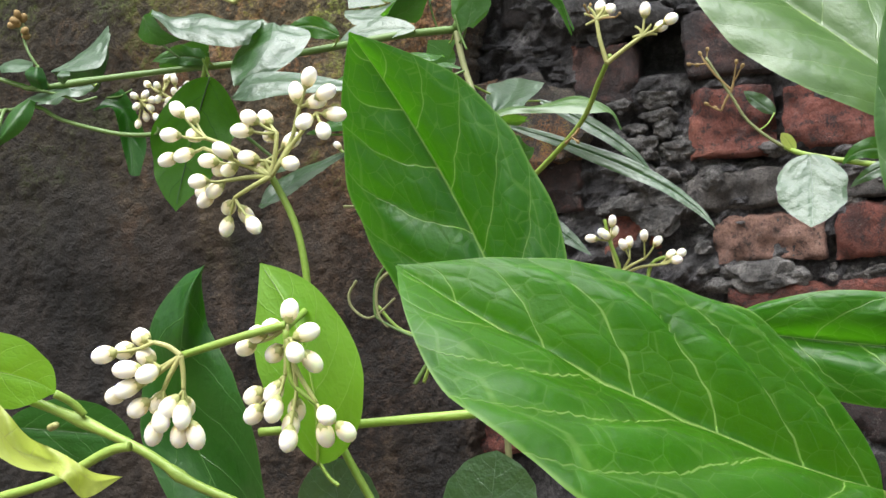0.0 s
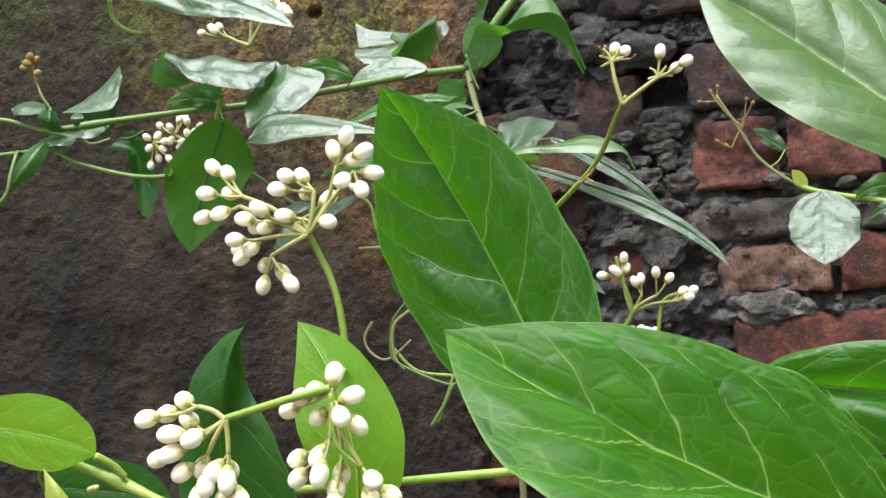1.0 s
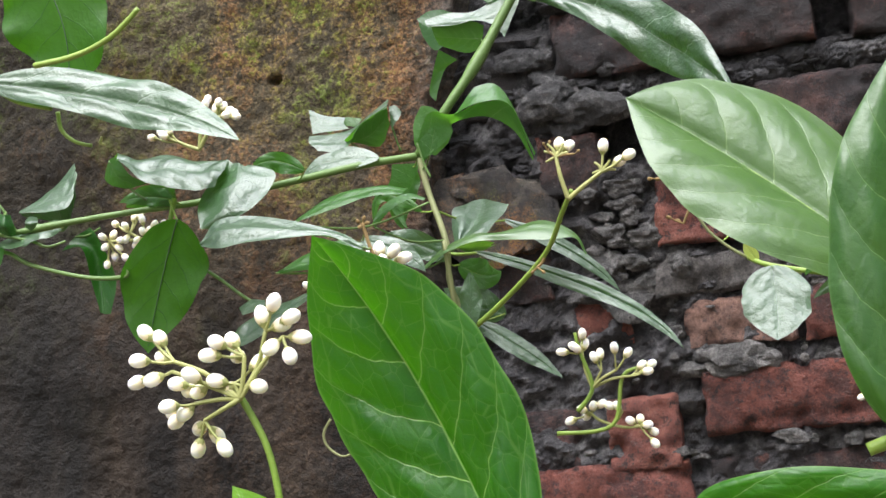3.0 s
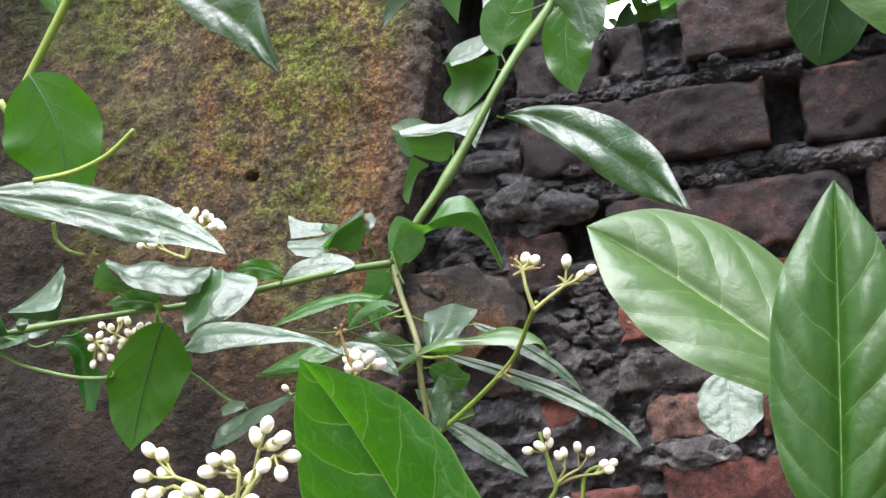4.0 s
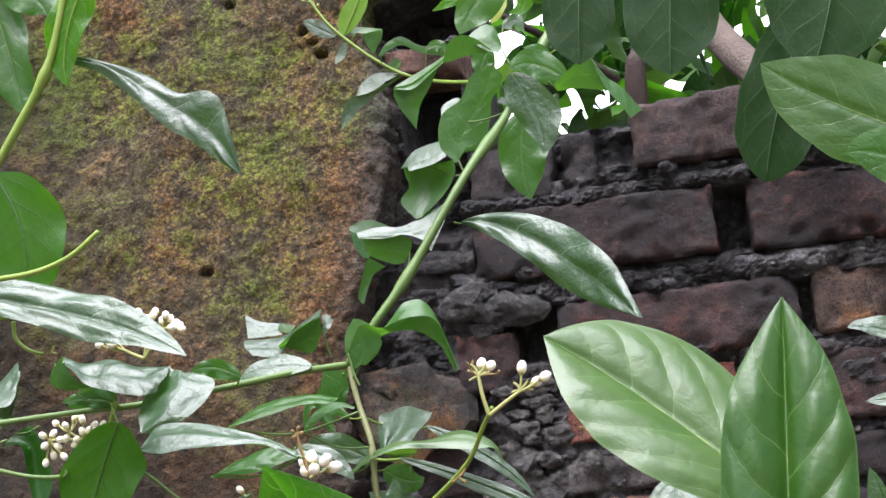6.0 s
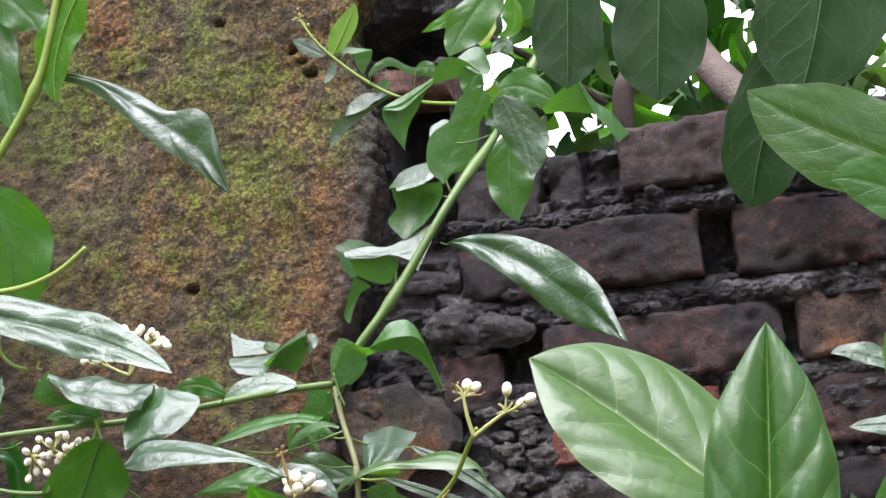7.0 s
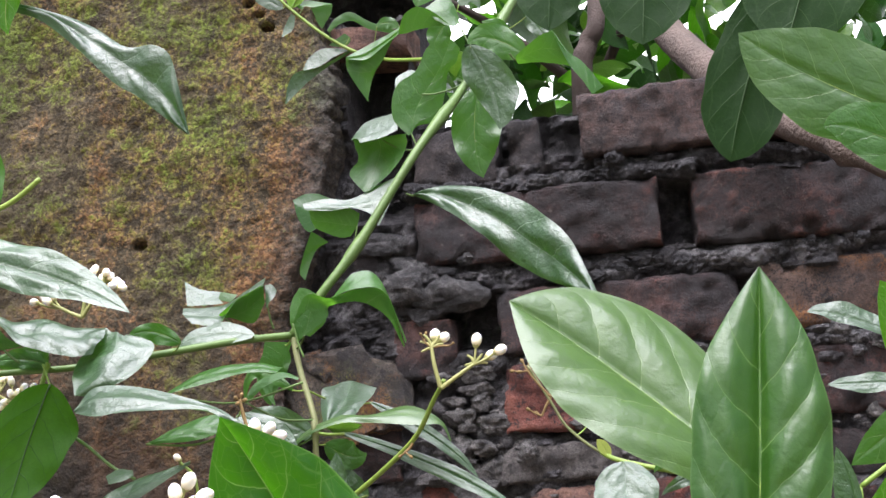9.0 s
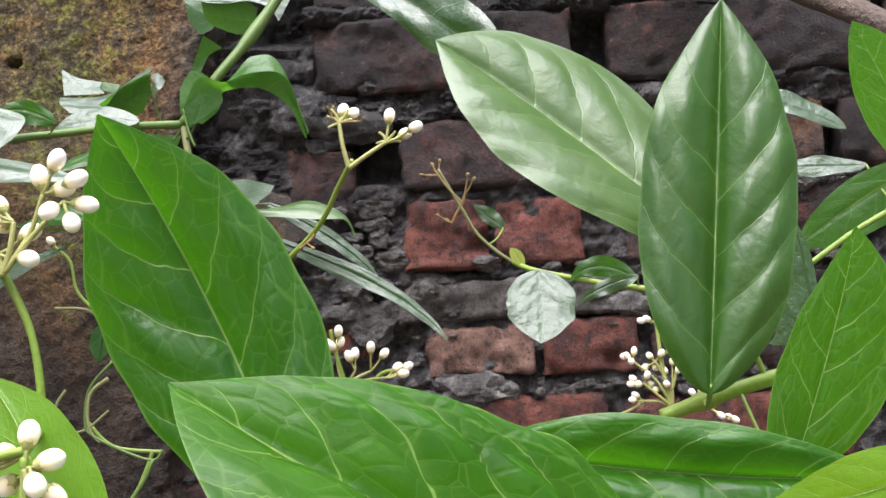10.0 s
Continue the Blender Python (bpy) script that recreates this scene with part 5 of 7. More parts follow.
curled_leaf(wallvine, [[[(0.0540, 0.2060, 1.5520), (0.0510, 0.2160, 1.5620), (0.0500, 0.2260, 1.5710), (0.0530, 0.2360, 1.5730)], [(0.0570, 0.2040, 1.5520), (0.0570, 0.2130, 1.5610), (0.0570, 0.2260, 1.5690), (0.0580, 0.2400, 1.5750)], [(0.0580, 0.2060, 1.5530), (0.0620, 0.2160, 1.5600), (0.0630, 0.2300, 1.5680), (0.0620, 0.2460, 1.5760)], [(0.0650, 0.2040, 1.5530), (0.0690, 0.2130, 1.5600), (0.0710, 0.2270, 1.5670), (0.0700, 0.2380, 1.5730)], [(0.0700, 0.2060, 1.5530), (0.0740, 0.2150, 1.5600), (0.0770, 0.2250, 1.5650), (0.0790, 0.2320, 1.5700)]]], mat=LEAF_DEEP, rough=0.6, stalk=(0.049, 0.214, 1.548))
curled_leaf(wallvine, [[[(-0.018, 0.166, 1.569), (0.002, 0.166, 1.579), (0.028, 0.166, 1.582), (0.045, 0.166, 1.578)], [(-0.015, 0.16, 1.568), (0.006, 0.16, 1.576), (0.03, 0.16, 1.579), (0.045, 0.16, 1.577)], [(-0.013, 0.156, 1.568), (0.01, 0.156, 1.573), (0.031, 0.156, 1.576), (0.044, 0.156, 1.575)]]], mat=LEAF, rough=0.8, stalk=(0.055, 0.164, 1.57))
leaf(wallvine, (-0.0722, 0.15, 1.586), (-0.085, 0.15, 1.5902), (-0.1045, 0.15, 1.5898), (-0.0883, 0.15, 1.586), (-0.0881, 0.15, 1.5964), mat=LEAF, wave=0.04, stalk=(-0.0724, 0.1562, 1.5851))
leaf(wallvine, (-0.0102, 0.17, 1.5951), (-0.0243, 0.17, 1.6019), (-0.039, 0.17, 1.5999), (-0.0246, 0.17, 1.5959), (-0.0241, 0.17, 1.6068), mat=LEAF, wave=0.04, stalk=(-0.0195, 0.1825, 1.5924))
leaf(wallvine, (0.0199, 0.2, 1.6001), (-0.003, 0.2, 1.6023), (-0.0233, 0.2, 1.5963), (-0.0018, 0.1955, 1.5955), (-0.0009, 0.2045, 1.6088), mat=LEAF_DEEP, wave=0.02, stalk=(0.0179, 0.2038, 1.5984))
curled_leaf(wallvine, [[[(0.051, 0.33, 1.74), (0.054, 0.333, 1.727), (0.048, 0.331, 1.717), (0.057, 0.33, 1.704)], [(0.067, 0.336, 1.741), (0.068, 0.338, 1.733), (0.064, 0.335, 1.719), (0.059, 0.33, 1.704)], [(0.087, 0.33, 1.74), (0.085, 0.332, 1.729), (0.076, 0.33, 1.716), (0.062, 0.33, 1.705)]]], mat=LEAF, rough=0.6, stalk=(0.094, 0.334, 1.729))
curled_leaf(wallvine, [[[(0.049, 0.334, 1.74), (0.059, 0.34, 1.753), (0.079, 0.338, 1.757)], [(0.055, 0.328, 1.739), (0.069, 0.33, 1.744), (0.081, 0.331, 1.75)], [(0.057, 0.324, 1.735), (0.072, 0.323, 1.737), (0.082, 0.326, 1.742)]]], mat=LEAF_DEEP, rough=0.6)
leaf(wallvine, (0.1371, 0.28, 1.7773), (0.1479, 0.28, 1.7511), (0.1517, 0.28, 1.7227), (0.1671, 0.2765, 1.7403), (0.1299, 0.2853, 1.7661), mat=LEAF_DEEP, wave=0.03, stalk=(0.1353, 0.295, 1.7639))
leaf(wallvine, (0.1331, 0.352, 1.7733), (0.1286, 0.352, 1.7441), (0.1326, 0.352, 1.7114), (0.147, 0.352, 1.7437), (0.1132, 0.352, 1.7461), mat=LEAF, wave=0.04, stalk=(0.1491, 0.315, 1.7951))
leaf(wallvine, (0.17, 0.3, 1.7736), (0.1512, 0.3, 1.7864), (0.1335, 0.3, 1.7852), (0.1502, 0.3, 1.7748), (0.1504, 0.3, 1.7976), mat=LEAF, wave=0.04, stalk=(0.1422, 0.305, 1.7795))
curled_leaf(wallvine, [[[(0.1053, 0.24, 1.6785), (0.1242, 0.235, 1.6811), (0.1551, 0.219, 1.6706), (0.1774, 0.203, 1.6542), (0.1926, 0.188, 1.6346), (0.2045, 0.172, 1.6028)], [(0.1053, 0.24, 1.6779), (0.1239, 0.233, 1.6734), (0.1507, 0.219, 1.6569), (0.1725, 0.205, 1.6373), (0.189, 0.19, 1.6211), (0.2045, 0.172, 1.6028)], [(0.1052, 0.24, 1.6772), (0.124, 0.228, 1.6645), (0.1424, 0.216, 1.6487), (0.16, 0.214, 1.6312), (0.1802, 0.2, 1.6166), (0.2044, 0.172, 1.6025)]]], mat=LEAF_DEEP, rough=1.7, stalk=(0.1006, 0.235, 1.6781))
leaf(wallvine, (-0.062, 0.13, 1.575), (-0.074, 0.134, 1.551), (-0.085, 0.13, 1.512), (-0.096, 0.13, 1.548), (-0.049, 0.13, 1.552), mat=LEAF_BACKLIT, at=0.4, point=0.95, wave=0.03, quilt=0.8, stalk=(-0.071, 0.14, 1.586))
curled_leaf(wallvine, [[[(-0.15, 0.166, 1.571), (-0.139, 0.167, 1.571), (-0.137, 0.17, 1.555), (-0.133, 0.17, 1.536)], [(-0.145, 0.172, 1.578), (-0.136, 0.174, 1.57), (-0.133, 0.174, 1.553), (-0.13, 0.17, 1.535)], [(-0.137, 0.174, 1.582), (-0.129, 0.17, 1.573), (-0.122, 0.17, 1.552), (-0.127, 0.17, 1.535)]]], mat=LEAF_DARK, rough=0.9, stalk=(-0.131, 0.174, 1.581))
leaf(wallvine, (-0.1426, 0.16, 1.5839), (-0.162, 0.16, 1.5813), (-0.18, 0.16, 1.5764), (-0.1604, 0.157, 1.5764), (-0.1635, 0.163, 1.5863), mat=LEAF_DEEP, wave=0.04, stalk=(-0.1334, 0.1375, 1.5815))
curled_leaf(wallvine, [[[(0.0390, 0.1960, 1.5410), (0.0510, 0.1960, 1.5490), (0.0680, 0.1940, 1.5540), (0.0810, 0.1940, 1.5530), (0.0990, 0.1980, 1.5570), (0.1110, 0.1980, 1.5540), (0.1200, 0.1940, 1.5470), (0.1240, 0.1900, 1.5380)], [(0.0410, 0.1920, 1.5400), (0.0520, 0.1910, 1.5480), (0.0680, 0.1900, 1.5530), (0.0820, 0.1880, 1.5520), (0.1000, 0.1900, 1.5530), (0.1120, 0.1900, 1.5510), (0.1200, 0.1900, 1.5460), (0.1240, 0.1890, 1.5370)], [(0.0410, 0.1900, 1.5390), (0.0540, 0.1880, 1.5460), (0.0690, 0.1860, 1.5500), (0.0820, 0.1860, 1.5490), (0.1010, 0.1840, 1.5470), (0.1130, 0.1850, 1.5460), (0.1200, 0.1870, 1.5450), (0.1240, 0.1880, 1.5370)]]], mat=LEAF_SATIN, rough=0.5, stalk=(0.053, 0.1912, 1.5448))
curled_leaf(wallvine, [[[(0.0490, 0.2000, 1.5460), (0.0660, 0.1980, 1.5510), (0.0770, 0.1980, 1.5490)], [(0.0550, 0.2020, 1.5490), (0.0640, 0.2040, 1.5480), (0.0740, 0.2020, 1.5480)], [(0.0600, 0.2040, 1.5460), (0.0650, 0.2060, 1.5450), (0.0770, 0.2020, 1.5480)]]], mat=LEAF_SATIN, rough=0.3)
leaf(wallvine, (0.0649, 0.2, 1.546), (0.1236, 0.2, 1.5206), (0.1652, 0.193, 1.4867), (0.1259, 0.2021, 1.5233), (0.1212, 0.1973, 1.5171), mat=LEAF_DEEP, wave=0.008, stalk=(0.0513, 0.2, 1.5464))
leaf(wallvine, (0.0705, 0.25, 1.5641), (0.1031, 0.25, 1.5444), (0.1299, 0.25, 1.5179), (0.1057, 0.2517, 1.5471), (0.1009, 0.2479, 1.5411), mat=LEAF_DEEP, wave=0.008, stalk=(0.0454, 0.2062, 1.5698))
leaf(wallvine, (0.0613, 0.2, 1.5108), (0.0815, 0.2, 1.4967), (0.1038, 0.2, 1.4778), (0.0841, 0.2024, 1.5002), (0.0777, 0.1976, 1.4934), mat=LEAF_DEEP, wave=0.01)
leaf(wallvine, (0.0612, 0.19, 1.5056), (0.0634, 0.19, 1.5211), (0.0642, 0.19, 1.5352), (0.0578, 0.19, 1.5207), (0.0689, 0.19, 1.5205), mat=LEAF_DEEP, wave=0.04, stalk=(0.0642, 0.1925, 1.5082))
leaf(wallvine, (0.0762, 0.21, 1.5123), (0.061, 0.21, 1.5183), (0.0445, 0.21, 1.5291), (0.0571, 0.21, 1.5111), (0.0651, 0.21, 1.5271), mat=LEAF_DEEP, wave=0.04, stalk=(0.0576, 0.2, 1.5123))
leaf(wallvine, (0.0537, 0.21, 1.5405), (0.0651, 0.21, 1.5338), (0.076, 0.21, 1.5346), (0.0667, 0.21, 1.5422), (0.0635, 0.21, 1.5266), mat=LEAF, wave=0.04, stalk=(0.0512, 0.2, 1.5412))
leaf(wallvine, (0.041, 0.24, 1.5451), (0.0201, 0.24, 1.557), (-0.0042, 0.24, 1.5547), (0.0193, 0.24, 1.5489), (0.0242, 0.24, 1.5637), mat=LEAF_DEEP, wave=0.04, stalk=(0.049, 0.2025, 1.5589))
leaf(wallvine, (0.0336, 0.12, 1.5529), (0.0493, 0.12, 1.5468), (0.0626, 0.12, 1.5349), (0.0532, 0.1221, 1.55), (0.0456, 0.1172, 1.5426), mat=LEAF_DEEP, wave=0.02, stalk=(0.0422, 0.102, 1.5547))
leaf(wallvine, (0.022, 0.25, 1.6008), (0.0135, 0.25, 1.5845), (0.0137, 0.25, 1.5655), (0.0248, 0.25, 1.5865), (0.0064, 0.25, 1.5836), mat=LEAF, wave=0.04, stalk=(0.0367, 0.215, 1.6003))
leaf(wallvine, (0.0402, 0.2, 1.5695), (0.0219, 0.2, 1.5809), (0.0137, 0.2, 1.5632), (0.0247, 0.2, 1.5759), (0.0286, 0.2, 1.5826), mat=LEAF, wave=0.04, stalk=(0.0454, 0.2062, 1.5698))
curled_leaf(wallvine, [[[(-0.036, 0.12, 1.51), (-0.032, 0.124, 1.52), (-0.016, 0.126, 1.527), (0.01, 0.124, 1.533)], [(-0.036, 0.12, 1.51), (-0.027, 0.12, 1.516), (-0.011, 0.12, 1.524), (0.011, 0.12, 1.533)], [(-0.034, 0.118, 1.509), (-0.022, 0.116, 1.513), (-0.005, 0.116, 1.522), (0.011, 0.12, 1.532)]]], mat=LEAF_DEEP, rough=1.2, stalk=(-0.012, 0.124, 1.527))
curled_leaf(wallvine, [[[(-0.035, 0.131, 1.529), (-0.029, 0.132, 1.532), (-0.021, 0.13, 1.531)], [(-0.033, 0.128, 1.527), (-0.027, 0.128, 1.529), (-0.02, 0.128, 1.529)], [(-0.031, 0.125, 1.525), (-0.025, 0.125, 1.526), (-0.02, 0.128, 1.528)]]], mat=LEAF_DEEP, rough=0.8)
leaf(wallvine, (0.209, 0.2505, 1.5226), (0.2097, 0.24, 1.5056), (0.2082, 0.2266, 1.485), (0.2266, 0.2409, 1.5063), (0.1923, 0.2409, 1.5079), mat=LEAF_DEEP, wave=0.03, point=0.8, quilt=1.6, stalk=(0.2124, 0.2588, 1.5217))
leaf(wallvine, (0.258, 0.25, 1.5162), (0.2413, 0.25, 1.5227), (0.2246, 0.25, 1.5154), (0.241, 0.25, 1.5175), (0.243, 0.25, 1.5281), mat=LEAF, wave=0.04, stalk=(0.2543, 0.245, 1.5116))
leaf(wallvine, (0.2586, 0.24, 1.5166), (0.2429, 0.24, 1.5126), (0.2276, 0.24, 1.5034), (0.2455, 0.24, 1.5088), (0.2431, 0.24, 1.5162), mat=LEAF_DEEP, wave=0.04, stalk=(0.2581, 0.2438, 1.5108))
leaf(wallvine, (0.1926, 0.28, 1.5478), (0.1847, 0.28, 1.554), (0.1769, 0.28, 1.5614), (0.1831, 0.28, 1.551), (0.1882, 0.28, 1.5575), mat=LEAF_DEEP, wave=0.04, stalk=(0.1846, 0.27, 1.5388))
leaf(wallvine, (0.1342, 0.36, 1.8893), (0.1106, 0.36, 1.8634), (0.0934, 0.36, 1.8366), (0.124, 0.36, 1.8508), (0.0944, 0.36, 1.8638), mat=LEAF, wave=0.04, stalk=(0.1817, 0.36, 1.8648))
leaf(wallvine, (0.0894, 0.5, 1.927), (0.0723, 0.5, 1.9198), (0.0484, 0.5, 1.9122), (0.0694, 0.5, 1.9138), (0.0704, 0.5, 1.9265), mat=LEAF_BRIGHT, wave=0.04)
leaf(wallvine, (0.1134, 0.45, 1.9016), (0.1096, 0.45, 1.8883), (0.1031, 0.45, 1.8745), (0.1156, 0.45, 1.8851), (0.1053, 0.45, 1.8899), mat=LEAF_YELLOW, wave=0.04)
leaf(wallvine, (0.1156, 0.42, 1.8585), (0.1246, 0.42, 1.8638), (0.1313, 0.42, 1.8526), (0.1228, 0.42, 1.8681), (0.1218, 0.42, 1.8566), mat=LEAF_DEEP, wave=0.04, stalk=(0.1008, 0.425, 1.8207))
leaf(wallvine, (0.1252, 0.5, 1.9336), (0.1254, 0.5, 1.9091), (0.1107, 0.5, 1.9007), (0.1322, 0.5, 1.9081), (0.117, 0.5, 1.9202), mat=LEAF_BRIGHT, wave=0.04)
leaf(wallvine, (0.1144, 0.36, 1.8231), (0.1078, 0.36, 1.8158), (0.105, 0.36, 1.8059), (0.1156, 0.36, 1.8127), (0.1001, 0.36, 1.819), mat=LEAF, wave=0.04, stalk=(0.1107, 0.4, 1.8116))
leaf(wallvine, (0.1549, 0.31, 1.7814), (0.1543, 0.31, 1.7949), (0.142, 0.31, 1.8025), (0.1485, 0.31, 1.7919), (0.1599, 0.31, 1.796), mat=LEAF, wave=0.04, stalk=(0.1456, 0.31, 1.7873))
leaf(wallvine, (0.1725, 0.3, 1.8004), (0.1772, 0.3, 1.7921), (0.1868, 0.3, 1.7794), (0.1818, 0.3, 1.7953), (0.1717, 0.3, 1.7911), mat=LEAF_DEEP, wave=0.04, stalk=(0.1491, 0.315, 1.7951))
curled_leaf(wallvine, [[[(-0.1177, 0.178, 1.7938), (-0.0893, 0.181, 1.7893), (-0.0618, 0.182, 1.777), (-0.0409, 0.179, 1.7612), (-0.0226, 0.175, 1.7588), (-0.0126, 0.175, 1.7468), (-0.0058, 0.178, 1.7079)], [(-0.1177, 0.178, 1.7935), (-0.0879, 0.178, 1.7847), (-0.062, 0.178, 1.7676), (-0.0435, 0.178, 1.7529), (-0.0286, 0.178, 1.7408), (-0.0157, 0.178, 1.7258), (-0.0058, 0.178, 1.7079)], [(-0.1177, 0.178, 1.7928), (-0.0905, 0.176, 1.7827), (-0.0673, 0.174, 1.7624), (-0.0473, 0.174, 1.7412), (-0.032, 0.177, 1.73), (-0.0177, 0.178, 1.7175), (-0.0058, 0.178, 1.7075)]]], mat=LEAF_DEEP, rough=1.5, stalk=(-0.1236, 0.178, 1.7842))
curled_leaf(wallvine, [[[(0.0436, 0.096, 1.5485), (0.0281, 0.102, 1.5567), (-0.0068, 0.105, 1.5678), (-0.0277, 0.103, 1.569), (-0.0357, 0.097, 1.5592)], [(0.0434, 0.095, 1.5475), (0.0272, 0.0965, 1.5561), (-0.0029, 0.095, 1.562), (-0.0224, 0.094, 1.5631), (-0.0348, 0.095, 1.5586)], [(0.0411, 0.095, 1.5464), (0.0255, 0.0935, 1.5549), (-0.003, 0.088, 1.5558), (-0.0213, 0.088, 1.555), (-0.0342, 0.095, 1.5572)]]], mat=LEAF_DEEP, stalk=(0.044, 0.102, 1.5474))
curled_leaf(wallvine, [[[(-0.0719, 0.15, 1.5979), (-0.0848, 0.15, 1.597), (-0.0996, 0.15, 1.5915)], [(-0.0735, 0.1515, 1.5913), (-0.0858, 0.1515, 1.5894), (-0.1006, 0.15, 1.5877)], [(-0.0743, 0.153, 1.5864), (-0.0866, 0.153, 1.5854), (-0.1012, 0.151, 1.5866)]]], mat=LEAF, stalk=(-0.0762, 0.155, 1.5849))
curled_leaf(wallvine, [[[(0.0434, 0.202, 1.5952), (0.0591, 0.203, 1.6066), (0.0609, 0.204, 1.6131), (0.0778, 0.205, 1.6141), (0.0911, 0.207, 1.6054), (0.0991, 0.208, 1.5886)], [(0.0411, 0.201, 1.6051), (0.0494, 0.2, 1.6198), (0.0624, 0.199, 1.6168), (0.0781, 0.199, 1.6206), (0.0923, 0.2025, 1.617), (0.1, 0.207, 1.59)]], [[(0.0624, 0.199, 1.6168), (0.0781, 0.199, 1.6209), (0.092, 0.2025, 1.6174), (0.1007, 0.207, 1.5905)], [(0.0646, 0.204, 1.62), (0.0744, 0.209, 1.631), (0.0875, 0.21, 1.6269), (0.1008, 0.2085, 1.5922)]]], mat=LEAF, rough=0.7, stalk=(0.0467, 0.2, 1.5864))
curled_leaf(wallvine, [[[(0.0428, 0.202, 1.5956), (0.0396, 0.201, 1.6068), (0.0409, 0.202, 1.6178), (0.0452, 0.202, 1.624)], [(0.0469, 0.202, 1.5983), (0.05, 0.202, 1.6074), (0.0519, 0.202, 1.6167), (0.0491, 0.202, 1.6233)], [(0.0498, 0.203, 1.5975), (0.0584, 0.204, 1.6052), (0.0577, 0.204, 1.6147), (0.0529, 0.203, 1.6211)]]], mat=LEAF, rough=0.6, stalk=(0.039, 0.2131, 1.5925))
curled_leaf(wallvine, [[[(0.014, 0.24, 1.6012), (0.0121, 0.24, 1.5931), (0.0079, 0.24, 1.5846), (0.0127, 0.24, 1.5734), (0.0177, 0.24, 1.5655)], [(0.0295, 0.242, 1.5999), (0.0256, 0.242, 1.592), (0.021, 0.242, 1.5842), (0.0171, 0.2415, 1.5747), (0.0191, 0.24, 1.565)]]], mat=LEAF, rough=0.6, stalk=(0.0367, 0.215, 1.6003))
curled_leaf(wallvine, [[[(0.0222, 0.17, 1.5633), (0.0277, 0.174, 1.5724), (0.041, 0.174, 1.5769), (0.051, 0.172, 1.5732)], [(0.024, 0.17, 1.5619), (0.0334, 0.17, 1.5697), (0.0435, 0.17, 1.5735), (0.0508, 0.17, 1.572)]]], mat=LEAF, rough=0.5, stalk=(0.0529, 0.19, 1.5525))
curled_leaf(wallvine, [[[(0.0794, 0.331, 1.7127), (0.0658, 0.332, 1.708), (0.0483, 0.33, 1.7001), (0.0331, 0.329, 1.7013), (0.0172, 0.327, 1.6993)], [(0.0792, 0.327, 1.7039), (0.0662, 0.326, 1.6965), (0.0492, 0.325, 1.6949), (0.034, 0.324, 1.6945), (0.0183, 0.325, 1.6962)], [(0.0676, 0.321, 1.6792), (0.0616, 0.322, 1.688), (0.0494, 0.3235, 1.6927), (0.036, 0.323, 1.6919), (0.0192, 0.3245, 1.6944)]]], mat=LEAF_DEEP, rough=0.6)
curled_leaf(wallvine, [[[(0.0544, 0.327, 1.6897), (0.045, 0.326, 1.6944), (0.0336, 0.3255, 1.6937), (0.0208, 0.327, 1.6951)], [(0.0519, 0.329, 1.682), (0.0416, 0.329, 1.6839), (0.0322, 0.3285, 1.686), (0.0219, 0.3285, 1.6883)], [(0.0467, 0.331, 1.6757), (0.0394, 0.331, 1.6757), (0.0293, 0.331, 1.6803), (0.0239, 0.33, 1.683)]]], mat=LEAF, rough=0.6, stalk=(0.048, 0.327, 1.6639))
curled_leaf(wallvine, [[[(0.0206, 0.403, 1.7171), (0.0105, 0.404, 1.7227), (-0.0001, 0.404, 1.7239), (-0.0092, 0.402, 1.7195)], [(0.0166, 0.401, 1.7072), (0.007, 0.401, 1.7091), (-0.0012, 0.401, 1.7126), (-0.0077, 0.401, 1.7175)], [(0.01, 0.4, 1.6986), (0.0022, 0.4, 1.6957), (-0.0048, 0.4, 1.7053), (-0.0072, 0.4, 1.7147)]]], mat=LEAF_DARK, rough=0.6)
curled_leaf(wallvine, [[[(-0.0009, 0.42, 1.7002), (-0.0071, 0.42, 1.6835), (-0.0105, 0.42, 1.6713), (-0.0074, 0.42, 1.6655)], [(0.0112, 0.4225, 1.6916), (0.0023, 0.4225, 1.6871), (-0.0028, 0.4215, 1.6769), (-0.0066, 0.42, 1.665)]]], mat=LEAF, rough=0.5)
curled_leaf(wallvine, [[[(0.0931, 0.3, 1.7299), (0.0836, 0.301, 1.743), (0.0862, 0.301, 1.7623), (0.1001, 0.3, 1.7712), (0.1078, 0.2985, 1.7849), (0.1188, 0.2975, 1.7899)], [(0.0949, 0.301, 1.7314), (0.0985, 0.302, 1.7469), (0.1075, 0.3015, 1.7607), (0.1148, 0.3005, 1.7708), (0.12, 0.299, 1.781), (0.1235, 0.2975, 1.7888)], [(0.0977, 0.302, 1.7365), (0.1105, 0.304, 1.7395), (0.1171, 0.3035, 1.7562), (0.1199, 0.3025, 1.7688), (0.126, 0.3, 1.7748), (0.1288, 0.298, 1.7825)]]], mat=LEAF, rough=0.7, stalk=(0.0991, 0.3, 1.721))
curled_leaf(wallvine, [[[(0.0844, 0.31, 1.7651), (0.0853, 0.314, 1.773), (0.0938, 0.315, 1.7772), (0.0986, 0.313, 1.7748)], [(0.0853, 0.309, 1.7639), (0.0903, 0.31, 1.767), (0.0954, 0.31, 1.7701), (0.0991, 0.31, 1.7735)]]], mat=LEAF_DEEP, rough=0.4, stalk=(0.1318, 0.29, 1.7561))
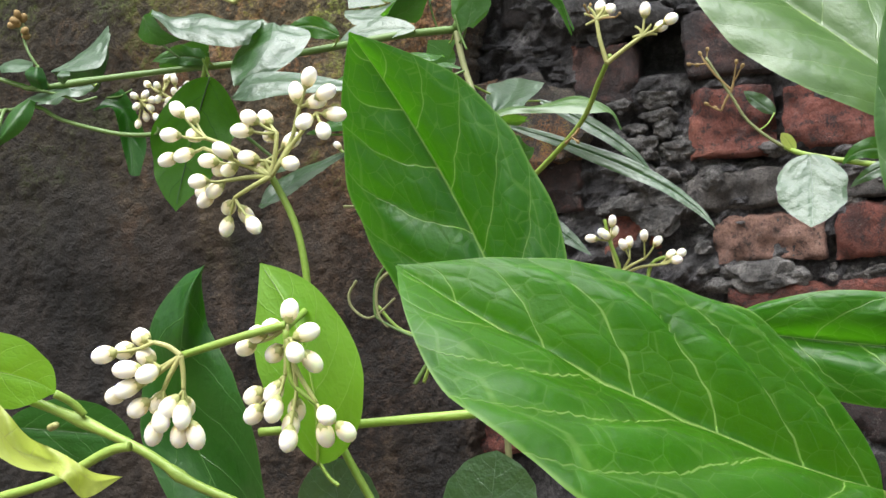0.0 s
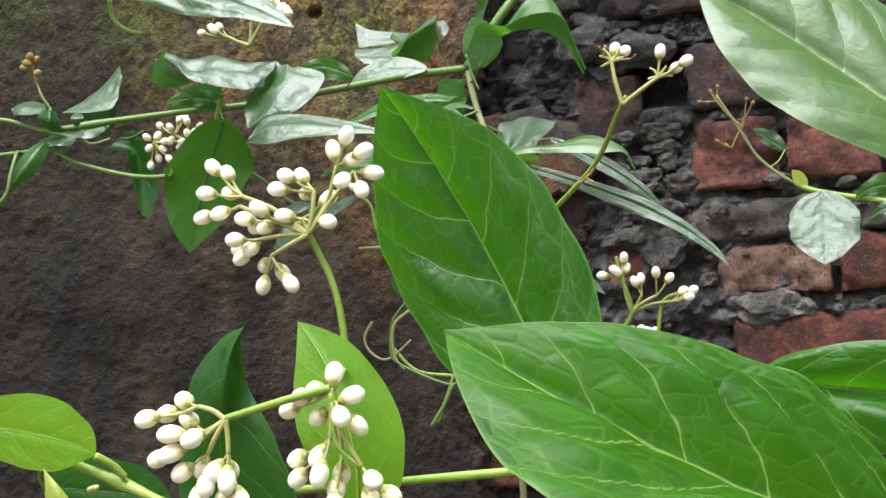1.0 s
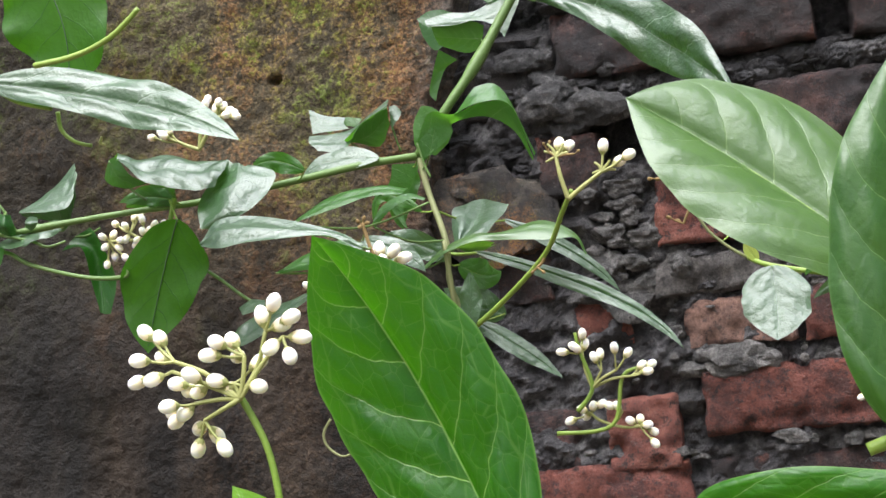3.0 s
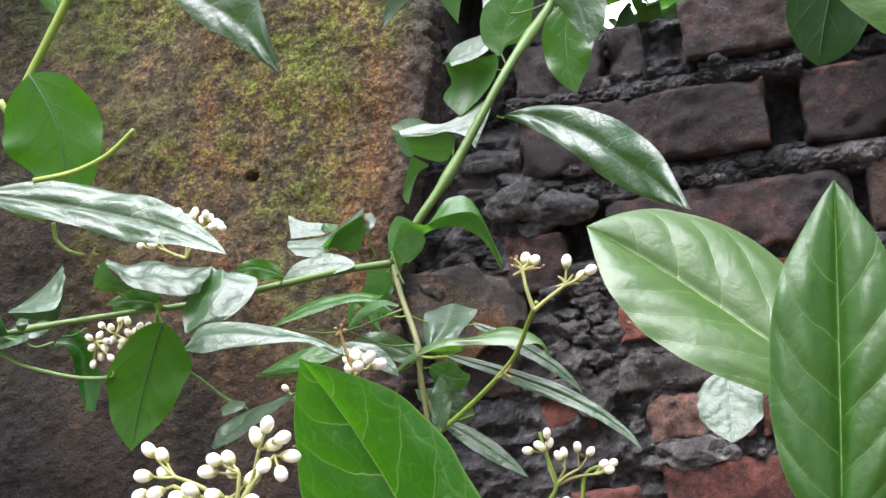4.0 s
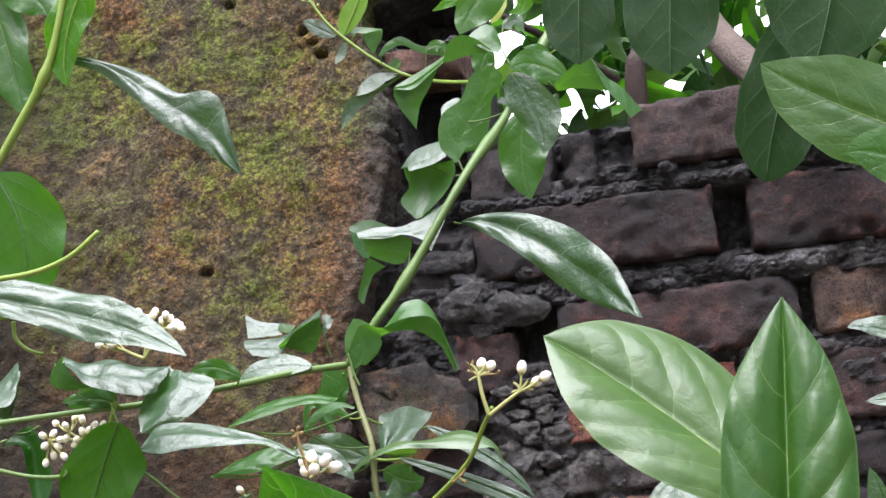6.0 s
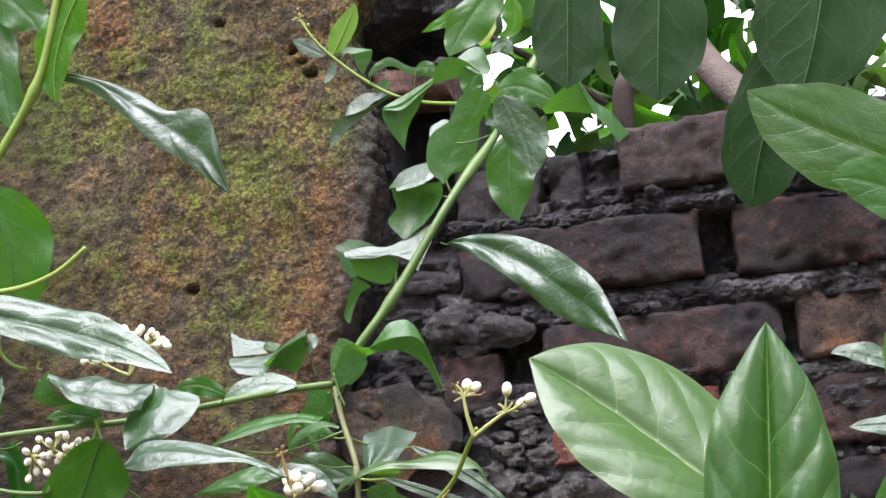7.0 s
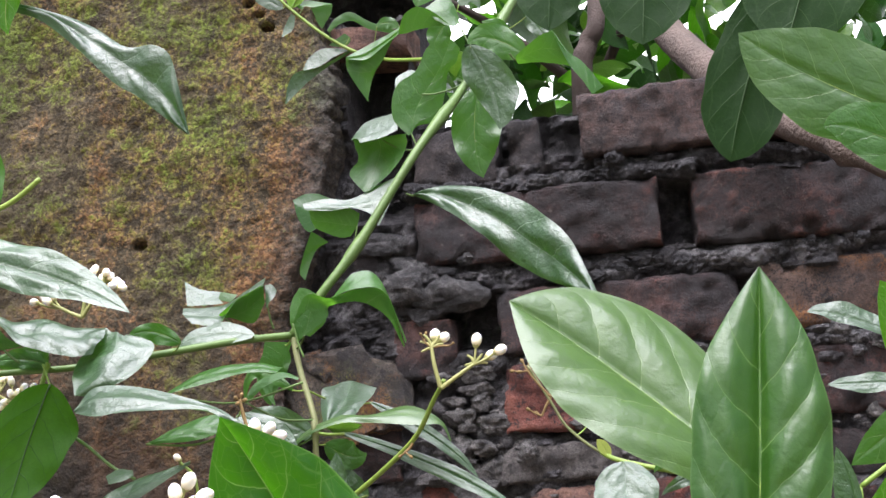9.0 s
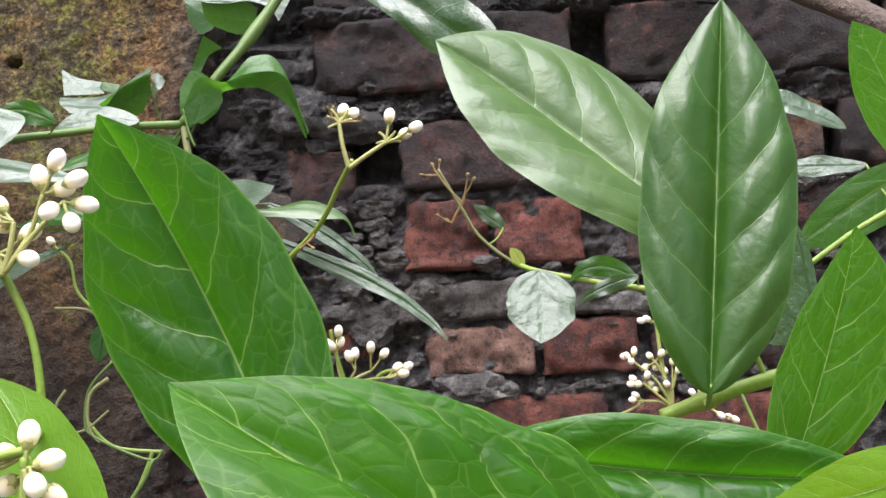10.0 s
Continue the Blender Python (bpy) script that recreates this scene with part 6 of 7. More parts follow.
curled_leaf(wallvine, [[[(0.1242, 0.345, 1.8196), (0.1195, 0.347, 1.8328), (0.1124, 0.346, 1.8356), (0.1014, 0.342, 1.8276)], [(0.124, 0.342, 1.8162), (0.1176, 0.342, 1.8236), (0.112, 0.341, 1.8249), (0.1043, 0.34, 1.8241)], [(0.1226, 0.339, 1.8122), (0.1158, 0.3385, 1.8134), (0.1106, 0.3385, 1.817), (0.1068, 0.3395, 1.8203)]], [[(0.1174, 0.339, 1.8145), (0.1074, 0.338, 1.8238), (0.0971, 0.338, 1.8281), (0.0883, 0.339, 1.8241), (0.0842, 0.34, 1.8148)], [(0.1169, 0.341, 1.8136), (0.1071, 0.342, 1.8146), (0.097, 0.343, 1.814), (0.089, 0.343, 1.8127), (0.0827, 0.342, 1.8116)]], [[(0.0844, 0.344, 1.8177), (0.0706, 0.3445, 1.8113), (0.0583, 0.3445, 1.8061), (0.0474, 0.343, 1.8007)], [(0.0833, 0.339, 1.8106), (0.0726, 0.3385, 1.803), (0.0617, 0.3385, 1.7957), (0.0491, 0.3385, 1.797)]], [[(0.0841, 0.34, 1.814), (0.0713, 0.34, 1.8061), (0.0589, 0.34, 1.8002), (0.048, 0.34, 1.7989)], [(0.0775, 0.342, 1.8059), (0.071, 0.343, 1.7953), (0.0617, 0.343, 1.7885), (0.0477, 0.342, 1.7906)], [(0.0756, 0.3425, 1.8026), (0.0694, 0.344, 1.7938), (0.0632, 0.345, 1.7828), (0.0598, 0.345, 1.7688)]]], mat=LEAF, rough=0.5, stalk=(0.1313, 0.34, 1.798))
curled_leaf(wallvine, [[[(0.0467, 0.3425, 1.7998), (0.0474, 0.3435, 1.7907), (0.0533, 0.3455, 1.7791), (0.0599, 0.3465, 1.7692)], [(0.0584, 0.3425, 1.801), (0.0561, 0.344, 1.7908), (0.058, 0.346, 1.7798), (0.0603, 0.3465, 1.7691)]]], mat=LEAF, rough=0.4)
curled_leaf(wallvine, [[[(0.1684, 0.221, 1.7476), (0.1825, 0.22, 1.7572), (0.1901, 0.22, 1.7595)], [(0.1686, 0.223, 1.7455), (0.1821, 0.223, 1.7504), (0.1959, 0.222, 1.7485)], [(0.1695, 0.225, 1.7439), (0.1821, 0.226, 1.7438), (0.2002, 0.225, 1.7393)]], [[(0.1899, 0.224, 1.7611), (0.1973, 0.2245, 1.7484), (0.2055, 0.2245, 1.7405), (0.2155, 0.224, 1.7256)], [(0.1905, 0.22, 1.757), (0.197, 0.218, 1.7397), (0.204, 0.217, 1.7288), (0.209, 0.217, 1.7196)]]], mat=LEAF, rough=0.5, stalk=(0.1654, 0.22, 1.7488))
curled_leaf(wallvine, [[[(-0.0046, 0.6025, 1.8995), (-0.0286, 0.604, 1.9029), (-0.0424, 0.604, 1.8951), (-0.0473, 0.602, 1.8845)], [(-0.0041, 0.6, 1.8971), (-0.0176, 0.6, 1.8931), (-0.0313, 0.6, 1.8859), (-0.0464, 0.6, 1.8827)]], [[(-0.0041, 0.6, 1.8971), (-0.0314, 0.6, 1.8849), (-0.0527, 0.5995, 1.8818), (-0.061, 0.6, 1.8708), (-0.0641, 0.6, 1.8546)], [(-0.0038, 0.6025, 1.8962), (-0.0242, 0.603, 1.8853), (-0.038, 0.603, 1.877), (-0.0519, 0.6025, 1.8659), (-0.0631, 0.6, 1.854)]]], mat=LEAF_DEEP, rough=0.5)
curled_leaf(wallvine, [[[(-0.0215, 0.59, 1.9141), (-0.0133, 0.592, 1.9253), (0.0001, 0.592, 1.9293), (0.0161, 0.592, 1.9189), (0.0395, 0.59, 1.9073)], [(-0.0192, 0.591, 1.9125), (-0.0101, 0.592, 1.919), (0.0016, 0.592, 1.921), (0.0156, 0.592, 1.912), (0.0381, 0.591, 1.9047)]]], mat=LEAF, rough=0.5, stalk=(-0.021, 0.6, 1.9102))
curled_leaf(wallvine, [[[(-0.0472, 0.601, 1.941), (-0.0518, 0.603, 1.9462), (-0.0435, 0.605, 1.9501), (-0.0286, 0.605, 1.9468), (-0.0189, 0.604, 1.9439)], [(-0.0448, 0.6, 1.9403), (-0.0425, 0.6, 1.9427), (-0.0356, 0.6, 1.9411), (-0.0277, 0.6, 1.9405), (-0.0176, 0.6, 1.9395)]], [[(-0.0175, 0.6, 1.9417), (-0.0275, 0.5995, 1.9414), (-0.0373, 0.6, 1.9403)], [(-0.0194, 0.6015, 1.9338), (-0.0276, 0.6015, 1.9312), (-0.0349, 0.6015, 1.9345)], [(-0.0239, 0.6025, 1.9277), (-0.0287, 0.603, 1.9215), (-0.0333, 0.602, 1.9289)]]], mat=LEAF, rough=0.4, stalk=(-0.0495, 0.6, 1.935))
curled_leaf(wallvine, [[[(-0.0558, 0.6, 1.937), (-0.0624, 0.602, 1.9267), (-0.0654, 0.601, 1.917)], [(-0.0517, 0.6, 1.9342), (-0.0546, 0.6, 1.9221), (-0.0635, 0.6, 1.9164)]]], mat=LEAF_DEEP, rough=0.4)
flower_cluster(wallvine, (-0.0795, 0.6, 1.9748), [((-0.0835, 0.6, 1.9821), (-0.0847, 0.5967, 1.9905), (-0.085, 0.6024, 1.9877), (-0.0821, 0.5993, 1.9838)), ((-0.0815, 0.6, 1.9795), (-0.0892, 0.5972, 1.9808), (-0.0873, 0.5984, 1.9826)), ((-0.0785, 0.6, 1.9746), (-0.0774, 0.6022, 1.9764), (-0.0814, 0.603, 1.9778))], 0.0034, 0.0006, mat=STALK)
stem(wallvine, [(-0.079, 0.06, 1.621), (-0.078, 0.06, 1.613), (-0.072, 0.06, 1.607), (-0.064, 0.06, 1.604)], 0.0010, 0.0008)
stem(wallvine, [(-0.0597, 0.06, 1.6043), (-0.0586, 0.06, 1.6073)], 0.0008, 0.0005, mat=STALK)
stem(wallvine, [(-0.0597, 0.06, 1.6043), (-0.0572, 0.06, 1.6033)], 0.0007, 0.0004, mat=STALK)
stem(wallvine, [(0.01, 0.12, 1.473), (0.006, 0.12, 1.467), (0.007, 0.12, 1.461), (0.013, 0.12, 1.456), (0.019, 0.12, 1.457), (0.028, 0.12, 1.464)], 0.0007, 0.0005, mat=STEM_TAN)
stem(wallvine, [(0.028, 0.12, 1.477), (0.021, 0.12, 1.472), (0.019, 0.12, 1.464), (0.02, 0.12, 1.456), (0.024, 0.12, 1.451)], 0.0009, 0.0006, mat=STEM_TAN)
stem(wallvine, [(0.03, 0.12, 1.484), (0.02, 0.12, 1.473), (0.018, 0.12, 1.459), (0.021, 0.12, 1.454), (0.034, 0.12, 1.447), (0.046, 0.12, 1.443), (0.05, 0.12, 1.447)], 0.0007, 0.0006, mat=STEM_DEEP)
stem(wallvine, [(0.046, 0.12, 1.443), (0.042, 0.12, 1.435), (0.035, 0.12, 1.425)], 0.001, 0.001, mat=STEM_DEEP)
flower_cluster(wallvine, (0.1283, 0.115, 1.5773), [((0.1251, 0.115, 1.5803), (0.1243, 0.1114, 1.5833), (0.1259, 0.1159, 1.5842)), ((0.1363, 0.115, 1.5776), (0.1389, 0.1114, 1.5783))], 0.0016, 0.0006, mat=DRY)
flower_cluster(wallvine, (0.1113, 0.15, 1.5359), [((0.1075, 0.15, 1.5322), (0.1046, 0.1517, 1.5302), (0.1103, 0.1486, 1.5297)),], 0.002, 0.0008, mat=DRY)
leaf(wallvine, (-0.0544, 0.6, 1.9423), (-0.0422, 0.6, 1.9641), (-0.0309, 0.6, 1.9894), (-0.029, 0.6, 1.9692), (-0.0574, 0.6, 1.9625), mat=LEAF_LIME)
leaf(wallvine, (-0.0624, 0.6, 1.9429), (-0.0781, 0.6, 1.953), (-0.0917, 0.6, 1.9633), (-0.0812, 0.6, 1.9468), (-0.075, 0.6, 1.9597), mat=LEAF_DEEP, stalk=(-0.0596, 0.6, 1.9461))
leaf(wallvine, (0.0229, 0.59, 1.9129), (0.0334, 0.59, 1.9151), (0.0431, 0.59, 1.9073), (0.0348, 0.59, 1.9202), (0.0329, 0.59, 1.9088), mat=LEAF, wave=0.04, stalk=(0.0162, 0.6, 1.89))
leaf(wallvine, (-0.0033, 0.6, 1.9093), (-0.0088, 0.6, 1.9063), (-0.0221, 0.6, 1.904), (-0.0091, 0.6, 1.901), (-0.0083, 0.6, 1.9127), mat=LEAF, stalk=(-0.0084, 0.6, 1.9017))
stem(wallvine, [(-0.0846, 0.6, 1.9817), (-0.0697, 0.6, 1.9572), (-0.0495, 0.6, 1.935), (-0.0242, 0.6, 1.9123), (0.001, 0.6, 1.8953), (0.0315, 0.6, 1.8846), (0.1107, 0.4, 1.8116)], 0.0012, 0.0018)
stem(wallvine, [(0.1817, 0.36, 1.8648), (0.1595, 0.33, 1.8185), (0.1318, 0.29, 1.7561), (0.1076, 0.245, 1.7066), (0.0739, 0.225, 1.6495), (0.0546, 0.215, 1.6226), (0.0367, 0.215, 1.6003)], 0.0028, 0.0024, mat=STEM_DEEP, bulge=(0.2, 0.42, 0.68))
stem(wallvine, [(0.0367, 0.215, 1.6003), (0.0116, 0.2, 1.5978), (-0.0239, 0.18, 1.5916), (-0.0609, 0.16, 1.5856), (-0.0916, 0.15, 1.5842), (-0.1251, 0.14, 1.5822), (-0.1581, 0.13, 1.5794), (-0.1690, 0.1300, 1.5820), (-0.1830, 0.1300, 1.5870), (-0.2000, 0.1300, 1.5900)], 0.0021, 0.0011, mat=STEM_DEEP, bulge=(0.3, 0.6))
stem(wallvine, [(0.0373, 0.215, 1.5996), (0.0418, 0.21, 1.5806), (0.0514, 0.2, 1.5517), (0.051, 0.2, 1.5306), (0.0576, 0.2, 1.5123)], 0.0017, 0.0014, mat=STEM_TAN)
stem(wallvine, [(-0.0923, 0.17, 1.8836), (-0.1022, 0.17, 1.8423), (-0.1099, 0.17, 1.8084), (-0.1193, 0.17, 1.7811), (-0.141, 0.17, 1.7469), (-0.1662, 0.17, 1.7104)], 0.0022, 0.0026, bulge=(0.6,))
stem(wallvine, [(-0.116, 0.08, 1.6887), (-0.1018, 0.08, 1.6667), (-0.0922, 0.08, 1.6491)], 0.0018, 0.0015)
stem(wallvine, [(-0.073, 0.036, 1.6367), (-0.0532, 0.036, 1.6378), (-0.0361, 0.036, 1.643), (-0.0225, 0.036, 1.6524)], 0.0013, 0.0011)
stem(wallvine, [(-0.2020, 0.1300, 1.5690), (-0.1880, 0.1300, 1.5700), (-0.1740, 0.1300, 1.5700), (-0.1590, 0.1300, 1.5700), (-0.1450, 0.1300, 1.5620), (-0.115, 0.13, 1.5525), (-0.0941, 0.13, 1.5504), (-0.0922, 0.13, 1.554)], 0.0010, 0.0012, mat=STEM_DEEP)
stem(wallvine, [(-0.0682, 0.14, 1.5867), (-0.0739, 0.14, 1.5682), (-0.0764, 0.14, 1.5567), (-0.0877, 0.14, 1.5573)], 0.0013, 0.0011)
stem(wallvine, [(-0.075, 0.14, 1.559), (-0.064, 0.14, 1.555), (-0.049, 0.14, 1.545), (-0.036, 0.14, 1.534), (-0.024, 0.14, 1.527)], 0.0009, 0.0008, mat=STEM_DEEP)
stem(wallvine, [(0.0542, 0.2, 1.5027), (0.0808, 0.18, 1.5173), (0.1114, 0.15, 1.5373), (0.1256, 0.13, 1.5544), (0.1324, 0.12, 1.5625)], 0.0014, 0.0011)
flower_cluster(wallvine, (0.1316, 0.115, 1.5585), [((0.1283, 0.115, 1.5773), (0.1297, 0.118, 1.5832), (0.1334, 0.1188, 1.5817)), ((0.1472, 0.115, 1.5684), (0.1492, 0.115, 1.5792), (0.1549, 0.119, 1.5722), (0.1598, 0.1135, 1.5738))], 0.006, 0.0011)
flower_cluster(wallvine, (-0.0915, 0.155, 1.5689), [((-0.1148, 0.155, 1.5714), (-0.1167, 0.1516, 1.5737), (-0.1134, 0.1558, 1.5738), (-0.1156, 0.1513, 1.5684), (-0.1074, 0.1526, 1.5709), (-0.1096, 0.1543, 1.5675), (-0.1132, 0.1559, 1.5631), (-0.1158, 0.1522, 1.5594), (-0.1047, 0.1513, 1.5618)), ((-0.1028, 0.155, 1.5741), (-0.1124, 0.1579, 1.5801), (-0.1044, 0.1535, 1.5779), (-0.1015, 0.1587, 1.582), (-0.0982, 0.1582, 1.5828), (-0.1041, 0.154, 1.5718)), ((-0.094, 0.155, 1.5707), (-0.0986, 0.1547, 1.57), (-0.0953, 0.1552, 1.5733), (-0.0924, 0.1562, 1.5742), (-0.1004, 0.1558, 1.5678), (-0.0888, 0.1555, 1.5768), (-0.0958, 0.156, 1.5801)), ((-0.0874, 0.155, 1.57), (-0.0932, 0.1585, 1.5719), (-0.0837, 0.1551, 1.5762), (-0.0876, 0.1544, 1.573), (-0.0861, 0.1568, 1.5735), (-0.0885, 0.1529, 1.5683))], 0.0046, 0.0009)
stem(wallvine, [(-0.0815, 0.15, 1.5573), (-0.0858, 0.15, 1.5652), (-0.0889, 0.15, 1.5686)], 0.001, 0.0009, mat=STALK)
flower_cluster(wallvine, (-0.0326, 0.1, 1.6018), [((-0.0428, 0.1, 1.6069), (-0.0488, 0.0984, 1.6101), (-0.0577, 0.1038, 1.6113), (-0.0508, 0.1002, 1.6122), (-0.0473, 0.1004, 1.6124)), ((-0.0308, 0.1, 1.6135), (-0.0325, 0.0961, 1.6235), (-0.0272, 0.0993, 1.622), (-0.0263, 0.1006, 1.6243), (-0.0288, 0.0962, 1.6201)), ((-0.0227, 0.1, 1.6155), (-0.023, 0.1009, 1.619), (-0.0192, 0.1011, 1.62), (-0.0165, 0.0965, 1.615), (-0.0163, 0.101, 1.6177), (-0.0127, 0.0997, 1.6142), (-0.0151, 0.1014, 1.6165), (-0.0202, 0.0988, 1.6218))], 0.0045, 0.001)
flower_cluster(wallvine, (0.0466, 0.102, 1.5374), [((0.0494, 0.102, 1.5392), (0.0443, 0.1037, 1.5407), (0.0476, 0.1039, 1.5465), (0.0556, 0.0982, 1.5444), (0.0501, 0.0985, 1.5407), (0.0579, 0.1034, 1.5412), (0.043, 0.1057, 1.545)),], 0.0066, 0.0011)
stem(wallvine, [(0.0413, 0.102, 1.5588), (0.0431, 0.102, 1.5507), (0.0466, 0.102, 1.5374)], 0.0008, 0.0009, mat=DRY)
flower_cluster(wallvine, (0.0418, 0.102, 1.5566), [((0.0413, 0.102, 1.5582), (0.0401, 0.1, 1.5596), (0.0424, 0.1017, 1.5608), (0.0433, 0.1027, 1.5586), (0.0406, 0.1006, 1.5572)),], 0.0022, 0.0006, mat=DRY)
stem(wallvine, [(0.0939, 0.282, 1.454), (0.1036, 0.282, 1.4663), (0.0991, 0.282, 1.4863), (0.0971, 0.282, 1.498)], 0.0014, 0.001)
flower_cluster(wallvine, (0.1036, 0.282, 1.4663), [((0.1001, 0.282, 1.4862), (0.0894, 0.2809, 1.4878), (0.0955, 0.2805, 1.4906), (0.0985, 0.281, 1.488), (0.1019, 0.2828, 1.4909), (0.1016, 0.2804, 1.4967)), ((0.1097, 0.282, 1.4756), (0.1067, 0.281, 1.4831), (0.1096, 0.2842, 1.4843)), ((0.1179, 0.282, 1.4749), (0.1189, 0.2782, 1.4874), (0.1255, 0.2826, 1.484)), ((0.1258, 0.282, 1.471), (0.132, 0.2839, 1.4762), (0.1381, 0.2805, 1.4766), (0.1355, 0.2798, 1.4729))], 0.006, 0.001)
flower_cluster(wallvine, (0.1112, 0.29, 1.4441), [((0.0995, 0.29, 1.452), (0.0876, 0.2924, 1.4483), (0.0954, 0.2879, 1.4544), (0.1019, 0.2875, 1.456), (0.1064, 0.2895, 1.4564), (0.0976, 0.2916, 1.4507)), ((0.1176, 0.29, 1.4514), (0.1113, 0.2868, 1.4553), (0.1156, 0.2886, 1.4542)), ((0.1265, 0.29, 1.4423), (0.1215, 0.2887, 1.4459), (0.1266, 0.2927, 1.4458), (0.1297, 0.2895, 1.4427), (0.1335, 0.2928, 1.4384), (0.134, 0.2874, 1.4327))], 0.006, 0.001)
stem(wallvine, [(0.0803, 0.285, 1.4424), (0.112, 0.285, 1.4446), (0.1211, 0.285, 1.4716), (0.1368, 0.285, 1.4748)], 0.0013, 0.001)
flower_cluster(wallvine, (0.287, 0.376, 1.4458), [((0.2799, 0.376, 1.4967), (0.2748, 0.3747, 1.4986), (0.2803, 0.3772, 1.5018), (0.2856, 0.3791, 1.5016), (0.2866, 0.3756, 1.498), (0.2713, 0.3738, 1.4977)), ((0.2651, 0.376, 1.4736), (0.2616, 0.373, 1.4771), (0.2661, 0.3762, 1.4797), (0.2642, 0.3735, 1.4737), (0.2604, 0.3785, 1.4765)), ((0.2785, 0.376, 1.473), (0.2756, 0.3787, 1.4765), (0.2819, 0.3735, 1.4779), (0.2871, 0.3742, 1.4794), (0.2786, 0.3785, 1.4696), (0.2834, 0.3771, 1.4678), (0.2725, 0.3785, 1.4699)), ((0.271, 0.376, 1.4599), (0.2644, 0.3748, 1.4635), (0.2674, 0.373, 1.4601), (0.2728, 0.3743, 1.4649), (0.2746, 0.3784, 1.4597), (0.2635, 0.3742, 1.4602)), ((0.2705, 0.376, 1.4498), (0.2637, 0.3748, 1.4508), (0.2656, 0.3753, 1.4534), (0.2531, 0.3754, 1.4411), (0.248, 0.3753, 1.4407), (0.269, 0.3794, 1.4481)), ((0.2876, 0.376, 1.4558), (0.2841, 0.3732, 1.4594), (0.2911, 0.372, 1.4675), (0.2926, 0.3795, 1.4775), (0.2778, 0.379, 1.4561), (0.289, 0.3799, 1.4726)), ((0.3039, 0.376, 1.4484), (0.2991, 0.3755, 1.4537), (0.3048, 0.3796, 1.455), (0.3205, 0.3794, 1.4382), (0.3147, 0.3738, 1.4397), (0.3235, 0.378, 1.4368))], 0.005, 0.001)
stem(wallvine, [(0.2862, 0.376, 1.4324), (0.2842, 0.376, 1.4559), (0.281, 0.376, 1.4864), (0.2799, 0.376, 1.4967)], 0.0012, 0.0009)
stem(wallvine, [(0.2231, 0.27, 1.5167), (0.1985, 0.27, 1.5274), (0.18, 0.27, 1.5426), (0.1711, 0.27, 1.5581), (0.1592, 0.27, 1.5798)], 0.001, 0.0008, mat=STEM_TAN)
flower_cluster(wallvine, (0.1713, 0.27, 1.5611), [((0.1591, 0.27, 1.5768), (0.1561, 0.2727, 1.5828), (0.1602, 0.2713, 1.5845), (0.1545, 0.2702, 1.5764), (0.1502, 0.2683, 1.577)), ((0.1726, 0.27, 1.5655), (0.175, 0.2687, 1.5757), (0.1779, 0.2678, 1.5731)), ((0.1654, 0.27, 1.5508), (0.1583, 0.2665, 1.5547), (0.1625, 0.2707, 1.5526))], 0.0026, 0.0008, mat=DRY)
stem(wallvine, [(0.2693, 0.24, 1.5085), (0.2394, 0.25, 1.5147), (0.2085, 0.26, 1.5227), (0.1971, 0.27, 1.5284)], 0.0016, 0.0014)
stem(wallvine, [(0.0226, 0.2, 1.4417), (0.0197, 0.2, 1.4339), (0.0126, 0.2, 1.4184)], 0.001, 0.001)
stem(wallvine, [(-0.0097, 0.2, 1.4589), (0.0037, 0.2, 1.4451), (0.028, 0.2, 1.4415)], 0.0009, 0.0009)
stem(wallvine, [(0.006, 0.12, 1.533), (0.013, 0.12, 1.526), (0.016, 0.12, 1.513), (0.028, 0.12, 1.5), (0.037, 0.12, 1.484)], 0.0006, 0.0008, mat=STEM)
stem(wallvine, [(0.006, 0.12, 1.507), (0.019, 0.12, 1.506), (0.025, 0.12, 1.502)], 0.0007, 0.0006, mat=STEM_TAN)
flower_cluster(wallvine, (0.01, 0.12, 1.529), [((0.009, 0.12, 1.531), (0.005, 0.12, 1.535))], 0.004, 0.0005)
leaf(wallvine, (0.027, 0.121, 1.5), (0.025, 0.121, 1.492), (0.024, 0.121, 1.484), (0.02, 0.121, 1.493), (0.03, 0.121, 1.492), mat=LEAF_DARK)
leaf(wallvine, (0.2018, 0.265, 1.5258), (0.1987, 0.265, 1.5312), (0.1953, 0.265, 1.5357), (0.1956, 0.265, 1.5302), (0.2016, 0.265, 1.5326), mat=LEAF_YELLOW)
stem(wallvine, [(0.1283, 0.115, 1.5773), (0.1264, 0.115, 1.5793), (0.1233, 0.115, 1.5805)], 0.0008, 0.0005, mat=STALK, name="bare_flower_stalk")
stem(wallvine, [(0.1283, 0.115, 1.5773), (0.1272, 0.115, 1.5808), (0.125, 0.115, 1.5835)], 0.0008, 0.0005, mat=STALK, name="bare_flower_stalk")
stem(wallvine, [(0.1283, 0.115, 1.5773), (0.1309, 0.115, 1.5805), (0.1324, 0.115, 1.5828)], 0.0008, 0.0005, mat=STALK, name="bare_flower_stalk")
stem(wallvine, [(0.1283, 0.115, 1.5773), (0.1316, 0.115, 1.5784), (0.1338, 0.115, 1.5787)], 0.0008, 0.0005, mat=STALK, name="bare_flower_stalk")
stem(wallvine, [(0.1283, 0.115, 1.5773), (0.1265, 0.115, 1.5769), (0.1236, 0.115, 1.5757)], 0.0008, 0.0005, mat=STALK, name="bare_flower_stalk")
stem(wallvine, [(0.1472, 0.115, 1.5684), (0.1465, 0.115, 1.571), (0.1445, 0.115, 1.5727)], 0.0008, 0.0005, mat=STALK, name="bare_flower_stalk")
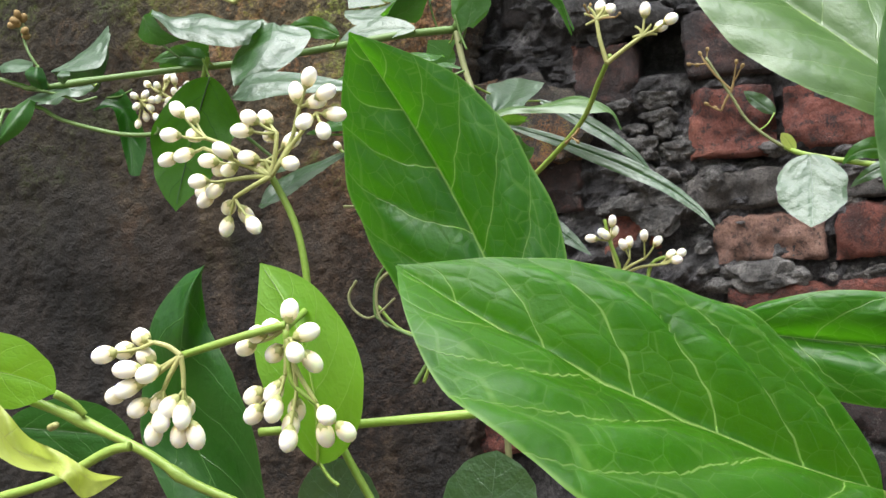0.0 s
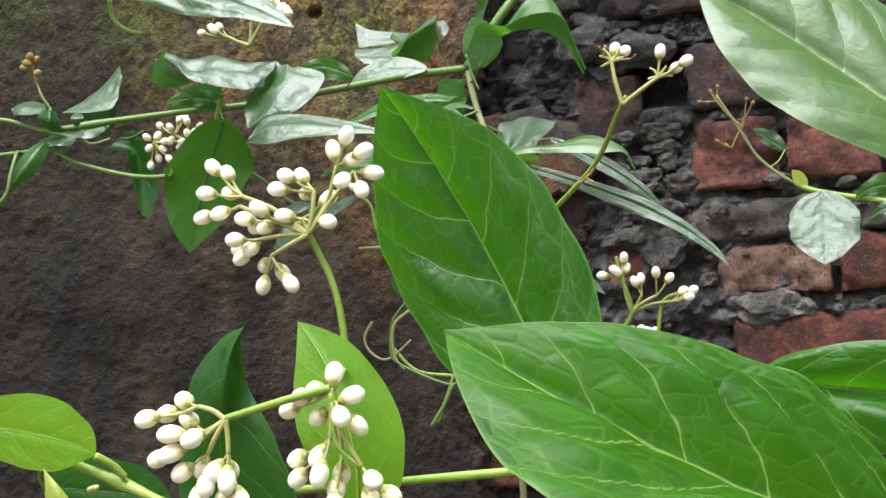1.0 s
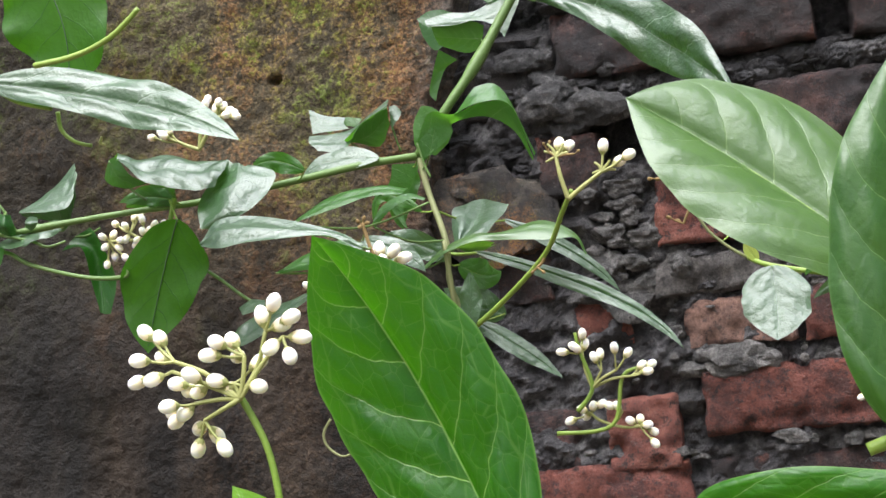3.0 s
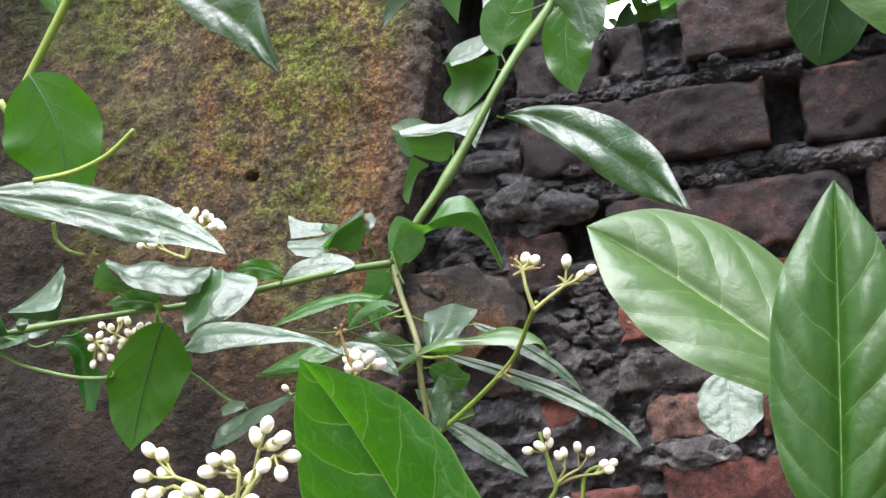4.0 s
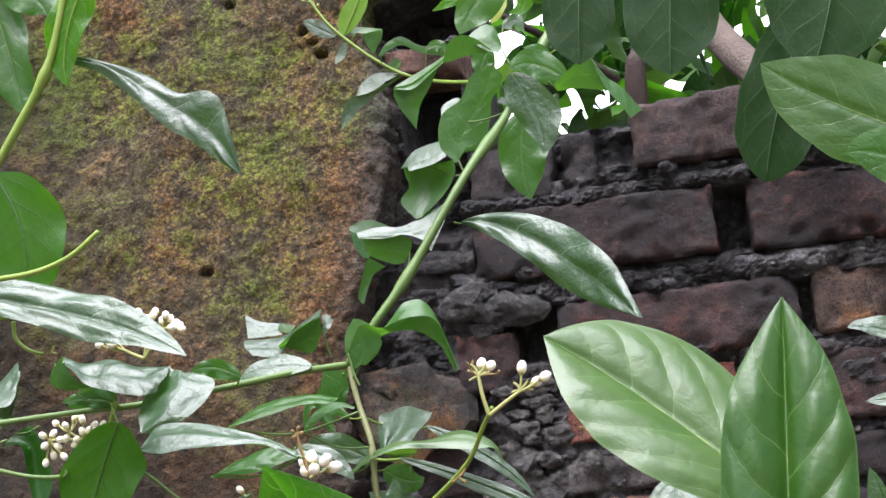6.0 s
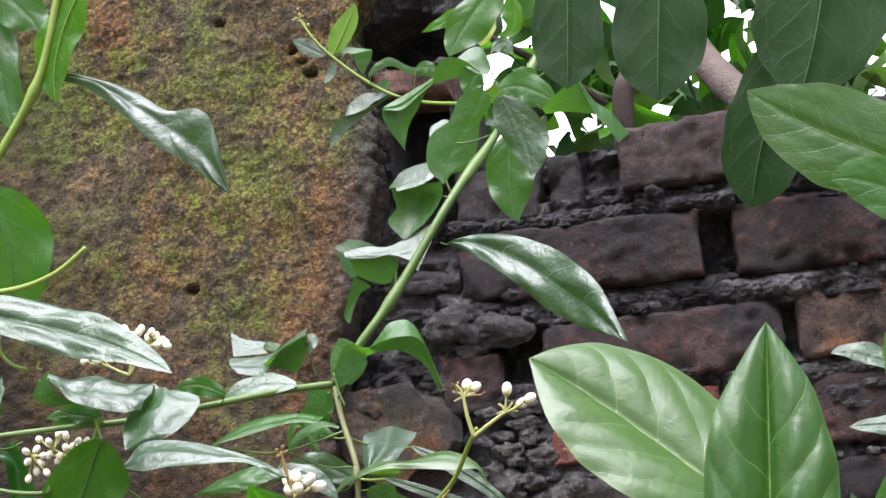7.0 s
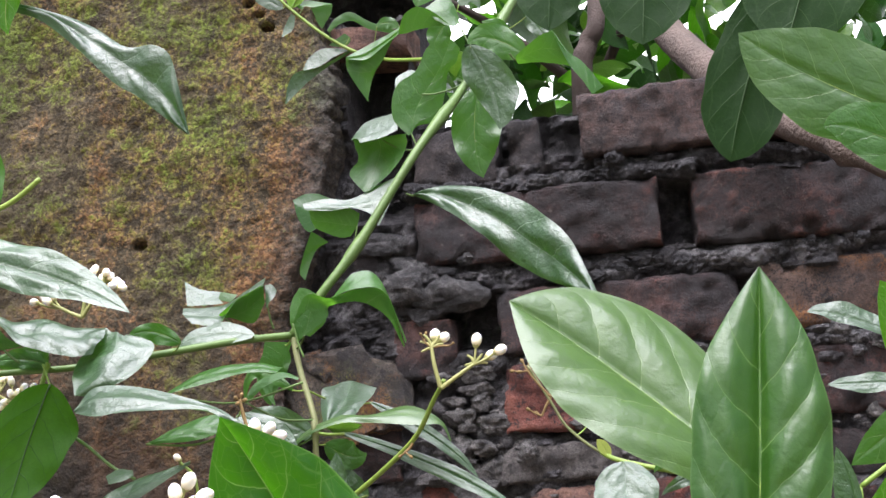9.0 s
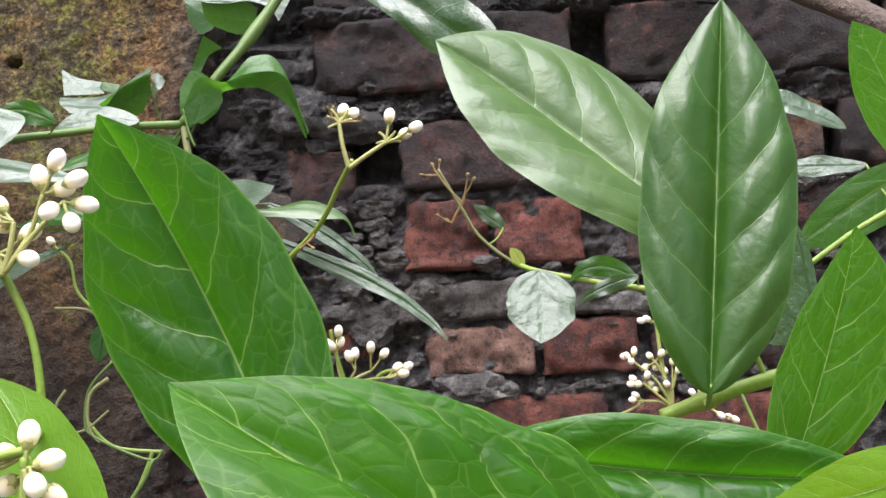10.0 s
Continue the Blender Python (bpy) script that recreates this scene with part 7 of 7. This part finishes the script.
stem(wallvine, [(0.1472, 0.115, 1.5684), (0.1499, 0.115, 1.5711), (0.1514, 0.115, 1.5729)], 0.0008, 0.0005, mat=STALK, name="bare_flower_stalk")
stem(wallvine, [(0.1472, 0.115, 1.5684), (0.1509, 0.115, 1.5689), (0.1535, 0.115, 1.5684)], 0.0008, 0.0005, mat=STALK, name="bare_flower_stalk")
stem(wallvine, [(0.1472, 0.115, 1.5684), (0.1458, 0.115, 1.5687), (0.1432, 0.115, 1.5681)], 0.0008, 0.0005, mat=STALK, name="bare_flower_stalk")
stem(near, [(0.1732, -0.15, 1.4377), (0.1766, -0.14, 1.4186), (0.1758, -0.12, 1.3879)], 0.0012, 0.0016)
stem(near, [(0.1758, -0.12, 1.3879), (0.215, -0.1, 1), (0.22, -0.1, 0.5), (0.22, -0.1, -0.02)], 0.0016, 0.004)
stem(near, [(0.098, -0.185, 1.429), (0.1084, -0.17, 1.4126), (0.1289, -0.14, 1.3952), (0.1758, -0.12, 1.3879)], 0.001, 0.0014)
stem(near, [(0.1172, -0.155, 1.4219), (0.1239, -0.15, 1.4068), (0.1343, -0.135, 1.3939)], 0.00095, 0.0012)
stem(wallvine, [(0.0529, 0.19, 1.5525), (0.0535, 0.2, 1.4905), (0.0499, 0.22, 1.3792), (0.0449, 0.23, 1.3183)], 0.0013, 0.002, mat=STEM_TAN)
stem(wallvine, [(0.0449, 0.23, 1.3183), (0.1, 0.25, 0.9), (0.1, 0.26, 0.5), (0.1, 0.27, -0.02)], 0.002, 0.005, mat=STEM_TAN)
stem(right, [(0.31, -0.02, 1.4785), (0.3321, 0, 1.4692), (0.3579, 0.03, 1.4404)], 0.0024, 0.003)
stem(right, [(0.3579, 0.03, 1.4404), (0.42, 0.05, 1), (0.45, 0.05, 0.5), (0.45, 0.05, -0.02)], 0.003, 0.005)
branch = thing("fallen_branch", "bare tan branch leaning over the brick wall", "branch")
stem(branch, [(0.262, 0.97, 2.07), (0.284, 0.88, 1.985), (0.313, 0.74, 1.892), (0.365, 0.66, 1.814), (0.398, 0.60, 1.776), (0.4246, 0.55, 1.7417), (0.4475, 0.5, 1.7104), (0.5065, 0.42, 1.6434)], 0.0190, 0.0080, mat=BARK, name="limb", bulge=(0.33, 0.62))
stem(near, [(0.059, -0.19, 1.4535), (0.0615, -0.188, 1.4514), (0.0635, -0.186, 1.4483)], 0.0009, 0.0008)
stem(near, [(0.0555, -0.187, 1.4459), (0.059, -0.19, 1.4468)], 0.0009, 0.0007, mat=STALK)
stem(branch, [(0.4246, 0.55, 1.7417), (0.4199, 0.545, 1.7475), (0.416, 0.54, 1.7519)], 0.006, 0.0035, mat=BARK, name="twig_stub")
stem(branch, [(0.3655, 0.655, 1.8166), (0.3711, 0.65, 1.8212)], 0.006, 0.003, mat=BARK, name="twig_stub")

# withered heads, small curled leaves and shoots at the far end of the vine on the pier
stem(wallvine, [(-0.1520, 0.1300, 1.5790), (-0.1560, 0.1280, 1.5890), (-0.1610, 0.1280, 1.5970), (-0.1650, 0.1300, 1.6050), (-0.1670, 0.1300, 1.6130)], 0.0008, 0.0006, mat=STEM_DEEP)
for foot, way in (((-0.1670, 0.1300, 1.6110), (-0.3, -0.3, 1)), ((-0.1660, 0.1280, 1.6130), (-0.9, -0.2, 0.5)), ((-0.1670, 0.1320, 1.6140), (0.7, -0.3, 0.8)), ((-0.1670, 0.1300, 1.6150), (0.1, -0.6, 0.9)), ((-0.1650, 0.1290, 1.6080), (0.9, -0.3, 0.3)), ((-0.1660, 0.1310, 1.6060), (0.9, -0.2, 0.1)), ((-0.1700, 0.1320, 1.6130), (-1, 0, 0.1))):
    flower_bud(wallvine, foot, way, 0.0048, DRY)
curled_leaf(wallvine, [[[(-0.1640, 0.1350, 1.5940), (-0.1740, 0.1380, 1.5970), (-0.1810, 0.1370, 1.5960), (-0.1820, 0.1320, 1.5930)], [(-0.1590, 0.1280, 1.5910), (-0.1680, 0.1280, 1.5920), (-0.1750, 0.1280, 1.5920), (-0.1800, 0.1300, 1.5910)], [(-0.1570, 0.1240, 1.5880), (-0.1630, 0.1220, 1.5870), (-0.1720, 0.1240, 1.5880), (-0.1780, 0.1280, 1.5890)]]], mat=LEAF_DEEP, rough=0.6)
curled_leaf(wallvine, [[[(-0.1590, 0.1260, 1.5900), (-0.1600, 0.1220, 1.5860), (-0.1580, 0.1240, 1.5800)], [(-0.1520, 0.1200, 1.5880), (-0.1510, 0.1180, 1.5820), (-0.1510, 0.1220, 1.5770)], [(-0.1510, 0.1240, 1.5880), (-0.1490, 0.1240, 1.5820), (-0.1500, 0.1260, 1.5780)]]], mat=LEAF_DARK, rough=0.8, stalk=(-0.1560, 0.1280, 1.5900))
curled_leaf(wallvine, [[[(-0.1410, 0.1320, 1.5780), (-0.1520, 0.1360, 1.5790), (-0.1610, 0.1360, 1.5780), (-0.1650, 0.1300, 1.5750)], [(-0.1370, 0.1260, 1.5750), (-0.1450, 0.1260, 1.5750), (-0.1540, 0.1260, 1.5730), (-0.1630, 0.1280, 1.5740)], [(-0.1360, 0.1240, 1.5740), (-0.1430, 0.1220, 1.5720), (-0.1520, 0.1230, 1.5710), (-0.1620, 0.1270, 1.5730)]]], mat=LEAF_DEEP, rough=0.4)
curled_leaf(wallvine, [[[(-0.1620, 0.1260, 1.5740), (-0.1680, 0.1220, 1.5690), (-0.1730, 0.1180, 1.5600), (-0.1760, 0.1150, 1.5510)], [(-0.1590, 0.1240, 1.5730), (-0.1620, 0.1180, 1.5650), (-0.1670, 0.1140, 1.5570), (-0.1740, 0.1140, 1.5500)], [(-0.1570, 0.1260, 1.5720), (-0.1580, 0.1220, 1.5630), (-0.1640, 0.1180, 1.5550), (-0.1730, 0.1150, 1.5500)]]], mat=LEAF, rough=0.7)
curled_leaf(wallvine, [[[(-0.1410, 0.1220, 1.5840), (-0.1410, 0.1260, 1.5860), (-0.1370, 0.1260, 1.5850)], [(-0.1390, 0.1180, 1.5820), (-0.1360, 0.1180, 1.5820), (-0.1330, 0.1200, 1.5820)], [(-0.1400, 0.1200, 1.5800), (-0.1370, 0.1200, 1.5780), (-0.1350, 0.1210, 1.5800)]]], mat=LEAF_DEEP, rough=0.5)
stem(wallvine, [(-0.1610, 0.1300, 1.5790), (-0.1500, 0.1280, 1.5760), (-0.1400, 0.1260, 1.5730), (-0.1340, 0.1280, 1.5700), (-0.1260, 0.1320, 1.5720)], 0.0009, 0.0007, mat=STEM_DEEP)
stem(wallvine, [(-0.1860, 0.1100, 1.5360), (-0.1740, 0.1120, 1.5470), (-0.1720, 0.1140, 1.5570), (-0.1720, 0.1200, 1.5680), (-0.1770, 0.1300, 1.5700)], 0.0011, 0.0009, mat=STEM_DEEP)
